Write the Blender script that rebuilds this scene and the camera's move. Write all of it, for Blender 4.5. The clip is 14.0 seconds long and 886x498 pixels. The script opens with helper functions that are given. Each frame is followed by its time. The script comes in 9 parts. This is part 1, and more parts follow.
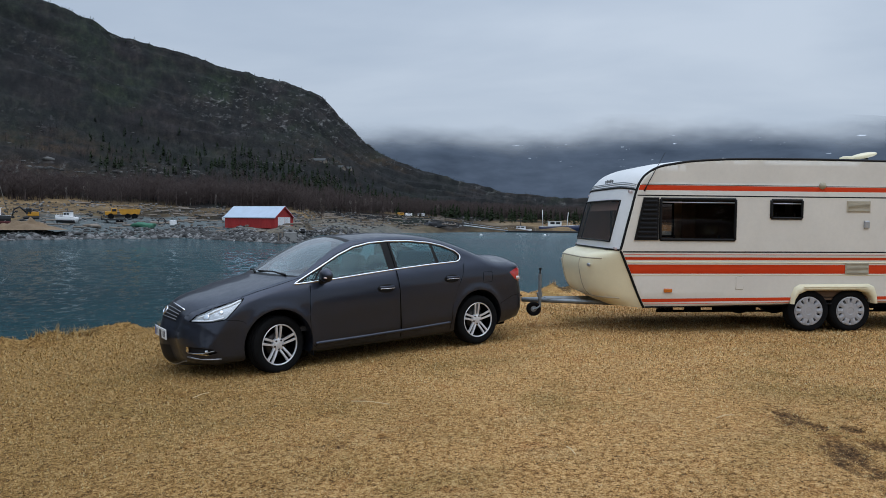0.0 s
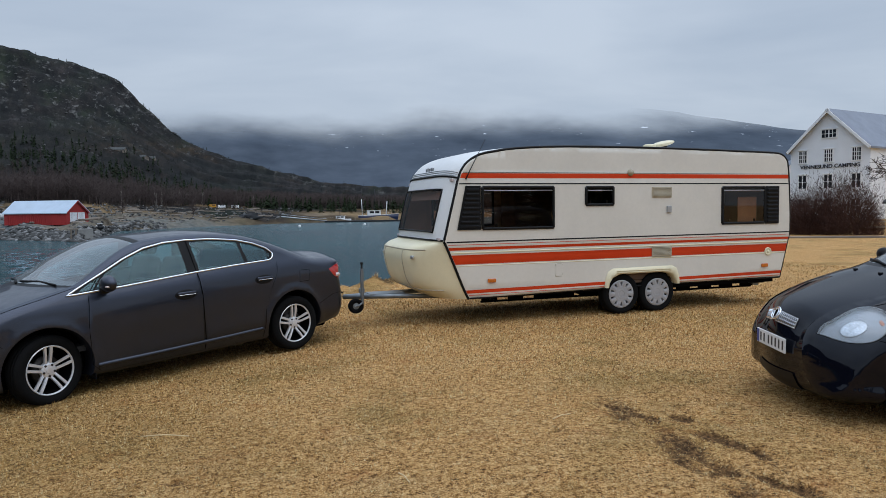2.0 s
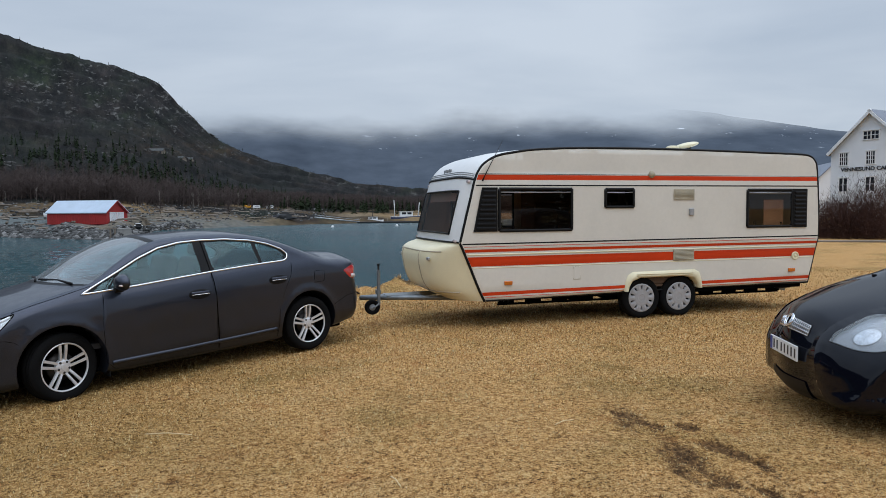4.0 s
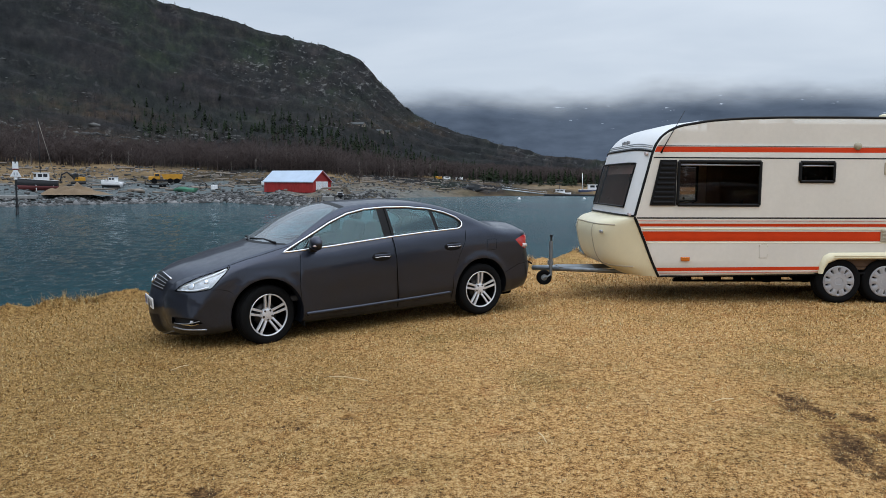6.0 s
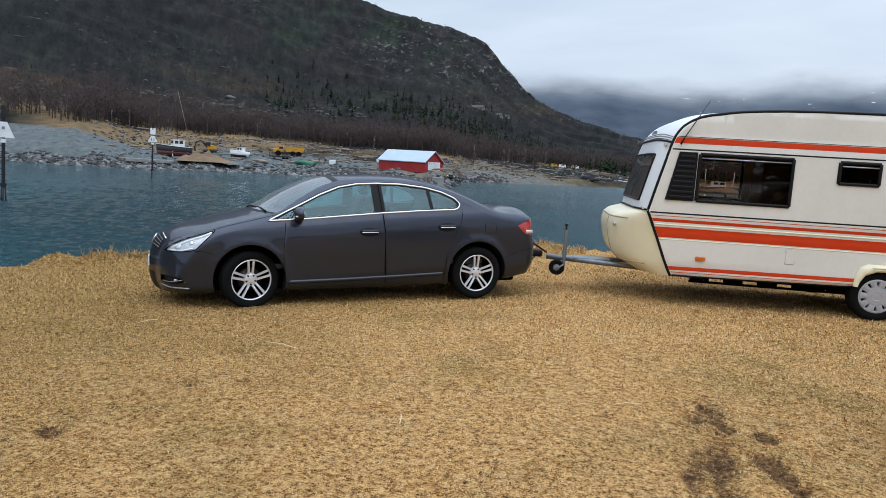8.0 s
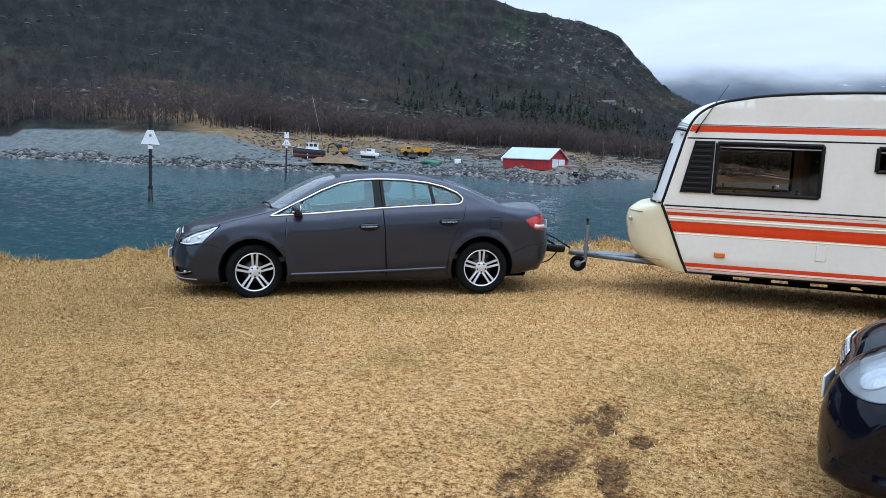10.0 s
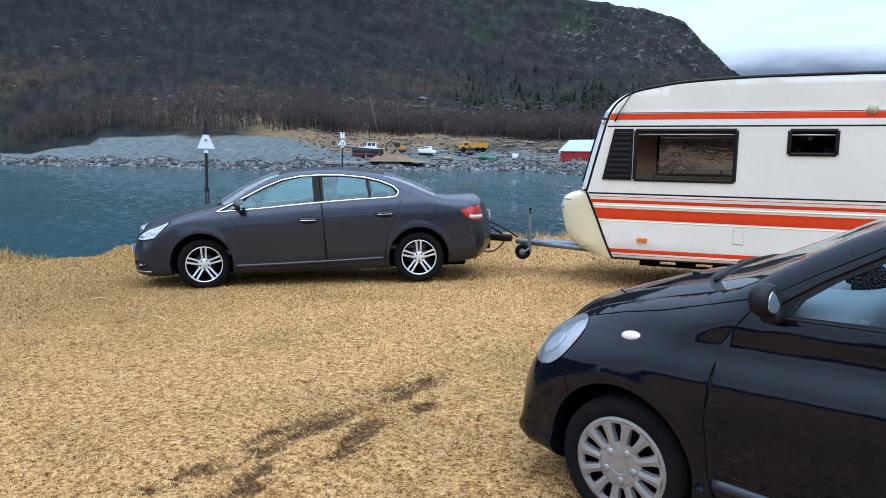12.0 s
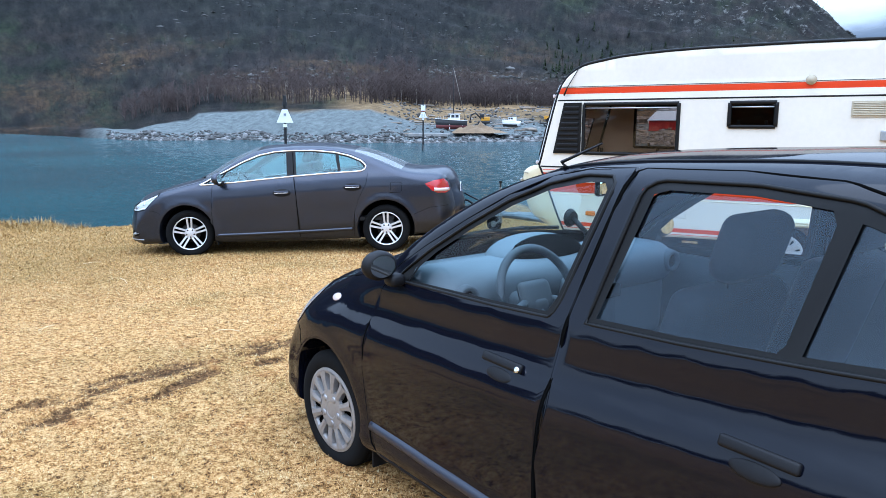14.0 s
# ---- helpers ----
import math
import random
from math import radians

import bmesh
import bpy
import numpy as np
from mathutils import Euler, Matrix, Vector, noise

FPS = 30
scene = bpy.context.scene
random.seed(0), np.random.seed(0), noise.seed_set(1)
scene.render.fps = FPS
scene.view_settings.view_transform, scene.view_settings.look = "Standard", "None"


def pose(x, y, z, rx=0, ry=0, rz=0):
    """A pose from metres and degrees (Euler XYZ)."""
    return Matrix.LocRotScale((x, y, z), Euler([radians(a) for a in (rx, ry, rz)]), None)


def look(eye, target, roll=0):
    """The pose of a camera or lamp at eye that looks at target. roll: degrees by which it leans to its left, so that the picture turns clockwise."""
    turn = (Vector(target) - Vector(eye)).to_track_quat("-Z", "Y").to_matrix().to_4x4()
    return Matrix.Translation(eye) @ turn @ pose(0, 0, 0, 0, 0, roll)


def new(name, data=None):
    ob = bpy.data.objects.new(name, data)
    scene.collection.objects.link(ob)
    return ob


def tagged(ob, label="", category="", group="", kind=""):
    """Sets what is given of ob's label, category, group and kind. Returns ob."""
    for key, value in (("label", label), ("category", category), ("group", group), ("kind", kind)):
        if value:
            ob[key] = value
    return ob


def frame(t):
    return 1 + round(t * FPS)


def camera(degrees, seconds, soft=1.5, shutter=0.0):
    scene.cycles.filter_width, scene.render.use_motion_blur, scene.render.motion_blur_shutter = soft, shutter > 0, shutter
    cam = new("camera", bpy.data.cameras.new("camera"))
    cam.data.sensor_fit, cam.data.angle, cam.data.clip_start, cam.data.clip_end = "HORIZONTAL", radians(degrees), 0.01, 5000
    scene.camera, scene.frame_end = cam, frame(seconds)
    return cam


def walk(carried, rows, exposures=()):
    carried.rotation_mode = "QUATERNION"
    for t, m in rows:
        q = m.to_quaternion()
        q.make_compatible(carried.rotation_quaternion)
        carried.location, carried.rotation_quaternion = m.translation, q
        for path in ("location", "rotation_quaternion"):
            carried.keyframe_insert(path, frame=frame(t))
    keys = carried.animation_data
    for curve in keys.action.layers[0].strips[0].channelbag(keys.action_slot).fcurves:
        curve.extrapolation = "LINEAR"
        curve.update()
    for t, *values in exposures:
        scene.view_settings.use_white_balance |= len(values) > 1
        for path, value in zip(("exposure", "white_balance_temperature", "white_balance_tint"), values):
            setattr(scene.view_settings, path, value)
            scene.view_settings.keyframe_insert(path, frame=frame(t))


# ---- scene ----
cam = camera(64.7, 14.0, 0.5)
PATH = [
    (0, (0.411, -0.229, 1.454), (0.168, 1.754, 1.368), 0.5),
    (0.5, (0.405, -0.162, 1.452), (0.315, 1.831, 1.317), 0.8),
    (1, (0.426, 0.075, 1.457), (0.445, 2.074, 1.378), 0.4),
    (1.5, (0.423, 0.295, 1.483), (0.597, 2.285, 1.382), 0.8),
    (2, (0.418, 0.436, 1.483), (0.684, 2.415, 1.366), -0.7),
    (2.2, (0.439, 0.463, 1.486), (0.711, 2.442, 1.383), -1.1),
    (4.3, (0.644, 0.446, 1.482), (0.762, 2.439, 1.364), -0.0),
    (4.5, (0.632, 0.414, 1.467), (0.691, 2.409, 1.339), 0.2),
    (5, (0.596, 0.307, 1.464), (0.5, 2.298, 1.299), 0.3),
    (5.5, (0.637, 0.199, 1.489), (0.417, 2.179, 1.315), 0.0),
    (6, (0.825, 0.233, 1.471), (0.473, 2.193, 1.281), 0.3),
    (6.5, (1.106, 0.268, 1.477), (0.683, 2.21, 1.255), -0.4),
    (7, (1.397, 0.439, 1.472), (0.901, 2.364, 1.26), 2.0),
    (7.5, (1.715, 0.593, 1.472), (1.195, 2.508, 1.221), 1.0),
    (7.7, (1.903, 0.62, 1.456), (1.311, 2.514, 1.208), 2.8),
    (9.8, (3.433, 1.173, 1.532), (2.488, 2.918, 1.286), 0.2),
    (10, (3.566, 1.277, 1.496), (2.575, 2.994, 1.229), 2.4),
    (10.5, (3.904, 1.438, 1.537), (2.832, 3.111, 1.305), 1.2),
    (11, (4.363, 1.465, 1.543), (3.279, 3.118, 1.242), 2.5),
    (11.5, (4.708, 1.639, 1.51), (3.63, 3.302, 1.238), 2.6),
    (12, (5.131, 1.785, 1.521), (3.986, 3.4, 1.238), 0.6),
    (12.5, (5.56, 1.899, 1.547), (4.456, 3.534, 1.217), 0.8),
    (13, (5.905, 2.106, 1.551), (4.763, 3.706, 1.177), 1.3),
    (13.5, (6.286, 2.285, 1.548), (5.069, 3.832, 1.193), 1.8),
    (14, (6.633, 2.506, 1.581), (5.3, 3.951, 1.218), -0.1),
]
walk(cam, [(t, look(eye, target, roll)) for t, eye, target, roll in PATH],
     [(0, -0.05, 6300, 13), (2.2, -0.05, 6300, 13), (4.3, 0.05, 6500, 13), (5.5, 0.15, 6550, 13), (6.5, 0.28, 6550, 13), (7.7, 0.38, 6450, 13), (9.8, 0.62, 5900, 12), (11, 0.76, 5780, 12), (12.5, 0.86, 5680, 12), (13.2, 0.96, 5580, 12), (14, 1.3, 5400, 12)])

# ---- light and sky ----
WATER = -3.6


def sky_world():
    world = bpy.data.worlds.new("overcast_sky")
    scene.world = world
    world.use_nodes = True
    nt = world.node_tree
    nt.nodes.clear()
    N = nt.nodes.new
    L = nt.links.new
    out, bg = N("ShaderNodeOutputWorld"), N("ShaderNodeBackground")
    tc = N("ShaderNodeTexCoord")
    sep = N("ShaderNodeSeparateXYZ")
    L(tc.outputs["Generated"], sep.inputs[0])
    up = N("ShaderNodeMath"); up.operation = "MAXIMUM"; up.inputs[1].default_value = 0.0
    L(sep.outputs[2], up.inputs[0])
    low = N("ShaderNodeMath"); low.operation = "ADD"; low.inputs[1].default_value = 0.16
    L(up.outputs[0], low.inputs[0])
    div = N("ShaderNodeVectorMath"); div.operation = "DIVIDE"
    comb = N("ShaderNodeCombineXYZ")
    for i in range(3):
        L(low.outputs[0], comb.inputs[i])
    L(tc.outputs["Generated"], div.inputs[0]); L(comb.outputs[0], div.inputs[1])
    mp = N("ShaderNodeMapping"); mp.inputs["Scale"].default_value = (0.9, 1.3, 1.0); mp.inputs["Rotation"].default_value = (0, 0, 0.5)
    L(div.outputs[0], mp.inputs[0])
    noise_a = N("ShaderNodeTexNoise"); noise_a.inputs["Scale"].default_value = 0.9; noise_a.inputs["Detail"].default_value = 5
    noise_a.inputs["Roughness"].default_value = 0.5; noise_a.inputs["Distortion"].default_value = 0.3
    L(mp.outputs[0], noise_a.inputs["Vector"])
    ramp = N("ShaderNodeValToRGB")
    ramp.color_ramp.elements[0].position, ramp.color_ramp.elements[0].color = 0.30, (0.455, 0.54, 0.625, 1)
    ramp.color_ramp.elements[1].position, ramp.color_ramp.elements[1].color = 0.70, (0.61, 0.69, 0.755, 1)
    L(noise_a.outputs[0], ramp.inputs[0])
    # an overcast dome grows brighter towards the zenith
    grow = N("ShaderNodeMapRange")
    grow.inputs["From Min"].default_value, grow.inputs["From Max"].default_value = 0.30, 0.95
    grow.inputs["To Min"].default_value, grow.inputs["To Max"].default_value = 1.0, 2.3
    L(up.outputs[0], grow.inputs["Value"])
    scale = N("ShaderNodeVectorMath"); scale.operation = "SCALE"
    cool = N("ShaderNodeMix"); cool.data_type = "RGBA"; cool.blend_type = "MULTIPLY"; cool.inputs[7].default_value = (0.92, 1.0, 1.13, 1)
    L(up.outputs[0], cool.inputs[0]); L(ramp.outputs[0], cool.inputs[6])
    L(cool.outputs[2], scale.inputs[0]); L(grow.outputs[0], scale.inputs["Scale"])
    sky = N("ShaderNodeTexSky"); sky.sky_type = "NISHITA"; sky.sun_disc = False
    sky.sun_elevation, sky.sun_rotation = radians(48), radians(150)
    dim = N("ShaderNodeVectorMath"); dim.operation = "SCALE"; dim.inputs["Scale"].default_value = 0.05
    L(sky.outputs[0], dim.inputs[0])
    mix = N("ShaderNodeMix"); mix.data_type = "RGBA"; mix.inputs[0].default_value = 0.92
    L(dim.outputs[0], mix.inputs[6]); L(scale.outputs[0], mix.inputs[7])
    L(mix.outputs[2], bg.inputs[0]); bg.inputs[1].default_value = 1.0
    L(bg.outputs[0], out.inputs[0])


sky_world()
sun = new("sun", bpy.data.lights.new("sun", "SUN"))
sun.data.energy, sun.data.angle, sun.data.color = 1.05, radians(80), (1.0, 0.98, 0.94)
sun.matrix_world = look((0, 0, 0), (-0.16, 0.28, -0.95))


# ---- materials ----
class Mat:
    """A small builder of procedural materials."""

    def __init__(self, name, color=(0.5, 0.5, 0.5), rough=0.5, metal=0.0, coat=0.0, spec=0.5):
        self.m = bpy.data.materials.new(name)
        self.m.use_nodes = True
        self.nt = self.m.node_tree
        self.b = self.nt.nodes["Principled BSDF"]
        self.out = self.nt.nodes["Material Output"]
        self.b.inputs["Base Color"].default_value = (*color, 1)
        self.b.inputs["Roughness"].default_value = rough
        self.b.inputs["Metallic"].default_value = metal
        self.b.inputs["Coat Weight"].default_value = coat
        self.b.inputs["Coat Roughness"].default_value = 0.04
        self.b.inputs["Specular IOR Level"].default_value = spec
        self.tc = self.nt.nodes.new("ShaderNodeTexCoord")

    def n(self, kind, **kw):
        node = self.nt.nodes.new("ShaderNode" + kind)
        for k, v in kw.items():
            node.inputs[k].default_value = v
        return node

    def l(self, a, b):
        self.nt.links.new(a, b)

    def noise(self, scale, detail=4, rough=0.55, stretch=(1, 1, 1), distort=0.0, coords="Object"):
        mp = self.n("Mapping")
        mp.inputs["Scale"].default_value = stretch
        self.l(self.tc.outputs[coords], mp.inputs[0])
        node = self.n("TexNoise", Scale=scale, Detail=detail, Roughness=rough, Distortion=distort)
        self.l(mp.outputs[0], node.inputs["Vector"])
        return node.outputs[0]

    def ramp(self, fac, stops):
        r = self.n("ValToRGB")
        e = r.color_ramp.elements
        while len(e) < len(stops):
            e.new(0.5)
        for el, (p, c) in zip(e, stops):
            el.position, el.color = p, (*c, 1)
        self.l(fac, r.inputs[0])
        return r.outputs[0]

    def step(self, fac, lo, hi, to=(0.0, 1.0)):
        r = self.n("MapRange")
        r.inputs["From Min"].default_value, r.inputs["From Max"].default_value = lo, hi
        r.inputs["To Min"].default_value, r.inputs["To Max"].default_value = to
        self.l(fac, r.inputs["Value"])
        return r.outputs[0]

    def mix(self, fac, a, b, blend="MIX"):
        x = self.n("Mix")
        x.data_type, x.blend_type = "RGBA", blend
        for v, i in ((fac, 0), (a, 6), (b, 7)):
            if isinstance(v, (int, float)):
                x.inputs[i].default_value = v
            elif isinstance(v, tuple):
                x.inputs[i].default_value = (*v, 1)
            else:
                self.l(v, x.inputs[i])
        return x.outputs[2]

    def color(self, c):
        self.l(c, self.b.inputs["Base Color"])
        return self

    def roughness(self, c):
        self.l(c, self.b.inputs["Roughness"])
        return self

    def bump(self, h, strength=0.3, dist=0.01):
        x = self.n("Bump", Strength=strength, Distance=dist)
        self.l(h, x.inputs["Height"])
        self.l(x.outputs[0], self.b.inputs["Normal"])
        return self

    def attr(self, name):
        a = self.n("Attribute")
        a.attribute_name = name
        return a.outputs["Fac"]

    def vary(self, color, amount=0.15, scale=3.0, fine=60.0, bump=0.1, dist=0.003, stretch=(1, 1, 1), coords="Object"):
        """Stains at a large scale and grain at a small one over one colour."""
        big = self.noise(scale, 5, 0.6, stretch, coords=coords)
        small = self.noise(fine, 3, 0.6, stretch, coords=coords)
        dark = tuple(c * (1 - amount) for c in color)
        light = tuple(min(1, c * (1 + amount)) for c in color)
        c = self.ramp(big, [(0.3, dark), (0.7, light)])
        c = self.mix(0.25, c, self.ramp(small, [(0.35, dark), (0.65, light)]))
        self.color(c)
        if bump:
            self.bump(small, bump, dist)
        return self


def plain(name, color, rough=0.5, metal=0.0, amount=0.12, scale=4.0, fine=80.0, bump=0.05, coat=0.0, spec=0.5, **kw):
    return Mat(name, color, rough, metal, coat, spec).vary(color, amount, scale, fine, bump, **kw).m


# ---- mesh helpers ----
def mesh_np(name, verts, faces, mat=None, parent=None, smooth=True, label=""):
    me = bpy.data.meshes.new(name)
    if isinstance(faces, np.ndarray):
        V, F = np.asarray(verts, np.float32), np.asarray(faces, np.int32)
        me.vertices.add(len(V))
        me.vertices.foreach_set("co", V.ravel())
        me.loops.add(F.size)
        me.loops.foreach_set("vertex_index", F.ravel())
        me.polygons.add(len(F))
        me.polygons.foreach_set("loop_start", np.arange(len(F), dtype=np.int32) * F.shape[1])
        me.update(calc_edges=True)
        me.validate()
    else:
        me.from_pydata(np.asarray(verts, float).tolist(), [], faces)
        me.update()
    if smooth:
        me.polygons.foreach_set("use_smooth", [True] * len(me.polygons))
    ob = new(name, me)
    if mat:
        me.materials.append(mat)
    if parent:
        ob.parent = parent
    if label:
        tagged(ob, label)
    return ob


def grid_faces(nu, nv, wrap=False):
    i, j = np.meshgrid(np.arange(nu if wrap else nu - 1), np.arange(nv - 1), indexing="ij")
    a = (i * nv + j).ravel()
    b = (((i + 1) % nu) * nv + j).ravel()
    return np.stack([a, b, b + 1, a + 1], 1)


def part(name, bm, mat, parent=None, label="", smooth=False):
    me = bpy.data.meshes.new(name)
    bm.to_mesh(me)
    bm.free()
    if smooth:
        me.polygons.foreach_set("use_smooth", [True] * len(me.polygons))
    me.materials.append(mat)
    ob = new(name, me)
    if parent:
        ob.parent = parent
    if label:
        tagged(ob, label)
    return ob


def thing(name, label, category, m=None, group="", kind=""):
    ob = new(name)
    ob.empty_display_size = 0.2
    tagged(ob, label, category, group, kind)
    if m is not None:
        ob.matrix_world = m
    return ob


def box_bm(size, at=(0, 0, 0), bevel=0.0, seg=2, rot=None, bm=None):
    own = bm or bmesh.new()
    m = Matrix.Translation(at)
    if rot is not None:
        m = m @ rot.to_4x4()
    r = bmesh.ops.create_cube(own, size=1.0, matrix=m @ Matrix.Diagonal((*size, 1)))
    if bevel:
        edges = list({e for v in r["verts"] for e in v.link_edges})
        bmesh.ops.bevel(own, geom=edges, offset=bevel, segments=seg, affect="EDGES", profile=0.5)
    return own


def cyl_bm(r, depth, at=(0, 0, 0), axis="Z", n=24, r2=None, bm=None, bevel=0.0):
    own = bm or bmesh.new()
    rot = {"Z": Matrix.Identity(4), "X": Matrix.Rotation(radians(90), 4, "Y"), "Y": Matrix.Rotation(radians(90), 4, "X")}[axis]
    got = bmesh.ops.create_cone(own, cap_ends=True, segments=n, radius1=r, radius2=r if r2 is None else r2, depth=depth, matrix=Matrix.Translation(at) @ rot)
    if bevel:
        caps = [e for e in {e for v in got["verts"] for e in v.link_edges} if any(len(f.verts) > 4 for f in e.link_faces)]
        bmesh.ops.bevel(own, geom=caps, offset=bevel, segments=2, affect="EDGES", profile=0.5)
    return own


def tube(points, radius, n=8, closed=False, taper=None):
    """Vertices and faces of a tube along points."""
    P = np.asarray(points, float)
    k = len(P)
    T = np.roll(P, -1, 0) - np.roll(P, 1, 0)
    if not closed:
        T[0], T[-1] = P[1] - P[0], P[-1] - P[-2]
    T /= np.linalg.norm(T, axis=1, keepdims=True) + 1e-12
    ref = np.array([0, 0, 1.0]) if abs(T[:, 2]).mean() < 0.8 else np.array([0, 1.0, 0])
    A = np.cross(T, ref)
    A /= np.linalg.norm(A, axis=1, keepdims=True) + 1e-12
    B = np.cross(A, T)
    an = np.linspace(0, 2 * np.pi, n, endpoint=False)
    rad = np.full(k, radius) if taper is None else np.asarray(taper, float)
    V = P[:, None] + rad[:, None, None] * (np.cos(an)[None, :, None] * A[:, None] + np.sin(an)[None, :, None] * B[:, None])
    F = []
    for i in range(k if closed else k - 1):
        j = (i + 1) % k
        for a in range(n):
            b = (a + 1) % n
            F.append((i * n + a, i * n + b, j * n + b, j * n + a))
    if not closed:
        F.append(tuple(range(n))[::-1])
        F.append(tuple((k - 1) * n + a for a in range(n)))
    return V.reshape(-1, 3), F


def tube_part(name, points, radius, mat, parent=None, label="", n=8, closed=False, taper=None):
    v, f = tube(points, radius, n, closed, taper)
    return mesh_np(name, v, f, mat, parent, True, label)


def merge(parts):
    V, F, o = [], [], 0
    for v, f in parts:
        V.append(np.asarray(v, float))
        F += [tuple(int(i) + o for i in q) for q in f]
        o += len(v)
    return np.concatenate(V), F


def fbm(x, y, seed=0, octaves=4):
    """Smooth noise on arrays, by summed sines of turned directions."""
    rng = np.random.RandomState(seed)
    out = np.zeros_like(np.asarray(x, float))
    amp, fr = 1.0, 1.0
    for _ in range(octaves):
        for _ in range(4):
            a, p, s = rng.uniform(0, 6.28), rng.uniform(0, 6.28), rng.uniform(0.7, 1.4)
            out = out + amp * 0.35 * np.sin(fr * s * (x * np.cos(a) + y * np.sin(a)) + p + 0.8 * np.sin(fr * 0.6 * (x * np.sin(a) - y * np.cos(a)) + 2 * p))
        amp, fr = amp * 0.52, fr * 2.1
    return out


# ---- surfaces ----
def olive_dim_patch(M):
    """Where the lawn is olive, and also darkened in colour for lens falloff: towards the bank on the seaward side, with
    a ragged border, and in a few patches.
    """
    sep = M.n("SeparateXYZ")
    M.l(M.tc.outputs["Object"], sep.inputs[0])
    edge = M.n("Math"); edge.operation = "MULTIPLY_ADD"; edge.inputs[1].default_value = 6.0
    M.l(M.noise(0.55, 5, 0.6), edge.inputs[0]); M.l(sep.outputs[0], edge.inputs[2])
    seaward_dim = M.step(edge.outputs[0], 3.6, 0.2, (0, 1))
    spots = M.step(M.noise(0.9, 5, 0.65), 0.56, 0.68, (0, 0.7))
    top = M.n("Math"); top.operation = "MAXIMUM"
    M.l(seaward_dim, top.inputs[0]); M.l(spots, top.inputs[1])
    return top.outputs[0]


def grass_ground():
    M = Mat("dry_winter_lawn", rough=0.95, spec=0.12)
    big, mid = M.noise(0.5, 5, 0.65), M.noise(2.6, 6, 0.7)
    tuft, fine = M.noise(24, 5, 0.75), M.noise(70, 4, 0.85)
    mixed = M.n("Math"); mixed.operation = "MULTIPLY_ADD"; mixed.inputs[1].default_value = 0.45
    M.l(tuft, mixed.inputs[0])
    half = M.n("Math"); half.operation = "MULTIPLY"; half.inputs[1].default_value = 0.55
    M.l(fine, half.inputs[0]); M.l(half.outputs[0], mixed.inputs[2])
    v = mixed.outputs[0]
    # dark ramp ends: bare soil, and painted shadow between the blades
    straw = M.ramp(v, [(0.41, (0.045, 0.020, 0.008)), (0.46, (0.300, 0.150, 0.050)), (0.51, (0.640, 0.365, 0.138)), (0.58, (0.880, 0.620, 0.315))])
    olive = M.ramp(v, [(0.42, (0.026, 0.018, 0.006)), (0.50, (0.215, 0.150, 0.046)), (0.60, (0.520, 0.390, 0.150))])
    rust = M.ramp(v, [(0.42, (0.060, 0.019, 0.007)), (0.50, (0.370, 0.140, 0.042)), (0.60, (0.660, 0.330, 0.130))])
    pale = M.ramp(v, [(0.42, (0.110, 0.058, 0.020)), (0.50, (0.560, 0.345, 0.150)), (0.60, (0.830, 0.625, 0.350))])
    c = M.mix(M.step(big, 0.50, 0.62, (0, 0.6)), straw, olive)
    c = M.mix(M.step(mid, 0.56, 0.68, (0, 0.6)), c, rust)
    c = M.mix(M.step(M.noise(1.7, 5, 0.7, (1, 1.6, 1)), 0.50, 0.66, (0, 0.65)), c, pale)
    # olive grass tone, with the lens falloff darkened into it
    olive_dim = M.ramp(v, [(0.42, (0.026, 0.016, 0.005)), (0.50, (0.215, 0.130, 0.038)), (0.60, (0.480, 0.320, 0.118))])
    c = M.mix(M.step(olive_dim_patch(M), 0.0, 1.0, (0, 0.65)), c, olive_dim)
    mud = M.ramp(M.noise(34, 5, 0.75), [(0.38, (0.026, 0.013, 0.006)), (0.50, (0.110, 0.057, 0.024)), (0.63, (0.34, 0.195, 0.085))])
    crumb = M.n("Math"); crumb.operation = "ADD"
    M.l(M.attr("mud"), crumb.inputs[0]); M.l(M.step(M.noise(26, 5, 0.8), 0.35, 0.65, (-0.35, 0.35)), crumb.inputs[1])
    c = M.mix(M.step(crumb.outputs[0], 0.22, 0.60, (0, 0.95)), c, mud)
    peat = M.ramp(M.noise(7, 6, 0.7), [(0.36, (0.035, 0.022, 0.012)), (0.52, (0.13, 0.082, 0.036)), (0.64, (0.38, 0.25, 0.11))])
    c = M.mix(M.attr("bank"), c, peat)
    M.color(M.mix(1.0, c, (0.86, 0.815, 0.73), "MULTIPLY"))
    M.bump(v, 1.0, 0.03)
    return M.m


def water_surface():
    M = Mat("sea_water", (0.008, 0.032, 0.038), 0.05, spec=0.5)
    M.b.inputs["IOR"].default_value = 1.33
    M.b.inputs["Specular Tint"].default_value = (0.84, 1.0, 1.0, 1)
    a = M.noise(1.9, 5, 0.72, (0.6, 1.5, 1), 0.3)
    b = M.noise(6.5, 4, 0.7, (0.7, 1.5, 1), 0.3)
    s = M.n("Math"); s.operation = "MULTIPLY_ADD"; s.inputs[1].default_value = 0.35
    M.l(b, s.inputs[0]); M.l(a, s.inputs[2])
    M.bump(s.outputs[0], 1.0, 0.44)
    M.roughness(M.step(M.attr("lee"), 0.0, 1.0, (0.05, 0.24)))
    patch = M.noise(0.035, 3, 0.5)
    M.color(M.ramp(patch, [(0.35, (0.003, 0.036, 0.046)), (0.7, (0.006, 0.062, 0.072))]))
    return M.m


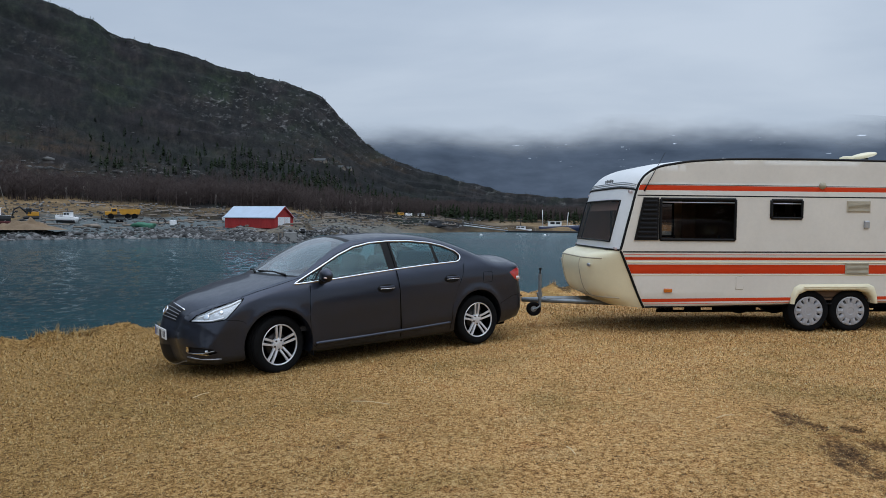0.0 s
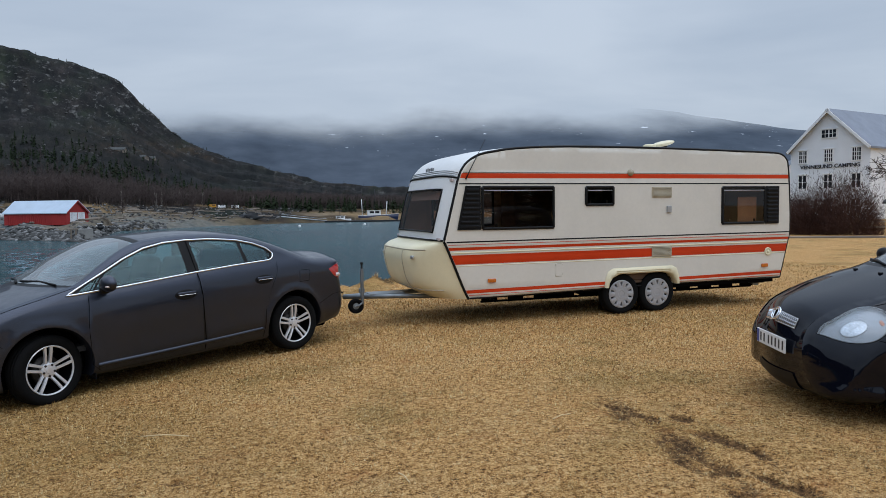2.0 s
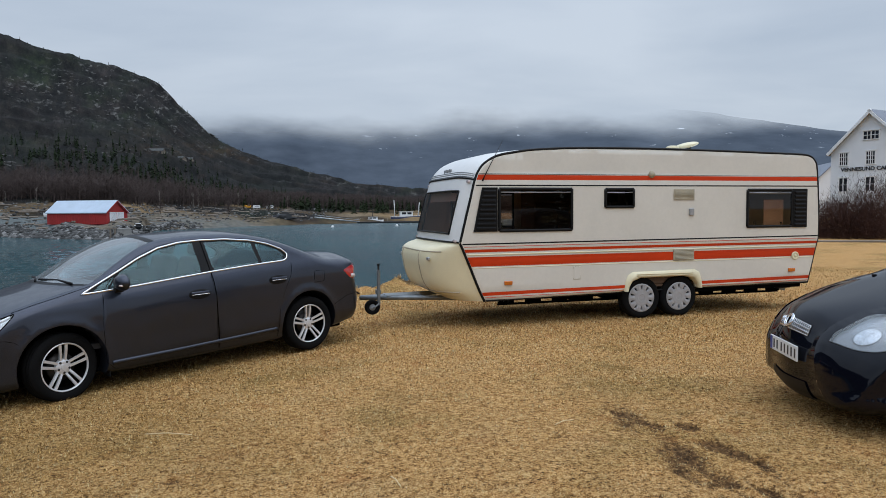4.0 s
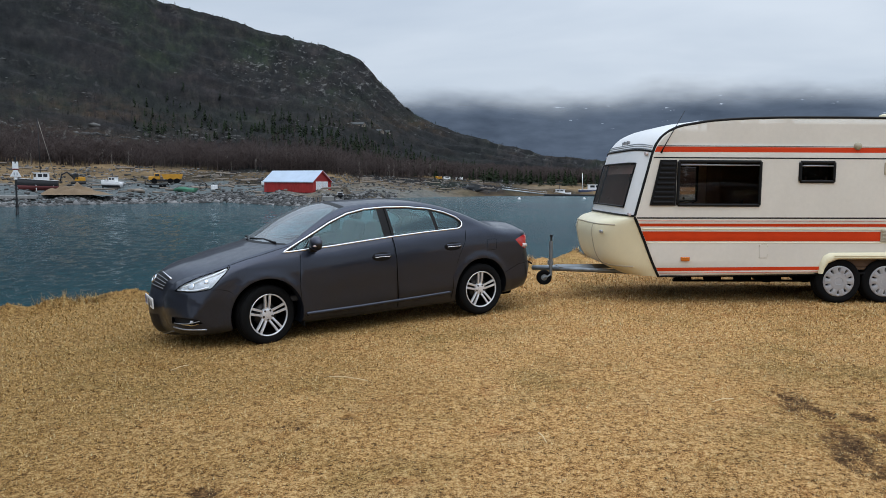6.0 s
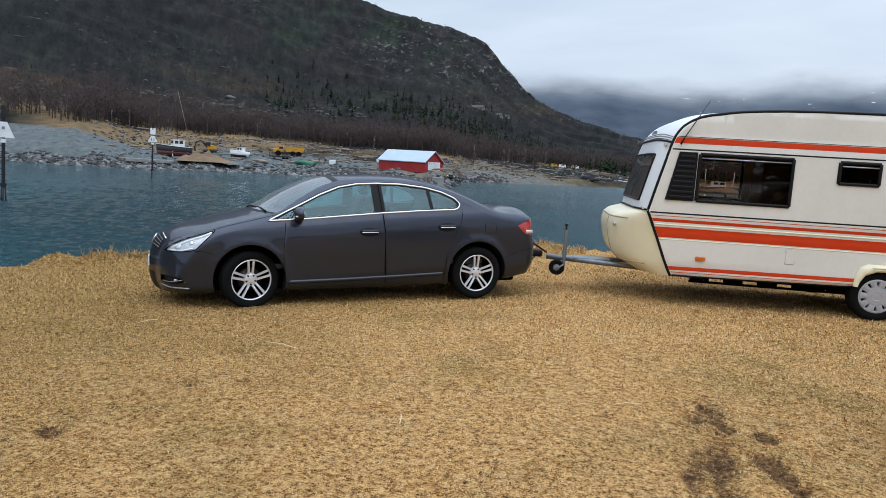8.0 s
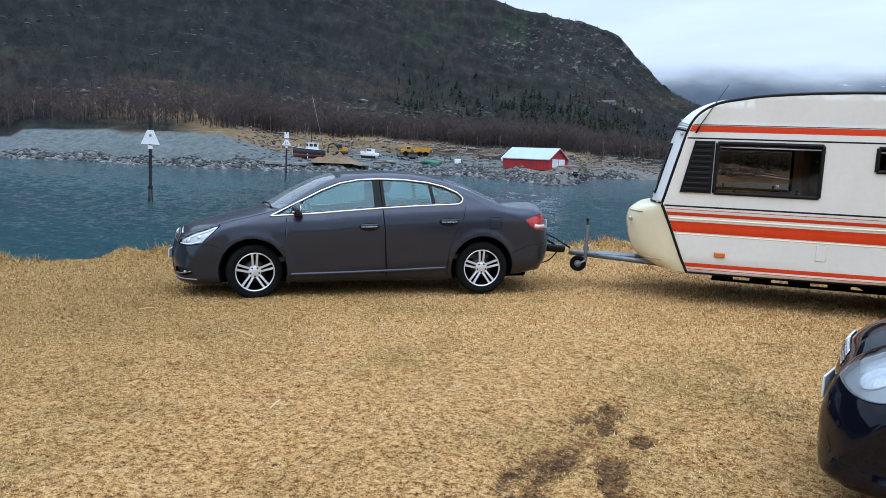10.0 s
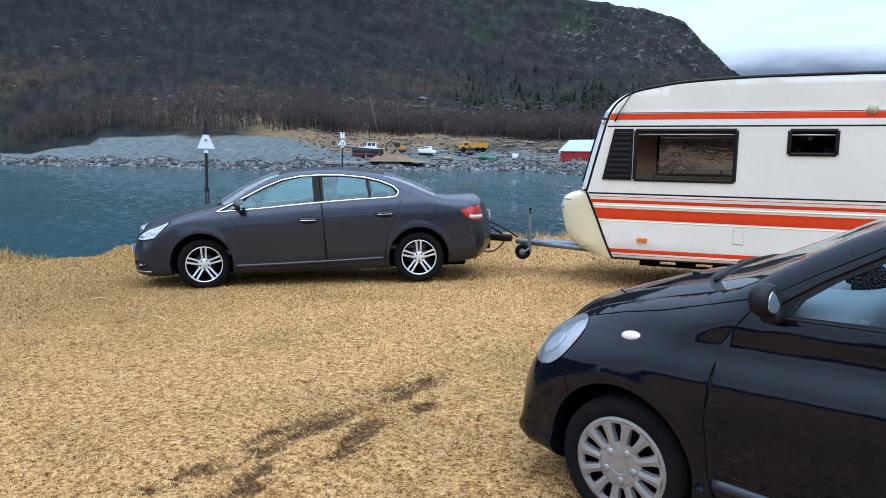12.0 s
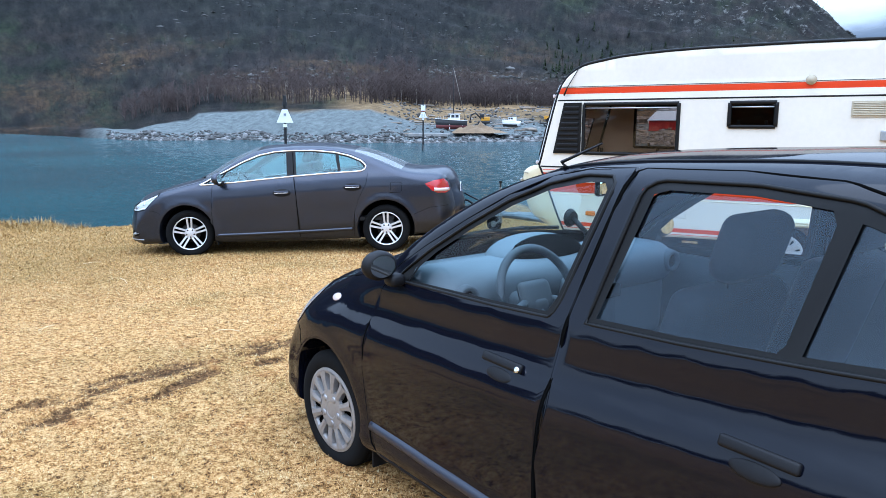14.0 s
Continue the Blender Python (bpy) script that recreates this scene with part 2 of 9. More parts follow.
def far_land_surface():
    M = Mat("far_shore_and_hillside", rough=0.95, spec=0.1)
    lie = M.n("Attribute")
    lie.attribute_name = "slope"

    def spread(scale, detail=6, rough=0.7, stretch=(1, 1, 1), distort=0.0):
        """Noise laid over the slope along its bearing and its rise."""
        mp = M.n("Mapping")
        mp.inputs["Scale"].default_value = stretch
        M.l(lie.outputs["Vector"], mp.inputs[0])
        node = M.n("TexNoise", Scale=scale, Detail=detail, Roughness=rough, Distortion=distort)
        M.l(mp.outputs[0], node.inputs["Vector"])
        return node.outputs[0]

    n1, n2, n3 = spread(0.016, 6, 0.65), spread(0.12, 8, 0.75, (1, 0.75, 1)), spread(0.55, 5, 0.75)
    heath = M.ramp(n2, [(0.36, (0.0027, 0.0030, 0.0030)), (0.47, (0.0074, 0.0075, 0.0070)), (0.57, (0.0156, 0.0140, 0.0117)), (0.70, (0.0328, 0.0281, 0.0211))])
    green = M.ramp(n2, [(0.36, (0.0036, 0.0062, 0.0044)), (0.50, (0.0105, 0.016, 0.0095)), (0.66, (0.026, 0.036, 0.017))])
    c = M.mix(M.step(n1, 0.46, 0.60, (0, 0.85)), heath, green)
    purple = M.ramp(n2, [(0.36, (0.0055, 0.0047, 0.0047)), (0.50, (0.0140, 0.0113, 0.0108)), (0.66, (0.0328, 0.0257, 0.0234))])
    c = M.mix(M.step(spread(0.022, 5, 0.65, (1, 1.6, 1)), 0.47, 0.60, (0, 0.8)), c, purple)
    rust = M.ramp(spread(0.3, 6, 0.75), [(0.32, (0.014, 0.0095, 0.006)), (0.5, (0.045, 0.028, 0.015)), (0.7, (0.105, 0.066, 0.034))])
    torn = M.n("Math"); torn.operation = "MULTIPLY"
    M.l(M.attr("rust"), torn.inputs[0]); M.l(M.step(spread(0.07, 6, 0.75, (1, 2.2, 1)), 0.40, 0.56), torn.inputs[1])
    c = M.mix(torn.outputs[0], c, rust)
    rock = M.ramp(n3, [(0.3, (0.05, 0.049, 0.046)), (0.7, (0.23, 0.22, 0.20))])
    rk = M.step(spread(0.16, 6, 0.75, (1, 1.5, 1), 0.5), 0.56, 0.63, (0, 0.85))
    hill = M.n("Math"); hill.operation = "MULTIPLY"
    M.l(rk, hill.inputs[0]); M.l(M.attr("rocky"), hill.inputs[1])
    c = M.mix(hill.outputs[0], c, rock)
    wood = M.ramp(n2, [(0.36, (0.0028, 0.0036, 0.0036)), (0.52, (0.0085, 0.0092, 0.0086)), (0.68, (0.020, 0.020, 0.0175))])
    c = M.mix(M.attr("wood"), c, wood)
    tan = M.ramp(M.noise(0.25, 6, 0.7), [(0.3, (0.10, 0.065, 0.033)), (0.7, (0.30, 0.205, 0.105))])
    c = M.mix(M.attr("tan"), c, tan)
    gravel = M.ramp(M.noise(0.5, 7, 0.75), [(0.3, (0.06, 0.072, 0.072)), (0.7, (0.17, 0.19, 0.185))])
    c = M.mix(M.attr("gravel"), c, gravel)
    M.color(c)
    M.bump(n3, 0.6, 1.2)
    return M.m


def mountain_surface():
    M = Mat("hazed_far_mountain", rough=1.0, spec=0.0)
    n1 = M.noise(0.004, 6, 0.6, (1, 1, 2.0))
    # the blue-grey base colour holds the distance haze
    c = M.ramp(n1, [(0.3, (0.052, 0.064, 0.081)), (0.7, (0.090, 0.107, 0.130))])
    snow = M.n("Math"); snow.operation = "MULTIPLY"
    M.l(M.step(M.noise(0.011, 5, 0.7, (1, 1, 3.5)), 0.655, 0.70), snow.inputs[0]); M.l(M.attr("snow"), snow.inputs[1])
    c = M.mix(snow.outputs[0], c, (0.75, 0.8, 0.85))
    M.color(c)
    # the tops thin out to transparent, standing in for low cloud
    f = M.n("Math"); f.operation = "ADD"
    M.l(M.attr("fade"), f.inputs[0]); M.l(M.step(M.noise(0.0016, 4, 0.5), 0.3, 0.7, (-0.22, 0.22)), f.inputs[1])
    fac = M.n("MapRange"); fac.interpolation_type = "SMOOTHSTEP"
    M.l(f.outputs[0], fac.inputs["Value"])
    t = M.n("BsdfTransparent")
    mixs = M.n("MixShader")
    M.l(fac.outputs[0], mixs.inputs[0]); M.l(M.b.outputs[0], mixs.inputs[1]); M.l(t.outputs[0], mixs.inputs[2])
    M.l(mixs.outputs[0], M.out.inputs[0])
    return M.m


LAWN, SEA, FAR, MOUNTAIN = grass_ground(), water_surface(), far_land_surface(), mountain_surface()


# ---- ground ----
BANK = np.array([(-60, -160), (-30, -60), (-14, -12), (-10.2, 0), (-8.9, 5.5), (-7.4, 9.3), (-5.6, 11.6), (-1.2, 15.9), (1.2, 17.0), (6, 19.5), (14, 25), (24, 37), (40, 62), (60, 110), (140, 300)], float)


def bank_side(x, y):
    """Signed distance to the edge of the lawn: positive inland."""
    x, y = np.asarray(x, float), np.asarray(y, float)
    best = np.full(x.shape, 1e9)
    sign = np.ones(x.shape)
    for (ax, ay), (bx, by) in zip(BANK[:-1], BANK[1:]):
        dx, dy = bx - ax, by - ay
        t = np.clip(((x - ax) * dx + (y - ay) * dy) / (dx * dx + dy * dy), 0, 1)
        d = np.hypot(x - ax - t * dx, y - ay - t * dy)
        s = np.sign((y - ay) * dx - (x - ax) * dy)
        sign = np.where(d < best, -s, sign)
        best = np.minimum(best, d)
    return best * sign


def lawn_z(x, y):
    x, y = np.asarray(x, float), np.asarray(y, float)
    z = -0.045 * 0.8 * np.log1p(np.exp(np.clip((2 - x) / 0.8, -30, 30))) - 0.02 * (np.clip(y, -30, 22) - 5)
    return np.maximum(z, -1.6)


# two wheel tracks that the hatchback left, and a few scraped patches
RUTS = [((2.45, 5.65), (2.40, 5.3), (2.37, 4.9), (2.42, 4.45), (2.36, 4.15), (2.38, 3.8), (2.36, 3.3), (2.5, 2.4)), ((2.74, 5.25), (2.70, 4.9), (2.74, 4.5), (2.70, 4.1), (2.69, 3.75), (2.66, 3.4), (2.8, 2.4))]
# where the turf is torn right open
TEARS = [(2.36, 5.43, 0.11), (2.40, 5.08, 0.13), (2.52, 4.98, 0.09), (2.70, 4.96, 0.10), (2.72, 4.62, 0.12), (2.76, 4.30, 0.10), (2.38, 4.32, 0.11), (2.44, 4.06, 0.10), (2.70, 3.86, 0.12), (2.40, 3.55, 0.11), (2.68, 3.4, 0.10), (2.44, 3.0, 0.12)]


SPOTS = [(-0.98, 3.41, 0.12), (-1.05, 3.36, 0.06), (-2.08, 4.79, 0.07), (-1.98, 4.82, 0.05), (-0.84, 4.38, 0.10), (-0.98, 4.42, 0.08), (-0.62, 4.62, 0.07), (1.67, 6.09, 0.05), (1.8, 4.92, 0.06)]


def rut_mask(x, y):
    x, y = np.asarray(x, float), np.asarray(y, float)
    m = np.zeros_like(x)
    for k, rut in enumerate(RUTS):
        best = np.full(x.shape, 1e9)
        for (ax, ay), (bx, by) in zip(rut[:-1], rut[1:]):
            dx, dy = bx - ax, by - ay
            t = np.clip(((x - ax) * dx + (y - ay) * dy) / (dx * dx + dy * dy), 0, 1)
            best = np.minimum(best, np.hypot(x - ax - t * dx, y - ay - t * dy))
        streak = fbm(x * 14, y * 3.5, 3 + k, 4)
        # pressed and stained along its length, torn here and there
        torn = np.clip(0.50 + 1.1 * fbm(x * 2.6, y * 3.4, 30 + k, 3), 0.18, 0.8)
        m = np.maximum(m, np.clip(1.5 - best / 0.12, 0, 1) * np.clip(0.80 + 0.9 * streak, 0, 1) * torn)
    m = m * np.clip((6.0 - y) / 0.5, 0, 1)
    for sx, sy, r in TEARS:
        d = np.hypot((x - sx) * 1.25, (y - sy) * 0.5) / r
        rag = fbm(x * 20, y * 9, 18, 5)
        m = np.maximum(m, np.clip(0.75 - d * 0.75 + 1.7 * rag, 0, 1) * np.clip(1.7 - d, 0, 1) * np.clip(0.85 + 0.9 * fbm(x * 6, y * 5, 61, 3), 0, 1))
    for sx, sy, r in SPOTS:
        d = np.hypot(x - sx, (y - sy) * 1.2) / r
        m = np.maximum(m, np.clip(1.6 - d * 1.4 + 0.9 * fbm(x * 15, y * 15, 17, 3), 0, 1) * np.clip(1.6 - d * 0.8, 0, 1) * 0.8)
    return m


def ground_z(x, y, mud=None):
    """Height of the lawn, with its small humps, the tufty edge and the bank down to the water."""
    x, y = np.asarray(x, float), np.asarray(y, float)
    d = bank_side(x, y) + 0.35 * fbm(x * 1.3, y * 1.3, 11, 3)
    z = lawn_z(x, y) + 0.012 * fbm(x * 2.2, y * 2.2, 5, 4) * np.clip(d, 0, 1)
    lip = np.exp(-((d - 0.25) / 0.40) ** 2)
    z = z + 0.15 * lip * np.clip(0.35 + 0.9 * fbm(x * 3.6, y * 3.6, 8, 4), 0, 1.4)
    over = np.clip(-d, 0, 40)
    z = z - 1.15 * np.minimum(over, 4.5) - 0.12 * np.maximum(over - 4.5, 0)
    return z - 0.03 * (rut_mask(x, y) if mud is None else mud), d


def ground_sheet():
    core = np.linspace(-10, 10, 251)
    out = 10 + np.geomspace(0.1, 290, 50)
    xs = np.unique(np.concatenate([-out[::-1], core, out, np.linspace(1.6, 2.5, 46)])) + 0.5
    ys = np.unique(np.concatenate([-out[::-1], core, out, np.linspace(-5.0, -1.6, 150)])) + 7.5
    X, Y = np.meshgrid(xs, ys, indexing="ij")
    mud = rut_mask(X, Y)
    Z, d = ground_z(X, Y, mud)
    ob = mesh_np("ground", np.stack([X, Y, Z], -1).reshape(-1, 3), grid_faces(len(xs), len(ys)), LAWN)
    for name, val in (("mud", mud), ("bank", np.clip((0.28 - d + 0.22 * fbm(X * 3.0, Y * 3.0, 77, 3)) / 0.35, 0, 1))):
        a = ob.data.attributes.new(name, "FLOAT", "POINT")
        a.data.foreach_set("value", val.ravel().astype(np.float32))
    return tagged(ob, "straw-coloured dry winter lawn with muddy wheel ruts", "ground", kind="structure")


ground_sheet()

EYE_AT = (0.8, 0.6, 1.47)


def sea_sheet():
    """The fjord: real wavelets over the bay, growing coarser with distance, then flat to the horizon."""
    r = np.concatenate([[0.5], np.geomspace(7.5, 330, 540), np.geomspace(360, 4600, 14)])
    an = np.concatenate([np.arange(-24, 84, 0.25), np.arange(84, 336.1, 6.0)])
    R, A = np.meshgrid(r, np.radians(an), indexing="ij")
    X, Y = EYE_AT[0] - R * np.sin(A), EYE_AT[1] + R * np.cos(A)
    calm = 0.55 + 0.45 * np.clip(0.5 + 1.1 * fbm(X * 0.02, Y * 0.05, 90, 3), 0, 1)
    lee = np.clip((np.degrees(A) + 2) / 22, 0.30, 1)
    amp = 0.075 * calm * lee * np.clip((330 - R) / 120, 0, 1)
    u, v = X * 0.94 + Y * 0.34, -X * 0.34 + Y * 0.94
    Z = WATER + amp * (0.42 * fbm(u * 1.7, v * 4.2, 91, 4) + 0.42 * fbm(u * 4.2, v * 10.0, 92, 3) * np.clip((75 - R) / 45, 0, 1))
    n = len(an)
    F = grid_faces(len(r), n)
    ring = np.arange(len(r) - 1)
    F = np.concatenate([F, np.stack([ring * n + n - 1, (ring + 1) * n + n - 1, (ring + 1) * n, ring * n], 1)])
    ob = mesh_np("water", np.stack([X, Y, Z], -1).reshape(-1, 3), F[:, ::-1], SEA)
    a = ob.data.attributes.new("lee", "FLOAT", "POINT")
    a.data.foreach_set("value", (1 - lee).ravel().astype(np.float32))
    return tagged(ob, "grey-green rippled fjord water under an overcast sky", "water", kind="structure")


sea_sheet()

# ---- far shore and hill, laid out by bearing and distance from the lawn ----
SHORE = np.array([(-14, 420), (-8, 330), (-3, 280), (5, 268), (12, 230), (17.6, 200), (18.6, 150), (20, 137), (23, 150), (27, 172), (33, 172), (40, 163), (47, 158), (52, 168), (57, 190), (65, 196), (69, 240), (74, 330), (90, 420), (125, 600)], float)
TREEBASE = np.array([(-14, -0.2), (-1, 0.0), (6, 0.2), (15.5, 0.45), (28, 0.9), (36, 1.1), (48, 0.8), (58, 0.65), (60.5, 0.5), (61.3, -0.05), (63.5, -0.1), (65.2, -0.5), (90, -0.3), (125, -0.3)], float)
SKYLINE = np.array([(-14, 0.9), (-3, 1.6), (2, 2.2), (6.3, 3.1), (9.0, 3.8), (10.95, 4.7), (12.5, 5.6), (13.7, 6.45), (14.8, 7.5), (15.5, 8.2), (16.3, 9.1), (17.1, 9.8), (19.0, 10.45), (21.4, 10.9), (22.6, 11.25), (24.8, 11.55), (25.6, 11.9), (26.5, 12.1), (29.5, 12.5), (31.9, 12.7), (32.5, 13.1), (33.3, 13.8), (35.6, 14.7), (38, 15.4), (42, 16.5), (55, 18.0), (70, 16.5), (90, 12), (125, 8)], float)


def far_base(az, r):
    """Even height of the far land at a bearing (degrees to the left of +y) and a distance."""
    az, r = np.asarray(az, float), np.asarray(r, float)
    r0 = np.interp(az, SHORE[:, 0], SHORE[:, 1])
    eb = np.interp(az, TREEBASE[:, 0], TREEBASE[:, 1])
    es = np.interp(az, SKYLINE[:, 0], SKYLINE[:, 1])
    reach = np.interp(az, [40, 47, 62, 68], [95, 34, 34, 60])
    zb = EYE_AT[2] + (r0 + reach) * np.tan(np.radians(eb))
    t = np.clip((r - r0 + 4) / 14, 0, 1)
    z = -5.2 + t * (3.4 + 0.5 * np.sin(az * 1.7))
    start = np.interp(az, [40, 47, 62, 68], [12, 14, 14, 16])
    u = np.clip((r - r0 - start) / (reach - start), 0, 1)
    flat = np.interp(az, [40, 47, 62, 68], [1.0, 0.75, 0.75, 1.0])
    z = np.where(r > r0 + start, z + (zb - z) * u ** flat, z)
    v = np.clip((r - r0 - reach) / (900 - r0 - reach), 0, 1)
    el = eb + (es - eb) * (0.88 * v + 0.12 * np.sin(v * np.pi / 2))
    zh = EYE_AT[2] + r * np.tan(np.radians(el))
    z = np.where(r > r0 + reach, zh, z)
    z = np.where(r > 900, z - (r - 900) * 0.12, z)
    return z


def far_z(az, r):
    """Height of the far land with the knolls and gullies of the hill."""
    az, r = np.asarray(az, float), np.asarray(r, float)
    s = r - np.interp(az, SHORE[:, 0], SHORE[:, 1])
    x, y = EYE_AT[0] - r * np.sin(np.radians(az)), EYE_AT[1] + r * np.cos(np.radians(az))
    hill = np.clip((s - 90) / 140, 0, 1) * np.clip((r - 200) / 300, 0.2, 1.6)
    return far_base(az, r) + hill * (2.4 * fbm(x * 0.03, y * 0.03, 21, 4) + 1.2 * fbm(x * 0.12, y * 0.12, 22, 3))


def far_point(az, r, dz=0.0):
    a = np.radians(az)
    return (EYE_AT[0] - r * np.sin(a), EYE_AT[1] + r * np.cos(a), float(far_z(az, r)) + dz)


def far_land():
    az = np.arange(-14, 125.01, 0.25)
    s = np.concatenate([np.linspace(-12, 40, 53), np.linspace(42, 120, 40), np.geomspace(124, 1000, 90)])
    A, S = np.meshgrid(az, s, indexing="ij")
    r0 = np.interp(A, SHORE[:, 0], SHORE[:, 1]) + 3.0 * fbm(A * 0.8, A * 0, 4, 3)
    k = np.clip((S - 120) / 880, 0, 1)
    R = (r0 + S) * (1 - k) + k * (1150 + 0 * S)
    X, Y = EYE_AT[0] - R * np.sin(np.radians(A)), EYE_AT[1] + R * np.cos(np.radians(A))
    Z = far_z(A, R)
    Z = Z + 0.25 * fbm(X * 0.2, Y * 0.2, 23, 3) * np.clip((S - 8) / 10, 0, 1)
    ob = mesh_np("far_shore", np.stack([X, Y, Z], -1).reshape(-1, 3), grid_faces(len(az), len(s)), FAR)
    nz = fbm(X * 0.05, Y * 0.05, 31, 4)
    gravel = np.clip((np.where((A > 45) & (A < 67), 38, 50 + 14 * nz) - S) / 6, 0, 1) * np.clip((A - 0) / 6, 0, 1) * np.clip((69 - A) / 2, 0, 1)
    gravel = gravel * np.where((A < 24), np.clip(0.3 + nz, 0, 1) * 0.8, 1)
    tan = np.clip((115 - S) / 12, 0, 1) * np.clip(0.55 + 0.9 * nz, 0, 1) * np.clip((60 - A) / 8, 0, 1)
    tan = np.maximum(tan, 0.85 * np.clip((95 - S) / 20, 0, 1) * np.clip((A - 36) / 3, 0, 1) * np.clip((51 - A) / 3, 0, 1))
    rust = np.clip(1.8 * fbm(X * 0.03, Y * 0.03, 41, 4) - 0.35, 0, 1) * np.clip((S - 60) / 60, 0, 1) * np.clip(1.3 - S / 420, 0, 1)
    rust = np.clip(rust + np.clip((A - 50) / 10, 0, 1) * np.clip(fbm(X * 0.03, Z * 0.15, 42, 3) + 0.1, 0, 1) * np.clip(1.1 - S / 330, 0, 1), 0, 0.8)
    rocky = np.clip((S - 160) / 120, 0, 1) * np.clip(0.4 + fbm(X * 0.012, Y * 0.012, 43, 2), 0, 1)
    # bare rock on the steep shoulder and along two ledges
    El = np.degrees(np.arctan2(Z - EYE_AT[2], R))
    shoulder = np.exp(-((A - 17.5) / 4.5) ** 2) * np.clip((El - 5.2) / 1.5, 0, 1) + 0.8 * np.exp(-((A - 24.5) / 2.2) ** 2 - ((El - 9.0) / 1.0) ** 2)
    ledge = np.exp(-((El - 3.3 - 0.25 * np.sin(A * 0.5)) / 0.55) ** 2) * np.clip((A - 26) / 4, 0, 1) * np.clip((64 - A) / 8, 0, 1)
    ledge = ledge + 0.9 * np.exp(-((El - 4.6) / 0.5) ** 2) * np.clip((22 - A) / 3, 0, 1) * np.clip((A - 9) / 3, 0, 1)
    rocky = np.clip(0.55 * rocky + 1.1 * shoulder + 0.9 * ledge, 0, 1)
    rust = np.clip(rust * np.clip((6.5 - El) / 2, 0, 1) + 0.7 * ledge + 0.5 * np.exp(-((El - 5.2) / 1.0) ** 2) * np.exp(-((A - 17) / 5) ** 2) * np.clip(0.6 + nz, 0, 1), 0, 0.85)
    # dense dark wood: high on the near flank, and over the lower slope behind the shed
    wood = 0.85 * np.clip((A - 33) / 9, 0, 1) * np.clip((El - 5.5 + 1.5 * nz) / 2.0, 0, 1)
    wood = np.maximum(wood, 0.75 * np.clip((El - 0.8) / 0.8, 0, 1) * np.clip((6.6 - El + 1.5 * nz) / 2.0, 0, 1) * np.clip((36 - A) / 5, 0, 1) * np.clip((A - 3) / 5, 0, 1))
    lie = np.stack([np.radians(A) * 600, np.radians(El) * 600, 0 * A], -1)
    a = ob.data.attributes.new("slope", "FLOAT_VECTOR", "POINT")
    a.data.foreach_set("vector", lie.ravel().astype(np.float32))
    for name, val in (("gravel", gravel), ("tan", tan), ("rust", rust), ("rocky", rocky), ("wood", wood)):
        a = ob.data.attributes.new(name, "FLOAT", "POINT")
        a.data.foreach_set("value", val.ravel().astype(np.float32))
    return tagged(ob, "gravel shore below a steep dark heather and rock hillside", "hillside", kind="structure")


far_land()


def far_mountain():
    az = np.arange(-75, 24.01, 0.4)
    s = np.linspace(0, 1, 50)
    A, S = np.meshgrid(az, s, indexing="ij")
    top = np.interp(A, [-75, -45, -40, -36, -33, -30, -26, -20, 0, 10, 24], [4.0, 4.4, 4.6, 5.1, 5.7, 6.3, 7.2, 8.0, 8.5, 9.0, 9.5])
    R = 2900 + 1300 * S
    el = -0.1 + (top + 0.1) * S ** 0.9
    X, Y = -R * np.sin(np.radians(A)), R * np.cos(np.radians(A))
    Z = R * np.tan(np.radians(el)) + 26 * S * fbm(X * 0.006, Y * 0.006, 51, 4) * np.clip(1.2 - S, 0.25, 1)
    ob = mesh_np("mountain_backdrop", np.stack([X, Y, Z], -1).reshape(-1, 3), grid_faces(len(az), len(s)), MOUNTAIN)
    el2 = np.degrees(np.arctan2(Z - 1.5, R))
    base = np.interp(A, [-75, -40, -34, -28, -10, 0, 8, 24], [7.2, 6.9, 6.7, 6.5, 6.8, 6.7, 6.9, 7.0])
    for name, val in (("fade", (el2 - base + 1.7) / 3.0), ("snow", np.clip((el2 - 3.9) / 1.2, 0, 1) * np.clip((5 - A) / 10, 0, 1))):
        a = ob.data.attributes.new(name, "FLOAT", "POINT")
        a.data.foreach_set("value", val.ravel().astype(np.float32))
    return tagged(ob, "snow-flecked mountain with blue-grey haze in its colour, its top faded out as low cloud", "mountain", kind="structure")


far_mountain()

# ---- vehicles: shared shapes ----
from mathutils.geometry import delaunay_2d_cdt


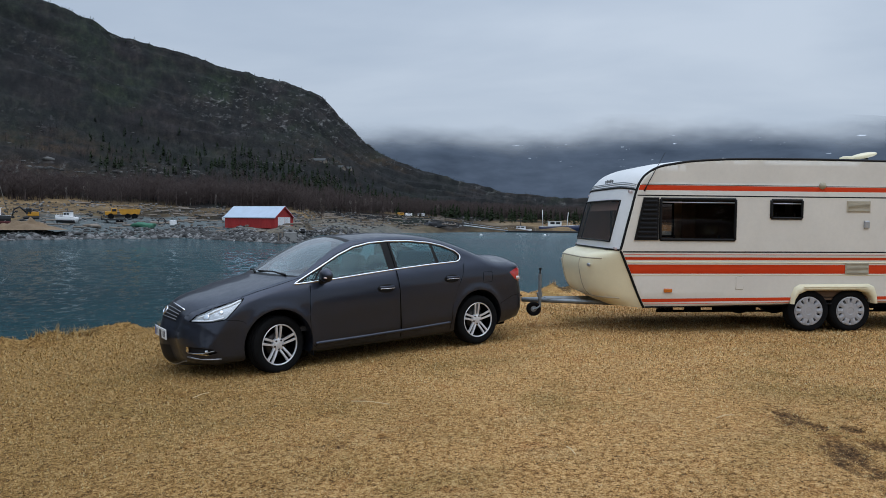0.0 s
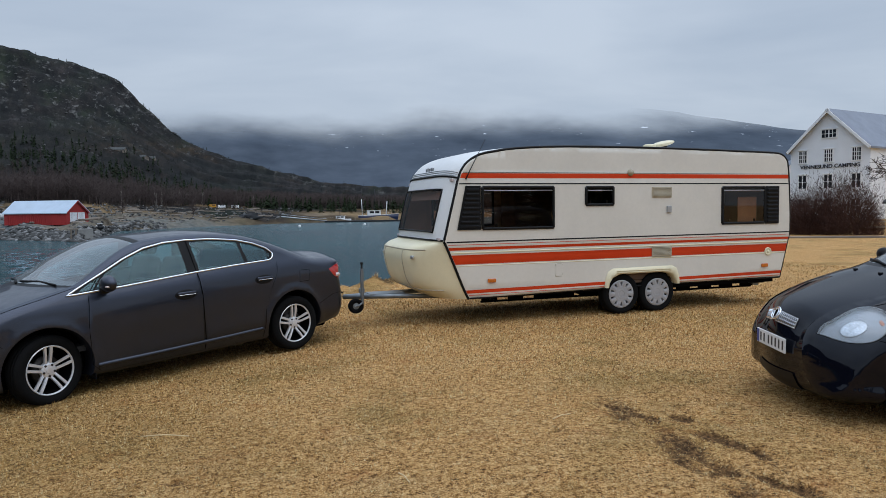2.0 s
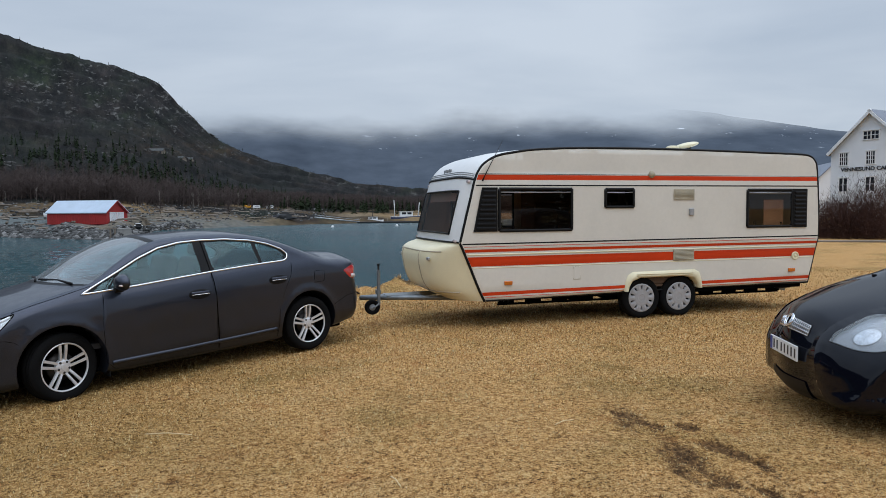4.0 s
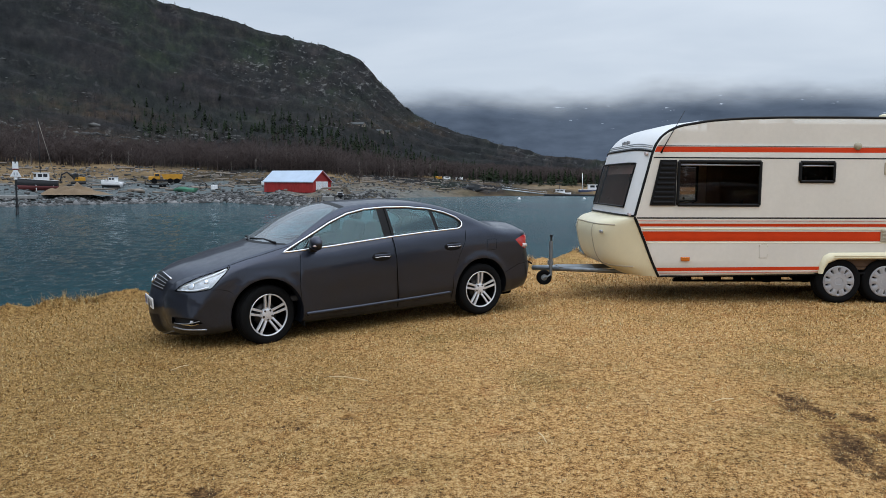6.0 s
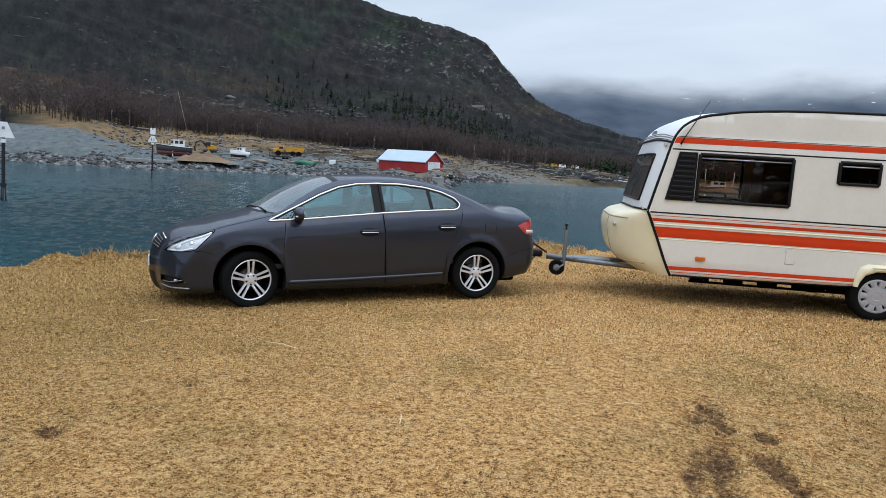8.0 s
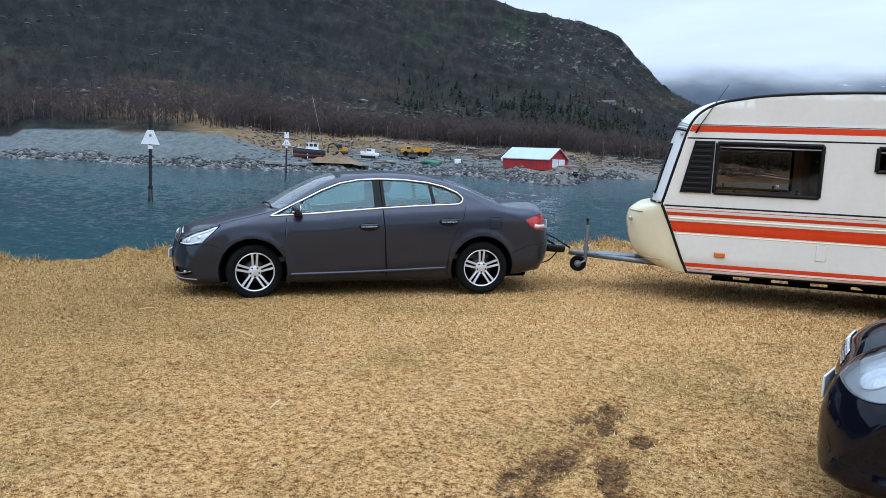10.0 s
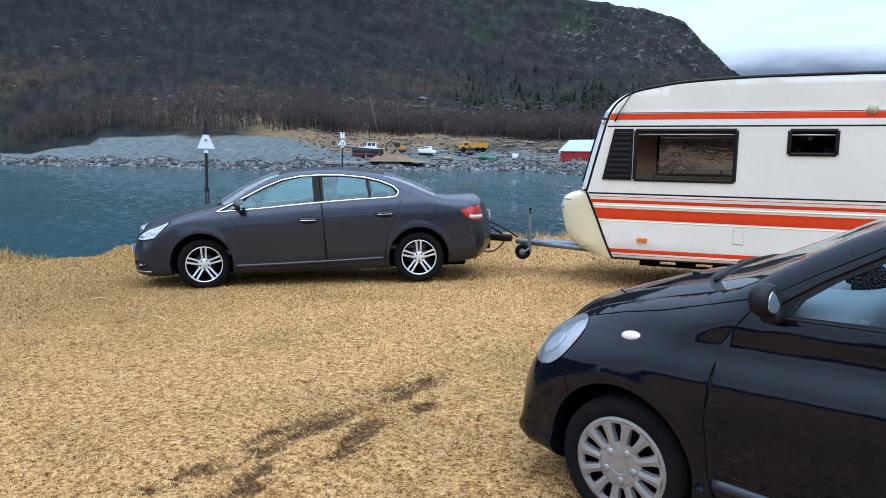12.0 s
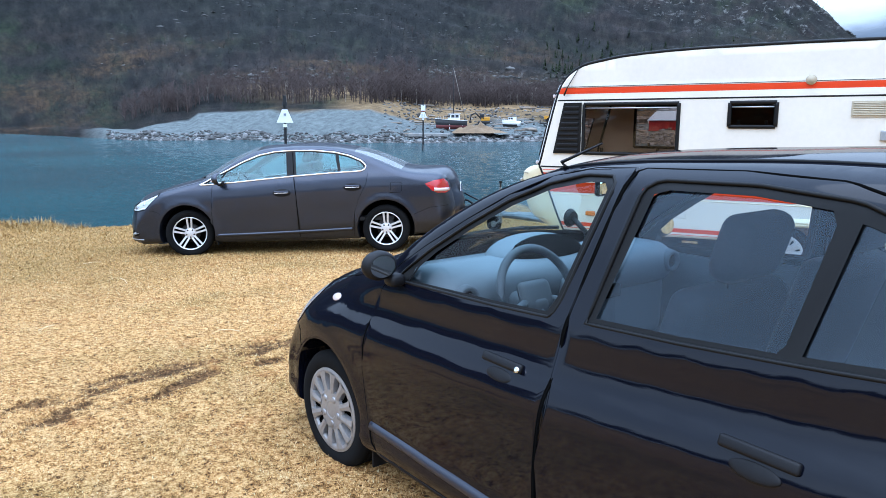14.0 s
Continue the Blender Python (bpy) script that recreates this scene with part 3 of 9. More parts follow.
def glass(name, tint=(0.8, 0.86, 0.86), gloss=1.0, rough=0.0, haze_film=0.0, base=0.032, sheen=(1.0, 1.0, 1.0)):
    M = Mat(name, rough=rough)
    t, g, mx = M.n("BsdfTransparent"), M.n("BsdfGlossy"), M.n("MixShader")
    t.inputs[0].default_value = (*tint, 1)
    g.inputs[0].default_value = (gloss * sheen[0], gloss * sheen[1], gloss * sheen[2], 1)
    g.inputs["Roughness"].default_value = rough
    # more gloss towards grazing sight, the same from both faces of the pane
    lw = M.n("LayerWeight", Blend=0.5)
    p5 = M.n("Math"); p5.operation = "POWER"; p5.inputs[1].default_value = 4.0
    M.l(lw.outputs["Facing"], p5.inputs[0])
    M.l(M.step(p5.outputs[0], 0, 1, (base, 0.85)), mx.inputs[0]); M.l(t.outputs[0], mx.inputs[1]); M.l(g.outputs[0], mx.inputs[2])
    end = mx.outputs[0]
    # pale diffuse veil: painted sky reflection on panes, clouding on lamp covers
    if haze_film:
        d, m2 = M.n("BsdfDiffuse"), M.n("MixShader")
        d.inputs[0].default_value = (0.80, 0.86, 0.88, 1)
        M.l(M.step(M.noise(3.0, 5, 0.6), 0.3, 0.7, (haze_film * 0.7, haze_film * 1.3)), m2.inputs[0])
        M.l(end, m2.inputs[1]); M.l(d.outputs[0], m2.inputs[2])
        end = m2.outputs[0]
    M.l(end, M.out.inputs[0])
    return M.m


def paint(name, color, flake, rough=0.35, metal=0.0, dirt=(0.10, 0.085, 0.06), amount=0.25, coat=0.45):
    M = Mat(name, color, rough, metal, coat=coat, spec=0.0)
    fine = M.noise(900, 2, 0.6)
    c = M.ramp(fine, [(0.35, color), (0.75, flake)])
    grime = M.step(M.noise(3.5, 6, 0.7), 0.45, 0.8, (0, amount))
    M.color(M.mix(grime, c, dirt))
    M.roughness(M.step(M.noise(7, 5, 0.7), 0.3, 0.8, (rough, rough + 0.18)))
    cr = M.step(M.noise(5, 6, 0.7), 0.35, 0.85, (0.04, 0.11))
    M.l(cr, M.b.inputs["Coat Roughness"])
    return M.m


RUBBER = plain("tyre_rubber", (0.007, 0.007, 0.007), 0.95, amount=0.3, fine=120, bump=0.2, spec=0.1)
BLACK = plain("black_plastic", (0.007, 0.007, 0.008), 0.5, amount=0.2, spec=0.2)
SEAL = plain("black_window_seal", (0.005, 0.005, 0.005), 0.5, spec=0.2)
DARK = plain("dark_cavity", (0.003, 0.003, 0.003), 0.95, spec=0.02)
CHROME = Mat("chrome", (0.75, 0.75, 0.76), 0.12, 1.0).m
ALLOY = plain("alloy_rim", (0.72, 0.72, 0.73), 0.35, 0.5, amount=0.12, scale=9)
SILVER = plain("silver_wheel_trim", (0.42, 0.42, 0.43), 0.4, 0.35, amount=0.12, scale=9)
DISC = plain("steel_disc", (0.05, 0.045, 0.042), 0.5, 0.8)
CLEAR = glass("car_glass", (0.72, 0.90, 0.92), haze_film=0.012)
SEDAN_GLASS = glass("green_tinted_pane", (0.62, 0.90, 0.92), haze_film=0.016, base=0.075, sheen=(0.66, 0.94, 0.97))
FRONT_PANE = glass("clear_front_pane", (0.88, 0.93, 0.93), base=0.012)
REAR_PANE = glass("hazy_rear_pane", (0.58, 0.66, 0.72), haze_film=0.008, base=0.05, sheen=(0.72, 0.86, 1.0))
SCREEN = glass("windscreen_glass", (0.62, 0.72, 0.74), haze_film=0.12)
LAMP_GLASS = glass("lamp_glass", (0.9, 0.92, 0.93))
REFLECTOR = plain("lamp_reflector", (0.90, 0.91, 0.92), 0.3, 0.1, amount=0.08)
LAMP_FROST = plain("worn_lamp_lens", (0.26, 0.28, 0.30), 0.22, 0.0, amount=0.1, coat=1.0)
LAMP_CLOUD = glass("clouded_lamp_cover", (0.86, 0.88, 0.90), haze_film=0.13)
AMBER = plain("amber_lens", (0.55, 0.14, 0.015), 0.2, amount=0.1, coat=0.6)
RED_LENS = plain("red_lens", (0.42, 0.015, 0.015), 0.18, amount=0.1, coat=1.0)
PALE_LENS = plain("pale_lens", (0.62, 0.52, 0.50), 0.18, amount=0.08, coat=1.0)
PLATE = plain("plate_white", (0.72, 0.72, 0.70), 0.4, amount=0.06)
PLATE_INK = plain("plate_ink", (0.015, 0.015, 0.02), 0.5)
PLATE_BLUE = plain("plate_blue", (0.02, 0.05, 0.25), 0.4)
MIRROR = Mat("mirror_glass", (0.9, 0.9, 0.9), 0.02, 1.0).m


def spline(points, n=8):
    """A dense smooth line through rows of numbers."""
    P = np.asarray(points, float)
    Q = np.concatenate([[2 * P[0] - P[1]], P, [2 * P[-1] - P[-2]]])
    out = []
    for i in range(1, len(Q) - 2):
        a, b, c, d = Q[i - 1], Q[i], Q[i + 1], Q[i + 2]
        for t in np.linspace(0, 1, n, endpoint=False):
            v = 0.5 * (2 * b + (c - a) * t + (2 * a - 5 * b + 4 * c - d) * t * t + (3 * b - a - 3 * c + d) * t ** 3)
            w = 0.35 * v + 0.65 * (b + (c - b) * t) if len(P[0]) > 9 else v
            out.append(w)
    out.append(P[-1])
    return np.array(out)


def soft_interp(x, xs, ys, width=0.03):
    """Interpolation with its corners rounded."""
    x = np.asarray(x, float)
    return sum(np.interp(x + o * width, xs, ys) * k for o, k in ((-1, 0.15), (-0.5, 0.22), (0, 0.26), (0.5, 0.22), (1, 0.15)))


def inside(poly, x, y):
    poly = np.asarray(poly, float)
    c = np.zeros(np.shape(x), bool)
    j = len(poly) - 1
    for i in range(len(poly)):
        (xi, yi), (xj, yj) = poly[i], poly[j]
        hit = ((yi > y) != (yj > y)) & (x < (xj - xi) * (y - yi) / (yj - yi + 1e-12) + xi)
        c ^= hit
        j = i
    return c


def line_distance(poly, x, y, closed=True):
    """Distance to a polyline, and the index along it, with fraction."""
    P = np.asarray(poly, float)
    k = len(P) if closed else len(P) - 1
    best, where = np.full(np.shape(x), 1e9), np.zeros(np.shape(x))
    for i in range(k):
        a, b = P[i], P[(i + 1) % len(P)]
        d = b - a
        t = np.clip(((x - a[0]) * d[0] + (y - a[1]) * d[1]) / (d @ d + 1e-12), 0, 1)
        e = np.hypot(x - a[0] - t * d[0], y - a[1] - t * d[1])
        where = np.where(e < best, i + t, where)
        best = np.minimum(best, e)
    return best, where


class CarBody:
    """A car body: two side skins over the side view and a strip across that follows the outline.

    outline: rows of x, z, corner radius, bow across, from the front's foot over the roof to the rear's foot.
    profile: side bulge against the height over the belt line. plan: half width along the car."""

    def __init__(self, outline, sill, belt, profile, plan, arches, power=2.2, square_to=0, cowl=None):
        self.power, self.square_to, self.cowl = power, square_to, cowl
        top = spline(outline, 8)
        low = np.array([(x, z, 0.05, 0.0) for x, z in sill], float)
        self.top, self.loop = top, np.concatenate([top, low])
        self.belt, self.profile, self.plan, self.arches = np.array(belt), np.array(profile), np.array(plan), arches
        step = np.concatenate([[0], np.cumsum(np.hypot(*np.diff(np.concatenate([self.loop[:, :2], self.loop[:1, :2]]), axis=0).T))])
        t = np.linspace(0, step[-1], 130)[:-1]
        self.dense = [tuple(np.interp(t, step, np.append(self.loop[:, c], self.loop[0, c]))[i] for c in range(3)) for i in range(len(t))]

    def width(self, x, z):
        q = z - soft_interp(x, self.belt[:, 0], self.belt[:, 1], 0.1)
        w = soft_interp(x, self.plan[:, 0], self.plan[:, 1], 0.25) + soft_interp(q, self.profile[:, 0], self.profile[:, 1], 0.03)
        for ax, az, ar in self.arches:
            d = np.hypot(x - ax, z - az)
            w = w + 0.010 * np.exp(-(((d - ar - 0.01) / 0.05) ** 2)) * (z > az - 0.12)
        return w

    def side(self, x, z):
        x, z = np.asarray(x, float), np.asarray(z, float)
        d, at = line_distance(self.loop[:, :2], x, z)
        near = np.zeros(np.shape(x))
        r = np.zeros(np.shape(x))
        for px, pz, pr in self.dense:
            k = 1.0 / ((x - px) ** 2 + (z - pz) ** 2 + 0.0012) ** 2
            near, r = near + k, r + k * pr
        r = r / near
        e = np.where(inside(self.loop[:, :2], x, z), np.clip(d, 0, r), 0.0)
        return self.width(x, z) - r + np.sqrt(np.maximum(r * r - (r - e) ** 2, 0))

    def normal(self, x, z):
        h = 0.004
        c = self.side(x, z)
        gx = (self.side(x + h, z) - self.side(x - h, z)) / (2 * h)
        gz = (self.side(x, z + h) - self.side(x, z - h)) / (2 * h)
        gx, gz = np.clip(gx, -12, 12), np.clip(gz, -12, 12)
        n = np.stack([-gx, np.ones_like(c), -gz], -1)
        return n / np.linalg.norm(n, axis=-1, keepdims=True)

    def skin(self, regions, step=0.045):
        """Triangles of the side, sorted into named regions of the side view; the first that holds a triangle takes it."""
        coords, edges = [], []

        def add(poly, closed=True):
            base = len(coords)
            coords.extend((float(a), float(b)) for a, b in poly)
            k = len(poly)
            edges.extend((base + i, base + (i + 1) % k) for i in range(k if closed else k - 1))

        outline = self.loop[:, :2]
        add(outline)
        polys = [outline]
        for _, poly in regions:
            add(poly)
            polys.append(np.asarray(poly))
        # rings that follow the rounded edge
        near = []
        seg = np.roll(outline, -1, 0) - outline
        nrm = np.stack([seg[:, 1], -seg[:, 0]], 1) / (np.linalg.norm(seg, axis=1, keepdims=True) + 1e-9)
        if not inside(outline, *(outline[30] + nrm[30] * 0.01)):
            nrm = -nrm
        for f in (0.02, 0.07, 0.15, 0.27, 0.42, 0.6, 0.8, 1.0):
            p = outline + nrm * (self.loop[:, 2:3] * f)
            near.append(p)
        gx, gz = np.meshgrid(np.arange(outline[:, 0].min(), outline[:, 0].max(), step), np.arange(outline[:, 1].min(), outline[:, 1].max(), step))
        pts = np.concatenate([*near, np.stack([gx.ravel(), gz.ravel()], 1)])
        ok = inside(outline, pts[:, 0], pts[:, 1])
        for p in polys:
            d, _ = line_distance(p, pts[:, 0], pts[:, 1])
            ok &= d > (0.004 if p is outline else 0.012)
        pts = pts[ok]
        keep, seen = [], {}
        for p in pts:
            key = (round(p[0] / 0.012), round(p[1] / 0.012))
            if key not in seen:
                seen[key] = 1
                keep.append(p)
        coords.extend((float(a), float(b)) for a, b in keep)
        vs, _, fs, *_ = delaunay_2d_cdt([Vector(c) for c in coords], edges, [], 0, 1e-5)
        V = np.array([(v[0], v[1]) for v in vs])
        F = np.array([tuple(f) for f in fs])
        C = V[F].mean(1)
        body = inside(outline, C[:, 0], C[:, 1])
        tag = np.full(len(F), -1)
        for k, (_, poly) in reversed(list(enumerate(regions))):
            tag[inside(poly, C[:, 0], C[:, 1])] = k
        tag[~body] = -2
        # all triangles face outwards when y is the side
        a, b, c = V[F[:, 0]], V[F[:, 1]], V[F[:, 2]]
        cross = (b[:, 0] - a[:, 0]) * (c[:, 1] - a[:, 1]) - (b[:, 1] - a[:, 1]) * (c[:, 0] - a[:, 0])
        F = np.where((cross > 0)[:, None], F[:, ::-1], F)
        Y, N = self.side(V[:, 0], V[:, 1]), self.normal(V[:, 0], V[:, 1])
        self.V3, self.N3, self.F, self.tag, self.names = np.stack([V[:, 0], Y, V[:, 1]], 1), N, F, tag, [n for n, _ in regions]

    def piece(self, name, region, side, mat, parent, inset=0.0, label="", back=None):
        """One region of the skin as a mesh; side +1 or -1 across the car."""
        k = -1 if region is None else self.names.index(region)
        return self.faces(name, self.tag == k, side, mat, parent, inset, label)

    def faces(self, name, mask, side, mat, parent, inset=0.0, label=""):
        F = self.F[mask]
        use, inv = np.unique(F, return_inverse=True)
        F = inv.reshape(F.shape)
        P, N = self.V3[use] - inset * self.N3[use], self.N3[use].copy()
        if side < 0:
            P, N, F = P * (1, -1, 1), N * (1, -1, 1), F[:, ::-1]
        ob = mesh_np(name, P, F, mat, parent, True, label)
        ob.data.normals_split_custom_set_from_vertices([tuple(v) for v in N])
        return ob

    def strip_at(self, i, v):
        """A point of the strip at outline index i (may be a fraction) and v from -1 to 1 across."""
        i, v = np.asarray(i, float), np.asarray(v, float)
        k = np.arange(len(self.top))
        x, z, r, bow = (np.interp(i, k, self.top[:, c]) for c in range(4))
        tx, tz = np.gradient(self.top[:, 0]), np.gradient(self.top[:, 1])
        ker = np.ones(7) / 7
        tx, tz = np.convolve(np.pad(tx, 3, "edge"), ker, "valid"), np.convolve(np.pad(tz, 3, "edge"), ker, "valid")
        ln = np.hypot(tx, tz)
        nx, nz = np.interp(i, k, -tz / ln), np.interp(i, k, tx / ln)
        if self.square_to:
            nx, nz = np.where(i < self.square_to, -1.0, nx), np.where(i < self.square_to, 0.0, nz)
        w = self.width(x, z) - r
        b = 1 - np.abs(v) ** self.power
        if self.power < 5:
            nose = np.clip((46 - i) / 10, 0, 1)
            b = nose * np.cos(v * np.pi / 2) ** 2 + (1 - nose) * b
        b = bow * b
        if self.cowl:
            # the foot of the windscreen bows forward in plan
            at, ahead, drop, reach = self.cowl
            k = np.exp(-((i - at) / reach) ** 2) * (1 - np.abs(v) ** 2.4)
            x, z = x - ahead * k, z - drop * k
        return np.stack([x + nx * b, v * w, z + nz * b], -1)

    def strip(self, name, i0, i1, mat, parent, v0=-1.0, v1=1.0, lift=0.0, label="", n=None, m=25):
        I, W = np.meshgrid(np.linspace(i0, i1, n or int(abs(i1 - i0) * 1.5) + 2), np.linspace(v0, v1, m), indexing="ij")
        P = self.strip_at(I, W)
        if lift:
            du, dv = np.gradient(P, axis=0), np.gradient(P, axis=1)
            N = np.cross(dv, du)
            P = P - lift * N / (np.linalg.norm(N, axis=-1, keepdims=True) + 1e-9)
        return mesh_np(name, P.reshape(-1, 3), grid_faces(*I.shape), mat, parent, True, label)

    def line(self, name, pts, side, mat, parent, radius=0.004, lift=0.0, closed=False, label="", n=6, flat=None):
        """A bead that follows the side skin through points of the side view."""
        P = np.asarray(pts, float)
        if closed:
            P = np.concatenate([P, P[:1]])
        L = np.concatenate([[0], np.cumsum(np.hypot(*np.diff(P, axis=0).T))])
        t = np.linspace(0, L[-1], max(4, int(L[-1] / 0.03)))
        x, z = np.interp(t, L, P[:, 0]), np.interp(t, L, P[:, 1])
        if closed:
            x, z = x[:-1], z[:-1]
        Q = np.stack([x, self.side(x, z), z], 1) + lift * self.normal(x, z)
        Q[:, 1] *= side
        v, f = tube(Q, radius, n, closed)
        if flat is not None:
            v = v.reshape(-1, n, 3)
            c = v.mean(1, keepdims=True)
            v = (c + (v - c) * (1, flat, 1)).reshape(-1, 3)
        return mesh_np(name, v, f, mat, parent, True, label)

    def at(self, x, z, side, lift=0.0):
        """A pose on the side skin: its z axis along the outward normal, its x axis along the car."""
        p = np.array([x, float(self.side(x, z)), z]) + lift * self.normal(np.array(x), np.array(z))
        n = Vector(self.normal(np.array(x), np.array(z)))
        n.y *= side
        p = Vector((p[0], p[1] * side, p[2]))
        ex = Vector((1, 0, 0))
        ex = (ex - n * ex.dot(n)).normalized()
        ey = n.cross(ex)
        return Matrix(((ex.x, ey.x, n.x, p.x), (ex.y, ey.y, n.y, p.y), (ex.z, ey.z, n.z, p.z), (0, 0, 0, 1)))


def arc(cx, cz, r, a0, a1, n=24, squash=1.0):
    return [(cx + r * math.cos(math.radians(a)), cz + squash * r * math.sin(math.radians(a))) for a in np.linspace(a0, a1, n)]


def lathe(profile, n=40):
    """Turns rows of (radius, y) about the y axis."""
    P = np.asarray(profile, float)
    an = np.linspace(0, 2 * np.pi, n, endpoint=False)
    V = np.stack([P[None, :, 0] * np.cos(an)[:, None], np.broadcast_to(P[None, :, 1], (n, len(P))), P[None, :, 0] * np.sin(an)[:, None]], -1)
    return V.reshape(-1, 3), grid_faces(n, len(P), True)[:, ::-1]


def tyre_mesh(R, rim, width):
    h, w = R - rim, width / 2
    prof = [(rim - 0.012, w * 0.72), (rim, w * 0.86), (rim + 0.25 * h, w * 0.98), (rim + 0.55 * h, w), (rim + 0.82 * h, w * 0.93), (R - 0.008, w * 0.80), (R, w * 0.70), (R, w * 0.42), (R - 0.009, w * 0.40), (R - 0.009, w * 0.34), (R, w * 0.32), (R, 0.03 * w), (R - 0.009, 0.02 * w), (R - 0.009, -0.02 * w), (R, -0.03 * w), (R, -w * 0.7), (R - 0.008, -w * 0.8), (rim + 0.5 * h, -w), (rim, -w * 0.86), (rim - 0.012, -w * 0.7)]
    return lathe(prof, 56)


def spoke_wheel(parent, at, R, rim, width, out, name="wheel", steer=0.0, spokes=5, twin=0.10, label=""):
    """A tyre on an alloy wheel with twin spokes. out: +1 or -1, the side that its face looks to."""
    w = new(name)
    w.parent = parent
    w.matrix_basis = pose(*at, 0, 0, (0 if out > 0 else 180) + steer)
    if label:
        tagged(w, label)
    v, f = tyre_mesh(R, rim, width)
    mesh_np("tyre", v, f, RUBBER, w, True)
    fw = width / 2
    barrel, bf = lathe([(rim, fw * 0.84), (rim - 0.006, fw * 0.88), (rim - 0.014, fw * 0.84), (rim - 0.016, fw * 0.74)], 56)
    well, wf = lathe([(rim - 0.016, fw * 0.74), (rim - 0.024, fw * 0.4), (rim - 0.04, -fw * 0.7), (0.06, -fw * 0.72)], 56)
    mesh_np("rim_well", well, wf, DARK, w, True)
    hub, hf = lathe([(0.078, fw * 0.34), (0.070, fw * 0.56), (0.050, fw * 0.62), (0.030, fw * 0.63), (0.028, fw * 0.68), (0.0, fw * 0.69)], 30)
    parts = [(barrel, bf), (hub, hf)]
    for k in range(spokes):
        for s in (-1, 1):
            a = 2 * math.pi * k / spokes + math.pi / 2
            rows = []
            for t in np.linspace(0, 1, 7):
                rad = 0.045 + t * (rim - 0.056)
                off = s * (0.019 + twin * rim * (0.05 + 0.42 * t))
                hw = 0.0135 - 0.003 * t + 0.005 * t * t
                y = fw * (0.54 + 0.26 * t + 0.05 * math.sin(math.pi * t))
                for dx, dy in ((-hw, -0.012), (-hw * 0.75, 0.0), (hw * 0.75, 0.0), (hw, -0.012), (hw * 0.6, -0.03), (-hw * 0.6, -0.03)):
                    u, q = rad, off + dx
                    rows.append((u * math.cos(a) - q * math.sin(a), y + dy, u * math.sin(a) + q * math.cos(a)))
            F = []
            for i in range(6):
                for j in range(6):
                    j2 = (j + 1) % 6
                    F.append((i * 6 + j, i * 6 + j2, (i + 1) * 6 + j2, (i + 1) * 6 + j))
            parts.append((np.array(rows), F))
    v, f = merge(parts)
    mesh_np("rim", v, f, ALLOY, w, False)
    for k in range(5):
        a = 2 * math.pi * (k + 0.5) / 5 + math.pi / 2
        bv, bfc = lathe([(0.011, fw * 0.5), (0.011, fw * 0.66), (0.0, fw * 0.67)], 8)
        mesh_np("wheel_nut", bv + (0.052 * math.cos(a), 0, 0.052 * math.sin(a)), bfc, DISC, w, False)
    v, f = lathe([(0.13, -0.01), (0.13, fw * 0.12), (0.05, fw * 0.14), (0.0, fw * 0.14)], 32)
    mesh_np("brake_disc", v, f, DISC, w, False)
    return w


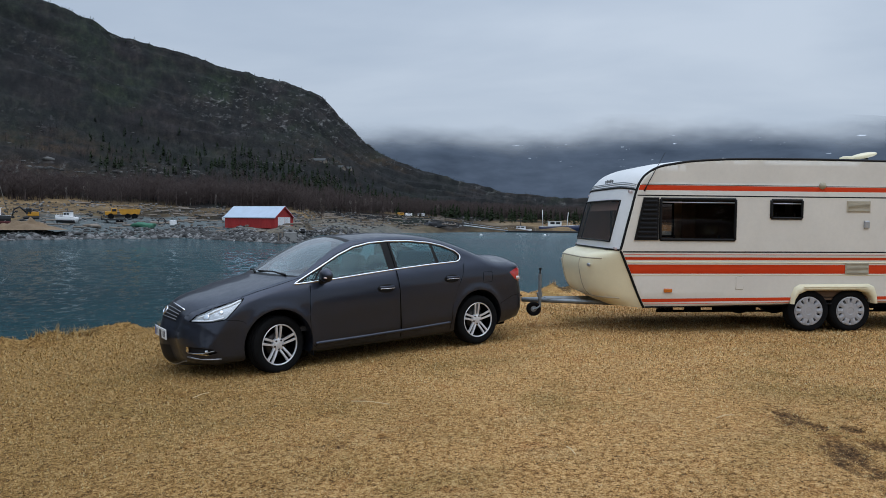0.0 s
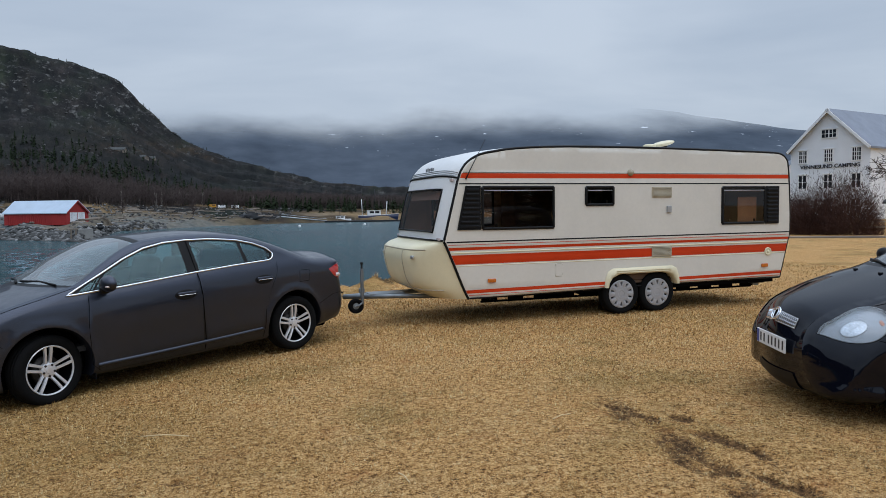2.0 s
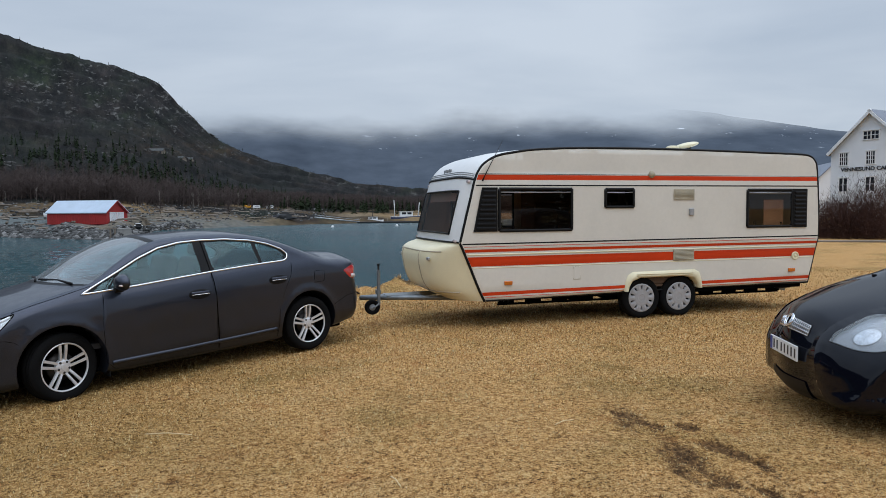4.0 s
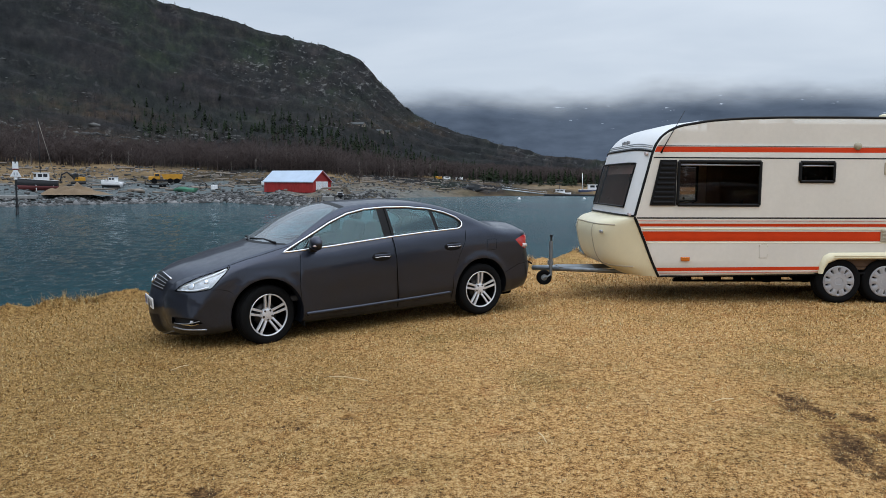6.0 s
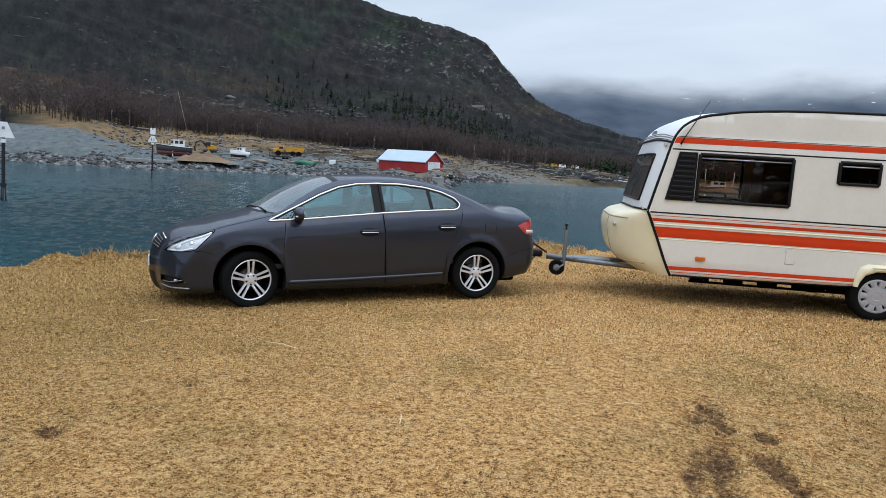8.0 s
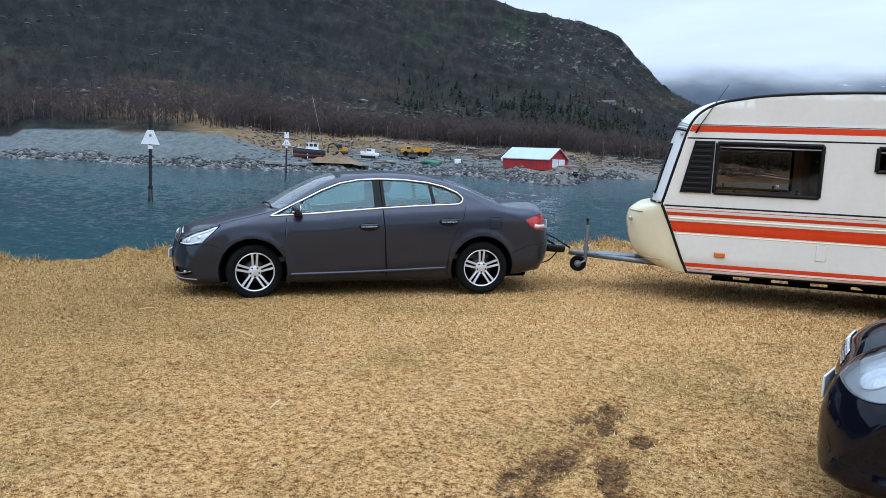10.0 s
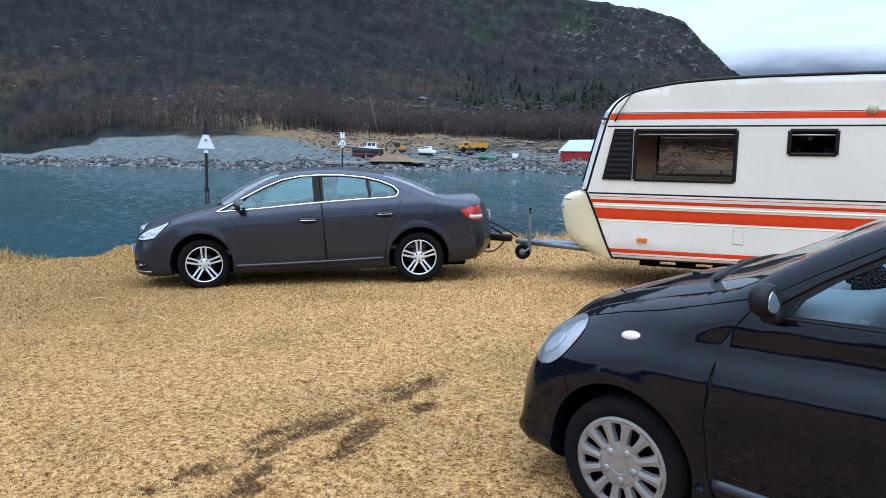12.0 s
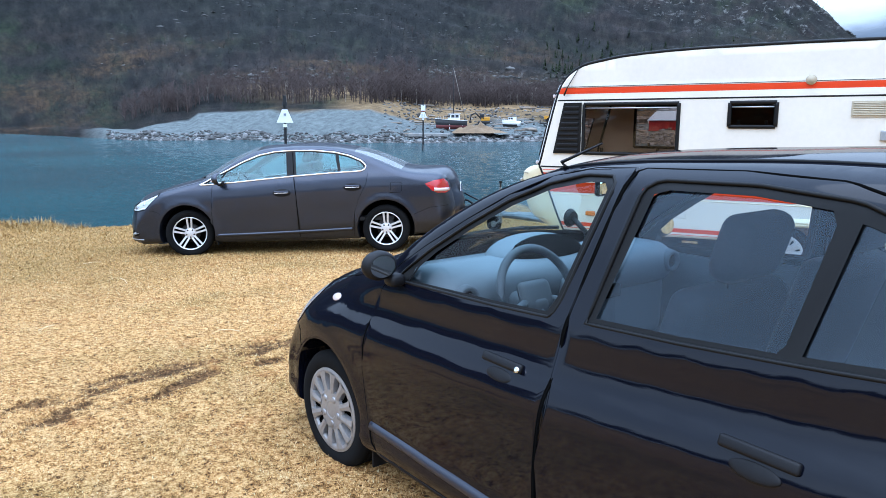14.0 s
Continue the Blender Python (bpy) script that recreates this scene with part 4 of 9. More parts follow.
def trim_wheel(parent, at, R, rim, width, out, slots=9, name="wheel", steer=0.0, mat=None, fan=0.52, nuts=5, label="", spin=0.0, centre=0.50):
    """A tyre on a steel wheel behind a silver plastic trim with cut-outs."""
    w = new(name)
    w.parent = parent
    w.matrix_basis = pose(*at, 0, 0, (0 if out > 0 else 180) + steer) @ pose(0, 0, 0, 0, spin, 0)
    if label:
        tagged(w, label)
    v, f = tyre_mesh(R, rim, width)
    mesh_np("tyre", v, f, RUBBER, w, True)
    fw = width / 2
    v, f = lathe([(rim - 0.004, fw * 0.7), (rim - 0.05, fw * 0.5), (0.0, fw * 0.42)], 40)
    mesh_np("steel_wheel", v, f, DARK, w, True)
    # trim: a rim ring, a dished centre and fingers between the slots
    ring, rf = lathe([(rim + 0.006, fw * 0.80), (rim + 0.004, fw * 0.92), (rim - 0.008, fw * 0.965), (rim - 0.022, fw * 0.93), (rim - 0.026, fw * 0.80)], 56)
    cen = rim * centre
    disc, df = lathe([(cen, fw * 0.80), (cen - 0.002, fw * 0.95), (cen * 0.8, fw * 0.985), (cen * 0.42, fw * 0.985), (cen * 0.38, fw * 0.96), (0.0, fw * 0.955)], 40)
    parts = [(ring, rf), (disc, df)]
    for k in range(slots):
        a = 2 * math.pi * (k + 0.5) / slots + math.pi / 2
        rows = []
        n = 7
        for t in np.linspace(0, 1, n):
            rad = cen * 0.9 + t * (rim - 0.012 - cen * 0.9)
            half = (math.pi / slots) * rad * (fan - 0.18 * math.sin(math.pi * min(1, t * 1.0)) + 0.12 * (1 - t) + (0.16 if t > 0.95 else 0))
            y = fw * (0.965 + 0.02 * math.sin(math.pi * t))
            for dx, dy in ((-half, -0.025), (-half * 0.86, 0.0), (0, 0.005), (half * 0.86, 0.0), (half, -0.025)):
                rows.append((rad * math.cos(a) - dx * math.sin(a), y + dy, rad * math.sin(a) + dx * math.cos(a)))
        F = [(i * 5 + j, i * 5 + j + 1, (i + 1) * 5 + j + 1, (i + 1) * 5 + j) for i in range(n - 1) for j in range(4)]
        parts.append((np.array(rows), F))
    v, f = merge(parts)
    mesh_np("wheel_trim", v, f, mat or SILVER, w, False, "silver plastic wheel trim")
    for k in range(nuts):
        a = 2 * math.pi * k / nuts - math.pi / 2
        bv, bfc = lathe([(0.017, fw * 0.94), (0.016, fw * 1.0), (0.011, fw * 1.04), (0.0, fw * 1.05)], 12)
        mesh_np("nut_cap", bv + (cen * 0.66 * math.cos(a), 0, cen * 0.66 * math.sin(a)), bfc, mat or SILVER, w, True)
    return w


def arch_parts(body, cx, cz, r, parent, side, paint_mat, depth=0.22):
    """The folded lip of a wheel arch and the dark liner behind it."""
    pts = arc(cx, cz, r, 200, -20, 40)
    x, z = np.array(pts).T
    y = body.side(x, z)
    rows = []
    for dy, k in ((0.0, 1.0), (0.018, 0.985), (0.03, 0.975), (depth, 0.99)):
        rows.append(np.stack([cx + (x - cx) * k, (y - dy) * side, cz + (z - cz) * k], 1))
    V = np.stack(rows, 1).reshape(-1, 3)
    F = grid_faces(len(pts), 4)
    mesh_np("wheel_arch_lip", V, F if side < 0 else F[:, ::-1], paint_mat, parent, True)
    lv = []
    for dy in (0.02, 0.30):
        lv.append(np.stack([cx + (x - cx) * 1.01, (y - dy) * side, cz + (z - cz) * 1.01], 1))
    V = np.stack(lv, 1).reshape(-1, 3)
    n = len(V)
    back = np.concatenate([V, [[cx, (float(y.mean()) - 0.30) * side, cz]]])
    F = [tuple(q) for q in grid_faces(len(pts), 2)] + [(2 * i + 1, 2 * i + 3, n) for i in range(len(pts) - 1)]
    mesh_np("wheel_arch_liner", back, F, DARK, parent, True)


def plate_part(parent, m, w=0.52, h=0.11, name="number_plate", bars=7):
    p = part(name, box_bm((w, h, 0.012), (0, 0, 0.006), 0.004), PLATE, parent, "white plate with dark bars")
    p.matrix_basis = m
    b = part("plate_band", box_bm((0.04, h * 0.9, 0.002), (-w / 2 + 0.03, 0, 0.013)), PLATE_BLUE, p)
    for k in range(bars):
        x = -w / 2 + 0.085 + k * (w - 0.14) / (bars - 1) + (0.02 if k > 1 else 0)
        part("plate_bar", box_bm((0.022, h * 0.6, 0.002), (x, 0, 0.013)), PLATE_INK, p)
    return p


def seat(parent, x, y, z, mat, recline=14, w=0.50, name="seat", s=1.0, head=True):
    """A car seat: cushion, backrest and headrest."""
    t = new(name)
    t.parent = parent
    t.matrix_basis = pose(x, y, z)
    part("cushion", box_bm((0.52 * s, w, 0.15), (0, 0, 0.08), 0.05, 4), mat, t, smooth=True)
    R = Matrix.Rotation(radians(recline), 3, "Y")
    part("backrest", box_bm((0.13, w, 0.60), Vector((0.27 * s, 0, 0.12)) + R @ Vector((0, 0, 0.30)), 0.05, 4, R), mat, t, smooth=True)
    if head:
        part("headrest", box_bm((0.10, 0.27, 0.20), Vector((0.27 * s, 0, 0.12)) + R @ Vector((0, 0, 0.72)), 0.045, 4, R), mat, t, smooth=True)
        for k in (-0.06, 0.06):
            c = Vector((0.27 * s, k, 0.12)) + R @ Vector((0, 0, 0.61))
            part("headrest_post", cyl_bm(0.007, 0.08, c, n=8), CHROME, t)
    return t

# ---- the grey sedan ----
SEDAN_PAINT = paint("dark_grey_metallic_paint", (0.028, 0.0315, 0.044), (0.062, 0.070, 0.092), 0.32, 0.85, amount=0.012, coat=0.5)
ALU_TRIM = plain("satin_trim", (0.30, 0.31, 0.33), 0.3, 0.7, amount=0.1)
LAMP_SHELL = plain("silvered_lamp_housing", (0.52, 0.53, 0.54), 0.3, 0.4, amount=0.3, scale=11)
SEDAN_SEAT = plain("dark_seat_cloth", (0.035, 0.037, 0.042), 0.9, amount=0.2, fine=200, bump=0.2)
SEDAN_DASH = plain("dark_dashboard", (0.02, 0.021, 0.023), 0.6)


def sedan():
    car = thing("sedan", "dark grey metallic four-door sedan with alloy wheels, hitched to the caravan", "car", pose(-2.279 - 0.66 * 0.82, 7.095 + 0.751 * 0.82, -0.268, -1.2, -1.74, 40.6))
    outline = [(-0.66, 0.17, 0.10, 0.10), (-0.88, 0.205, 0.34, 0.10), (-0.935, 0.33, 0.46, 0.10), (-0.945, 0.46, 0.50, 0.10), (-0.915, 0.58, 0.50, 0.10), (-0.85, 0.69, 0.42, 0.10), (-0.70, 0.775, 0.26, 0.09),
               (-0.46, 0.845, 0.12, 0.075), (-0.25, 0.915, 0.09, 0.06), (0.0, 0.975, 0.08, 0.05), (0.22, 1.025, 0.07, 0.05), (0.36, 1.075, 0.06, 0.07), (0.58, 1.215, 0.06, 0.09), (0.82, 1.345, 0.07, 0.08), (1.02, 1.41, 0.08, 0.055), (1.28, 1.437, 0.09, 0.04),
               (1.62, 1.443, 0.09, 0.04), (1.95, 1.42, 0.09, 0.04), (2.25, 1.362, 0.09, 0.045), (2.52, 1.27, 0.09, 0.06), (2.75, 1.17, 0.09, 0.06), (2.95, 1.088, 0.10, 0.055), (3.14, 1.052, 0.12, 0.06), (3.35, 1.035, 0.14, 0.07), (3.49, 1.005, 0.20, 0.09), (3.55, 0.93, 0.28, 0.11),
               (3.58, 0.80, 0.32, 0.12), (3.615, 0.66, 0.34, 0.13), (3.63, 0.52, 0.34, 0.13), (3.58, 0.36, 0.30, 0.11), (3.46, 0.25, 0.14, 0.08)]
    sill = [(3.2, 0.225), (2.95, 0.215), (2.3, 0.185), (1.5, 0.18), (0.6, 0.18), (0.3, 0.185), (-0.3, 0.19)]
    belt = [(-0.8, 0.90), (0.2, 0.955), (0.73, 0.985), (1.5, 1.045), (2.43, 1.085), (3.5, 1.09)]
    profile = [(-0.90, -0.080), (-0.80, -0.050), (-0.70, -0.018), (-0.62, -0.014), (-0.50, -0.010), (-0.36, -0.002), (-0.20, 0.0), (-0.09, -0.012), (-0.02, -0.038), (0.03, -0.066), (0.10, -0.092), (0.25, -0.155), (0.45, -0.250)]
    plan = [(-0.8, 0.865), (-0.3, 0.895), (0.4, 0.905), (1.6, 0.905), (2.6, 0.895), (3.1, 0.865), (3.63, 0.815)]
    RA = 0.386
    body = CarBody(outline, sill, belt, profile, plan, [(0.0, 0.325, RA), (2.70, 0.325, RA)], cowl=(83, 0.20, 0.035, 15))
    dlo = [(0.20, 0.962), (0.73, 0.992), (1.12, 1.022), (1.50, 1.05), (1.95, 1.075), (2.40, 1.092), (2.455, 1.12), (2.46, 1.165), (2.40, 1.225), (2.24, 1.295), (2.04, 1.345), (1.75, 1.378), (1.46, 1.385), (1.22, 1.375), (1.0, 1.335), (0.78, 1.25), (0.55, 1.135), (0.36, 1.04)]
    front_door = [(0.37, 0.30), (0.36, 0.62), (0.385, 0.955), (0.55, 1.15), (0.78, 1.27), (1.0, 1.355), (1.22, 1.393), (1.46, 1.402), (1.49, 1.05), (1.515, 0.80), (1.53, 0.22), (0.45, 0.22)]
    rear_door = [(1.535, 0.22), (1.52, 0.80), (1.495, 1.05), (1.465, 1.402), (1.75, 1.396), (2.05, 1.363), (2.25, 1.312), (2.47, 1.20), (2.49, 1.07), (2.46, 0.93), (2.36, 0.74), (2.29, 0.55), (2.26, 0.22)]
    w1 = [(0.46, 0.995), (0.73, 1.01), (1.12, 1.038), (1.40, 1.06), (1.375, 1.372), (1.22, 1.362), (1.02, 1.325), (0.80, 1.242), (0.58, 1.13)]
    tri = [(0.30, 0.985), (0.44, 0.993), (0.535, 1.108), (0.40, 1.045)]
    w2 = [(1.53, 1.068), (1.95, 1.092), (2.085, 1.098), (2.045, 1.325), (1.75, 1.362), (1.50, 1.370)]
    w3 = [(2.125, 1.10), (2.38, 1.108), (2.425, 1.135), (2.425, 1.165), (2.37, 1.215), (2.22, 1.278), (2.09, 1.312)]
    arch_f, arch_r = arc(0, 0.325, RA, 0, 350, 44), arc(2.70, 0.325, RA, 0, 350, 44)
    lamp = [(-0.86, 0.632), (-0.805, 0.695), (-0.66, 0.768), (-0.50, 0.818), (-0.35, 0.862), (-0.39, 0.82), (-0.48, 0.735), (-0.56, 0.655), (-0.70, 0.632)]
    tail = [(3.24, 0.90), (3.36, 0.94), (3.49, 0.955), (3.54, 0.90), (3.565, 0.79), (3.51, 0.765), (3.40, 0.775), (3.33, 0.81)]
    fuel = [(2.78, 0.80), (2.93, 0.80), (2.94, 0.93), (2.79, 0.935)]
    fog = [(-0.905, 0.30), (-0.76, 0.29), (-0.66, 0.315), (-0.70, 0.355), (-0.905, 0.37)]
    body.skin([("arch_f", arch_f), ("arch_r", arch_r), ("w1", w1), ("tri", tri), ("w2", w2), ("w3", w3), ("dlo", dlo), ("lamp", lamp), ("tail", tail), ("fog", fog), ("fuel", fuel), ("front_door", front_door), ("rear_door", rear_door)], 0.05)
    for side in (-1, 1):
        body.piece("side_panel", None, side, SEDAN_PAINT, car)
        fd = body.piece("front_door", "front_door", side, SEDAN_PAINT, car, -0.001)
        rd = body.piece("rear_door", "rear_door", side, SEDAN_PAINT, car, -0.001)
        body.piece("window_surround", "dlo", side, SEAL, car, 0.003, "black window pillars and seals")
        for n, own in (("w1", fd), ("tri", fd), ("w2", rd), ("w3", rd)):
            body.piece("window_pane", n, side, SEDAN_GLASS, own, 0.008)
        body.line("chrome_window_trim", dlo, side, CHROME, car, 0.0105, 0.002, True, "bright chrome window trim", 8)
        body.piece("fuel_flap", "fuel", side, SEDAN_PAINT, car, -0.001)
        body.line("flap_gap", fuel, side, DARK, car, 0.0028, -0.001, True)
        h = body.piece("headlight", "lamp", side, LAMP_SHELL, car, 0.016, "clear glass headlight with a bright reflector")
        body.line("lamp_blade", [(-0.80, 0.675), (-0.64, 0.752), (-0.50, 0.80), (-0.39, 0.845)], side, REFLECTOR, h, 0.013, -0.014)
        body.line("lamp_blade", [(-0.84, 0.645), (-0.70, 0.648), (-0.58, 0.675)], side, REFLECTOR, h, 0.010, -0.014)
        body.piece("lamp_cover", "lamp", side, LAMP_GLASS, h, -0.002)
        body.line("lamp_rim", lamp, side, DARK, h, 0.005, -0.002, True)
        for lx, lz, lr in ((-0.735, 0.69, 0.038), (-0.60, 0.735, 0.026)):
            bm = bmesh.new()
            bmesh.ops.create_uvsphere(bm, u_segments=20, v_segments=10, radius=1, matrix=Matrix.Diagonal((lr, lr, 0.008, 1)))
            part("lamp_bowl", bm, CHROME, h, smooth=True).matrix_basis = body.at(lx, lz, side, -0.013)
        tl = body.piece("tail_light", "tail", side, RED_LENS, car, -0.003, "red and pale wrap-round tail light")
        body.line("pale_band", [(3.36, 0.822), (3.45, 0.812), (3.545, 0.808)], side, PALE_LENS, tl, 0.026, -0.004, n=8)
        body.piece("fog_recess", "fog", side, BLACK, car, 0.03)
        body.line("fog_lamp", [(-0.775, 0.327), (-0.755, 0.327)], side, LAMP_SHELL, car, 0.018, -0.018)
        body.line("fog_trim", [(-0.90, 0.305), (-0.80, 0.312), (-0.69, 0.338)], side, ALU_TRIM, car, 0.005, -0.006)
        body.line("bumper_lip", [(-0.895, 0.265), (-0.80, 0.25), (-0.62, 0.245)], side, ALU_TRIM, car, 0.009, -0.002, n=6)
        for gap in (front_door[:9] + front_door[9:], rear_door):
            body.line("door_gap", gap[:9] + gap[9:], side, DARK, fd, 0.0024, -0.0010, True)
        body.line("hood_gap", [(-0.37, 0.868), (-0.2, 0.915), (0.0, 0.958), (0.2, 1.005), (0.30, 1.03)], side, DARK, car, 0.003, -0.001)
        body.line("bumper_gap", [(-0.56, 0.645), (-0.46, 0.64), (-0.385, 0.615), (-0.355, 0.59)], side, DARK, car, 0.0025, -0.001)
        body.line("rear_bumper_gap", [(3.54, 0.60), (3.30, 0.585), (3.08, 0.50)], side, DARK, car, 0.0025, -0.001)
        body.line("sill_moulding", [(0.42, 0.285), (1.0, 0.292), (1.8, 0.31), (2.25, 0.325)], side, SEDAN_PAINT, car, 0.024, -0.006, n=10)
        for hx, hz, own in ((1.33, 0.845, fd), (2.28, 0.895, rd)):
            m = body.at(hx, hz, side)
            # black oval laid on the door, painting the shade of the handle hollow
            bm = bmesh.new()
            bmesh.ops.create_uvsphere(bm, u_segments=24, v_segments=10, radius=1, matrix=Matrix.Translation((0, -0.008, 0)) @ Matrix.Diagonal((0.122, 0.052, 0.008, 1)))
            cup = part("handle_recess_shade", bm, BLACK, own, smooth=True)
            cup.matrix_basis = m
            hd = part("door_handle", box_bm((0.20, 0.032, 0.022), (0, 0.004, 0.022), 0.010, 3), SEDAN_PAINT, own, smooth=True)
            hd.matrix_basis = m
            ke = part("handle_trim", box_bm((0.19, 0.007, 0.012), (0, -0.012, 0.028), 0.003, 2), CHROME, own)
            ke.matrix_basis = m
        for cx in (0.0, 2.70):
            arch_parts(body, cx, 0.325, RA, car, side, SEDAN_PAINT)
        spoke_wheel(car, (0.0, side * 0.762, 0.316), 0.316, 0.226, 0.205, side, steer=13)
        spoke_wheel(car, (2.70, side * 0.765, 0.316), 0.316, 0.226, 0.205, side)
        mf = part("mud_flap", box_bm((0.012, 0.17, 0.17), (0.40, side * 0.78, 0.235), 0.004), BLACK, car)
        # door mirror
        mm = new("door_mirror")
        mm.parent = car
        mm.matrix_basis = pose(0.52, side * 0.895, 1.02)
        part("mirror_foot", box_bm((0.09, 0.06, 0.07), (0.0, side * 0.01, -0.035), 0.02, 3), BLACK, mm, smooth=True)
        bm = bmesh.new()
        bmesh.ops.create_icosphere(bm, subdivisions=3, radius=1.0, matrix=pose(0.0, side * 0.12, 0.03) @ Matrix.Diagonal((0.075, 0.125, 0.078, 1)))
        for vv in bm.verts:
            if vv.co.x > 0.025:
                vv.co.x = 0.025
        part("mirror_shell", bm, SEDAN_PAINT, mm, smooth=True)
        part("mirror_glass", cyl_bm(1.0, 1.0, n=24), MIRROR, mm).matrix_basis = pose(0.026, side * 0.12, 0.03, 0, 90, 0) @ Matrix.Diagonal((0.058, 0.098, 0.004, 1))
        part("indicator_strip", box_bm((0.035, 0.12, 0.018), (-0.045, side * 0.16, 0.008), 0.008, 2), PALE_LENS, mm, smooth=True)
    # across: bumper, grille, bonnet, screens, roof, boot
    body.strip("front_bumper", 0, 42, SEDAN_PAINT, car)
    body.strip("bonnet", 42, 82, SEDAN_PAINT, car)
    body.strip("windscreen", 84, 110, SCREEN, car, label="windscreen with wipers at rest")
    body.strip("cowl", 81.5, 84.5, BLACK, car)
    body.strip("screen_band", 109.5, 112, SEAL, car, lift=0.002)
    body.strip("roof", 111, 145, SEDAN_PAINT, car)
    body.strip("rear_window", 145, 167, SCREEN, car)
    body.strip("boot_lid", 167, 204, SEDAN_PAINT, car)
    body.strip("rear_bumper", 204, 240, SEDAN_PAINT, car)
    g = body.strip("grille", 33, 41, BLACK, car, -0.70, 0.70, 0.004, "dark grille with chrome bars")
    for i in (34.6, 36.4, 38.2, 39.8):
        P = body.strip_at(np.full(15, i), np.linspace(-0.68, 0.68, 15))
        tube_part("grille_bar", P + (-0.003, 0, 0), 0.0042, ALU_TRIM, g)
    P = body.strip_at(np.full(15, 41.5), np.linspace(-0.74, 0.74, 15))
    tube_part("grille_top_trim", P + (0.0, 0, 0.0), 0.010, CHROME, g)
    e = body.strip_at(np.array([37.0]), np.array([0.0]))[0]
    em = tube_part("badge", [(e[0] - 0.006 + 0.022 * math.sin(a), 0.055 * math.cos(a), e[2] + 0.012 + 0.038 * math.sin(a)) for a in np.linspace(0, 2 * math.pi, 25)[:-1]], 0.008, CHROME, car, "oval chrome badge", closed=True)
    low = body.strip("lower_intake", 9, 18, BLACK, car, -0.55, 0.55, 0.003)
    tube_part("lower_lip", body.strip_at(np.full(15, 7.5), np.linspace(-0.9, 0.9, 15)) + (-0.002, 0, 0), 0.007, ALU_TRIM, car)
    e = body.strip_at(np.array([24.0]), np.array([0.0]))[0]
    plate_part(car, Matrix.Translation((e[0] + 0.017, 0, 0.475)) @ Matrix(((0, 0, -1, 0), (-1, 0, 0, 0), (0, 1, 0, 0), (0, 0, 0, 1))))
    e = body.strip_at(np.array([206.0]), np.array([0.0]))[0]
    plate_part(car, Matrix.Translation((e[0] + 0.012, 0, 0.80)) @ Matrix(((0, 0, 1, 0), (1, 0, 0, 0), (0, 1, 0, 0), (0, 0, 0, 1))))
    for y0, y1 in ((-0.62, -0.05), (0.02, 0.55)):
        a = body.strip_at(np.array([83.0]), np.array([y0 / 0.75]))[0] + (0.0, 0, 0.012)
        b = body.strip_at(np.array([84.5]), np.array([y1 / 0.75]))[0] + (0.0, 0, 0.018)
        tube_part("wiper", [a, (a + b) / 2 + (0.02, 0, 0.012), b], 0.011, BLACK, car)
    # cabin
    part("underbody", box_bm((3.9, 1.25, 0.20), (1.38, 0, 0.27), 0.03), DARK, car)
    part("cabin_floor", box_bm((2.6, 1.55, 0.05), (1.5, 0, 0.45)), SEDAN_DASH, car)
    part("dashboard", box_bm((0.50, 1.45, 0.28), (0.42, 0, 0.88), 0.08, 4), SEDAN_DASH, car, smooth=True)
    part("parcel_shelf", box_bm((0.55, 1.3, 0.04), (2.62, 0, 1.03), 0.015), SEDAN_DASH, car)
    part("engine_bay_fill", box_bm((0.8, 1.3, 0.45), (-0.15, 0, 0.6)), DARK, car)
    for y in (-0.37, 0.37):
        seat(car, 1.12, y, 0.50, SEDAN_SEAT, 16, 0.5, "front_seat")
    rs = seat(car, 1.98, 0, 0.52, SEDAN_SEAT, 22, 1.30, "rear_bench", head=False)
    for y in (-0.42, 0.42):
        part("rear_headrest", box_bm((0.09, 0.25, 0.13), (2.50, y, 1.13), 0.04, 3), SEDAN_SEAT, car, smooth=True)
    tube_part("steering_wheel", [(0.68 - 0.07 * math.sin(a), -0.37 + 0.18 * math.cos(a), 0.93 + 0.17 * math.sin(a)) for a in np.linspace(0, 2 * math.pi, 25)[:-1]], 0.014, BLACK, car, closed=True)
    tb = part("tow_bar", box_bm((0.26, 0.05, 0.06), (3.62, 0, 0.33), 0.012), BLACK, car)
    bm = bmesh.new()
    bmesh.ops.create_uvsphere(bm, u_segments=16, v_segments=10, radius=0.026, matrix=Matrix.Translation((3.74, 0, 0.42)))
    cyl_bm(0.014, 0.09, (3.74, 0, 0.37), bm=bm)
    part("tow_ball", bm, DISC, tb)
    return car


sedan()

# ---- the black hatchback ----
HATCH_PAINT = paint("black_blue_paint", (0.0016, 0.0020, 0.0045), (0.0040, 0.0050, 0.011), 0.3, 0.0, amount=0.005, coat=0.65)
HATCH_TRIM = plain("grey_blue_cabin_plastic", (0.078, 0.092, 0.108), 0.65, amount=0.12, fine=300, bump=0.1)
HATCH_DASH = plain("pale_grey_dashboard", (0.120, 0.142, 0.165), 0.6, amount=0.12, fine=300, bump=0.1)
HATCH_SEAT = plain("blue_grey_seat_cloth", (0.014, 0.016, 0.021), 0.9, amount=0.25, fine=220, bump=0.2)
GREY_TRIM = plain("worn_grey_wheel_trim", (0.30, 0.29, 0.285), 0.38, 0.5, amount=0.2, scale=9)
LAMP_BOWL = plain("ribbed_lamp_bowl", (0.62, 0.64, 0.66), 0.28, 0.7, amount=0.35, scale=14, fine=60, bump=0.4)
RUB_STRIP = plain("blue_black_rub_strip", (0.018, 0.021, 0.032), 0.35, amount=0.15)


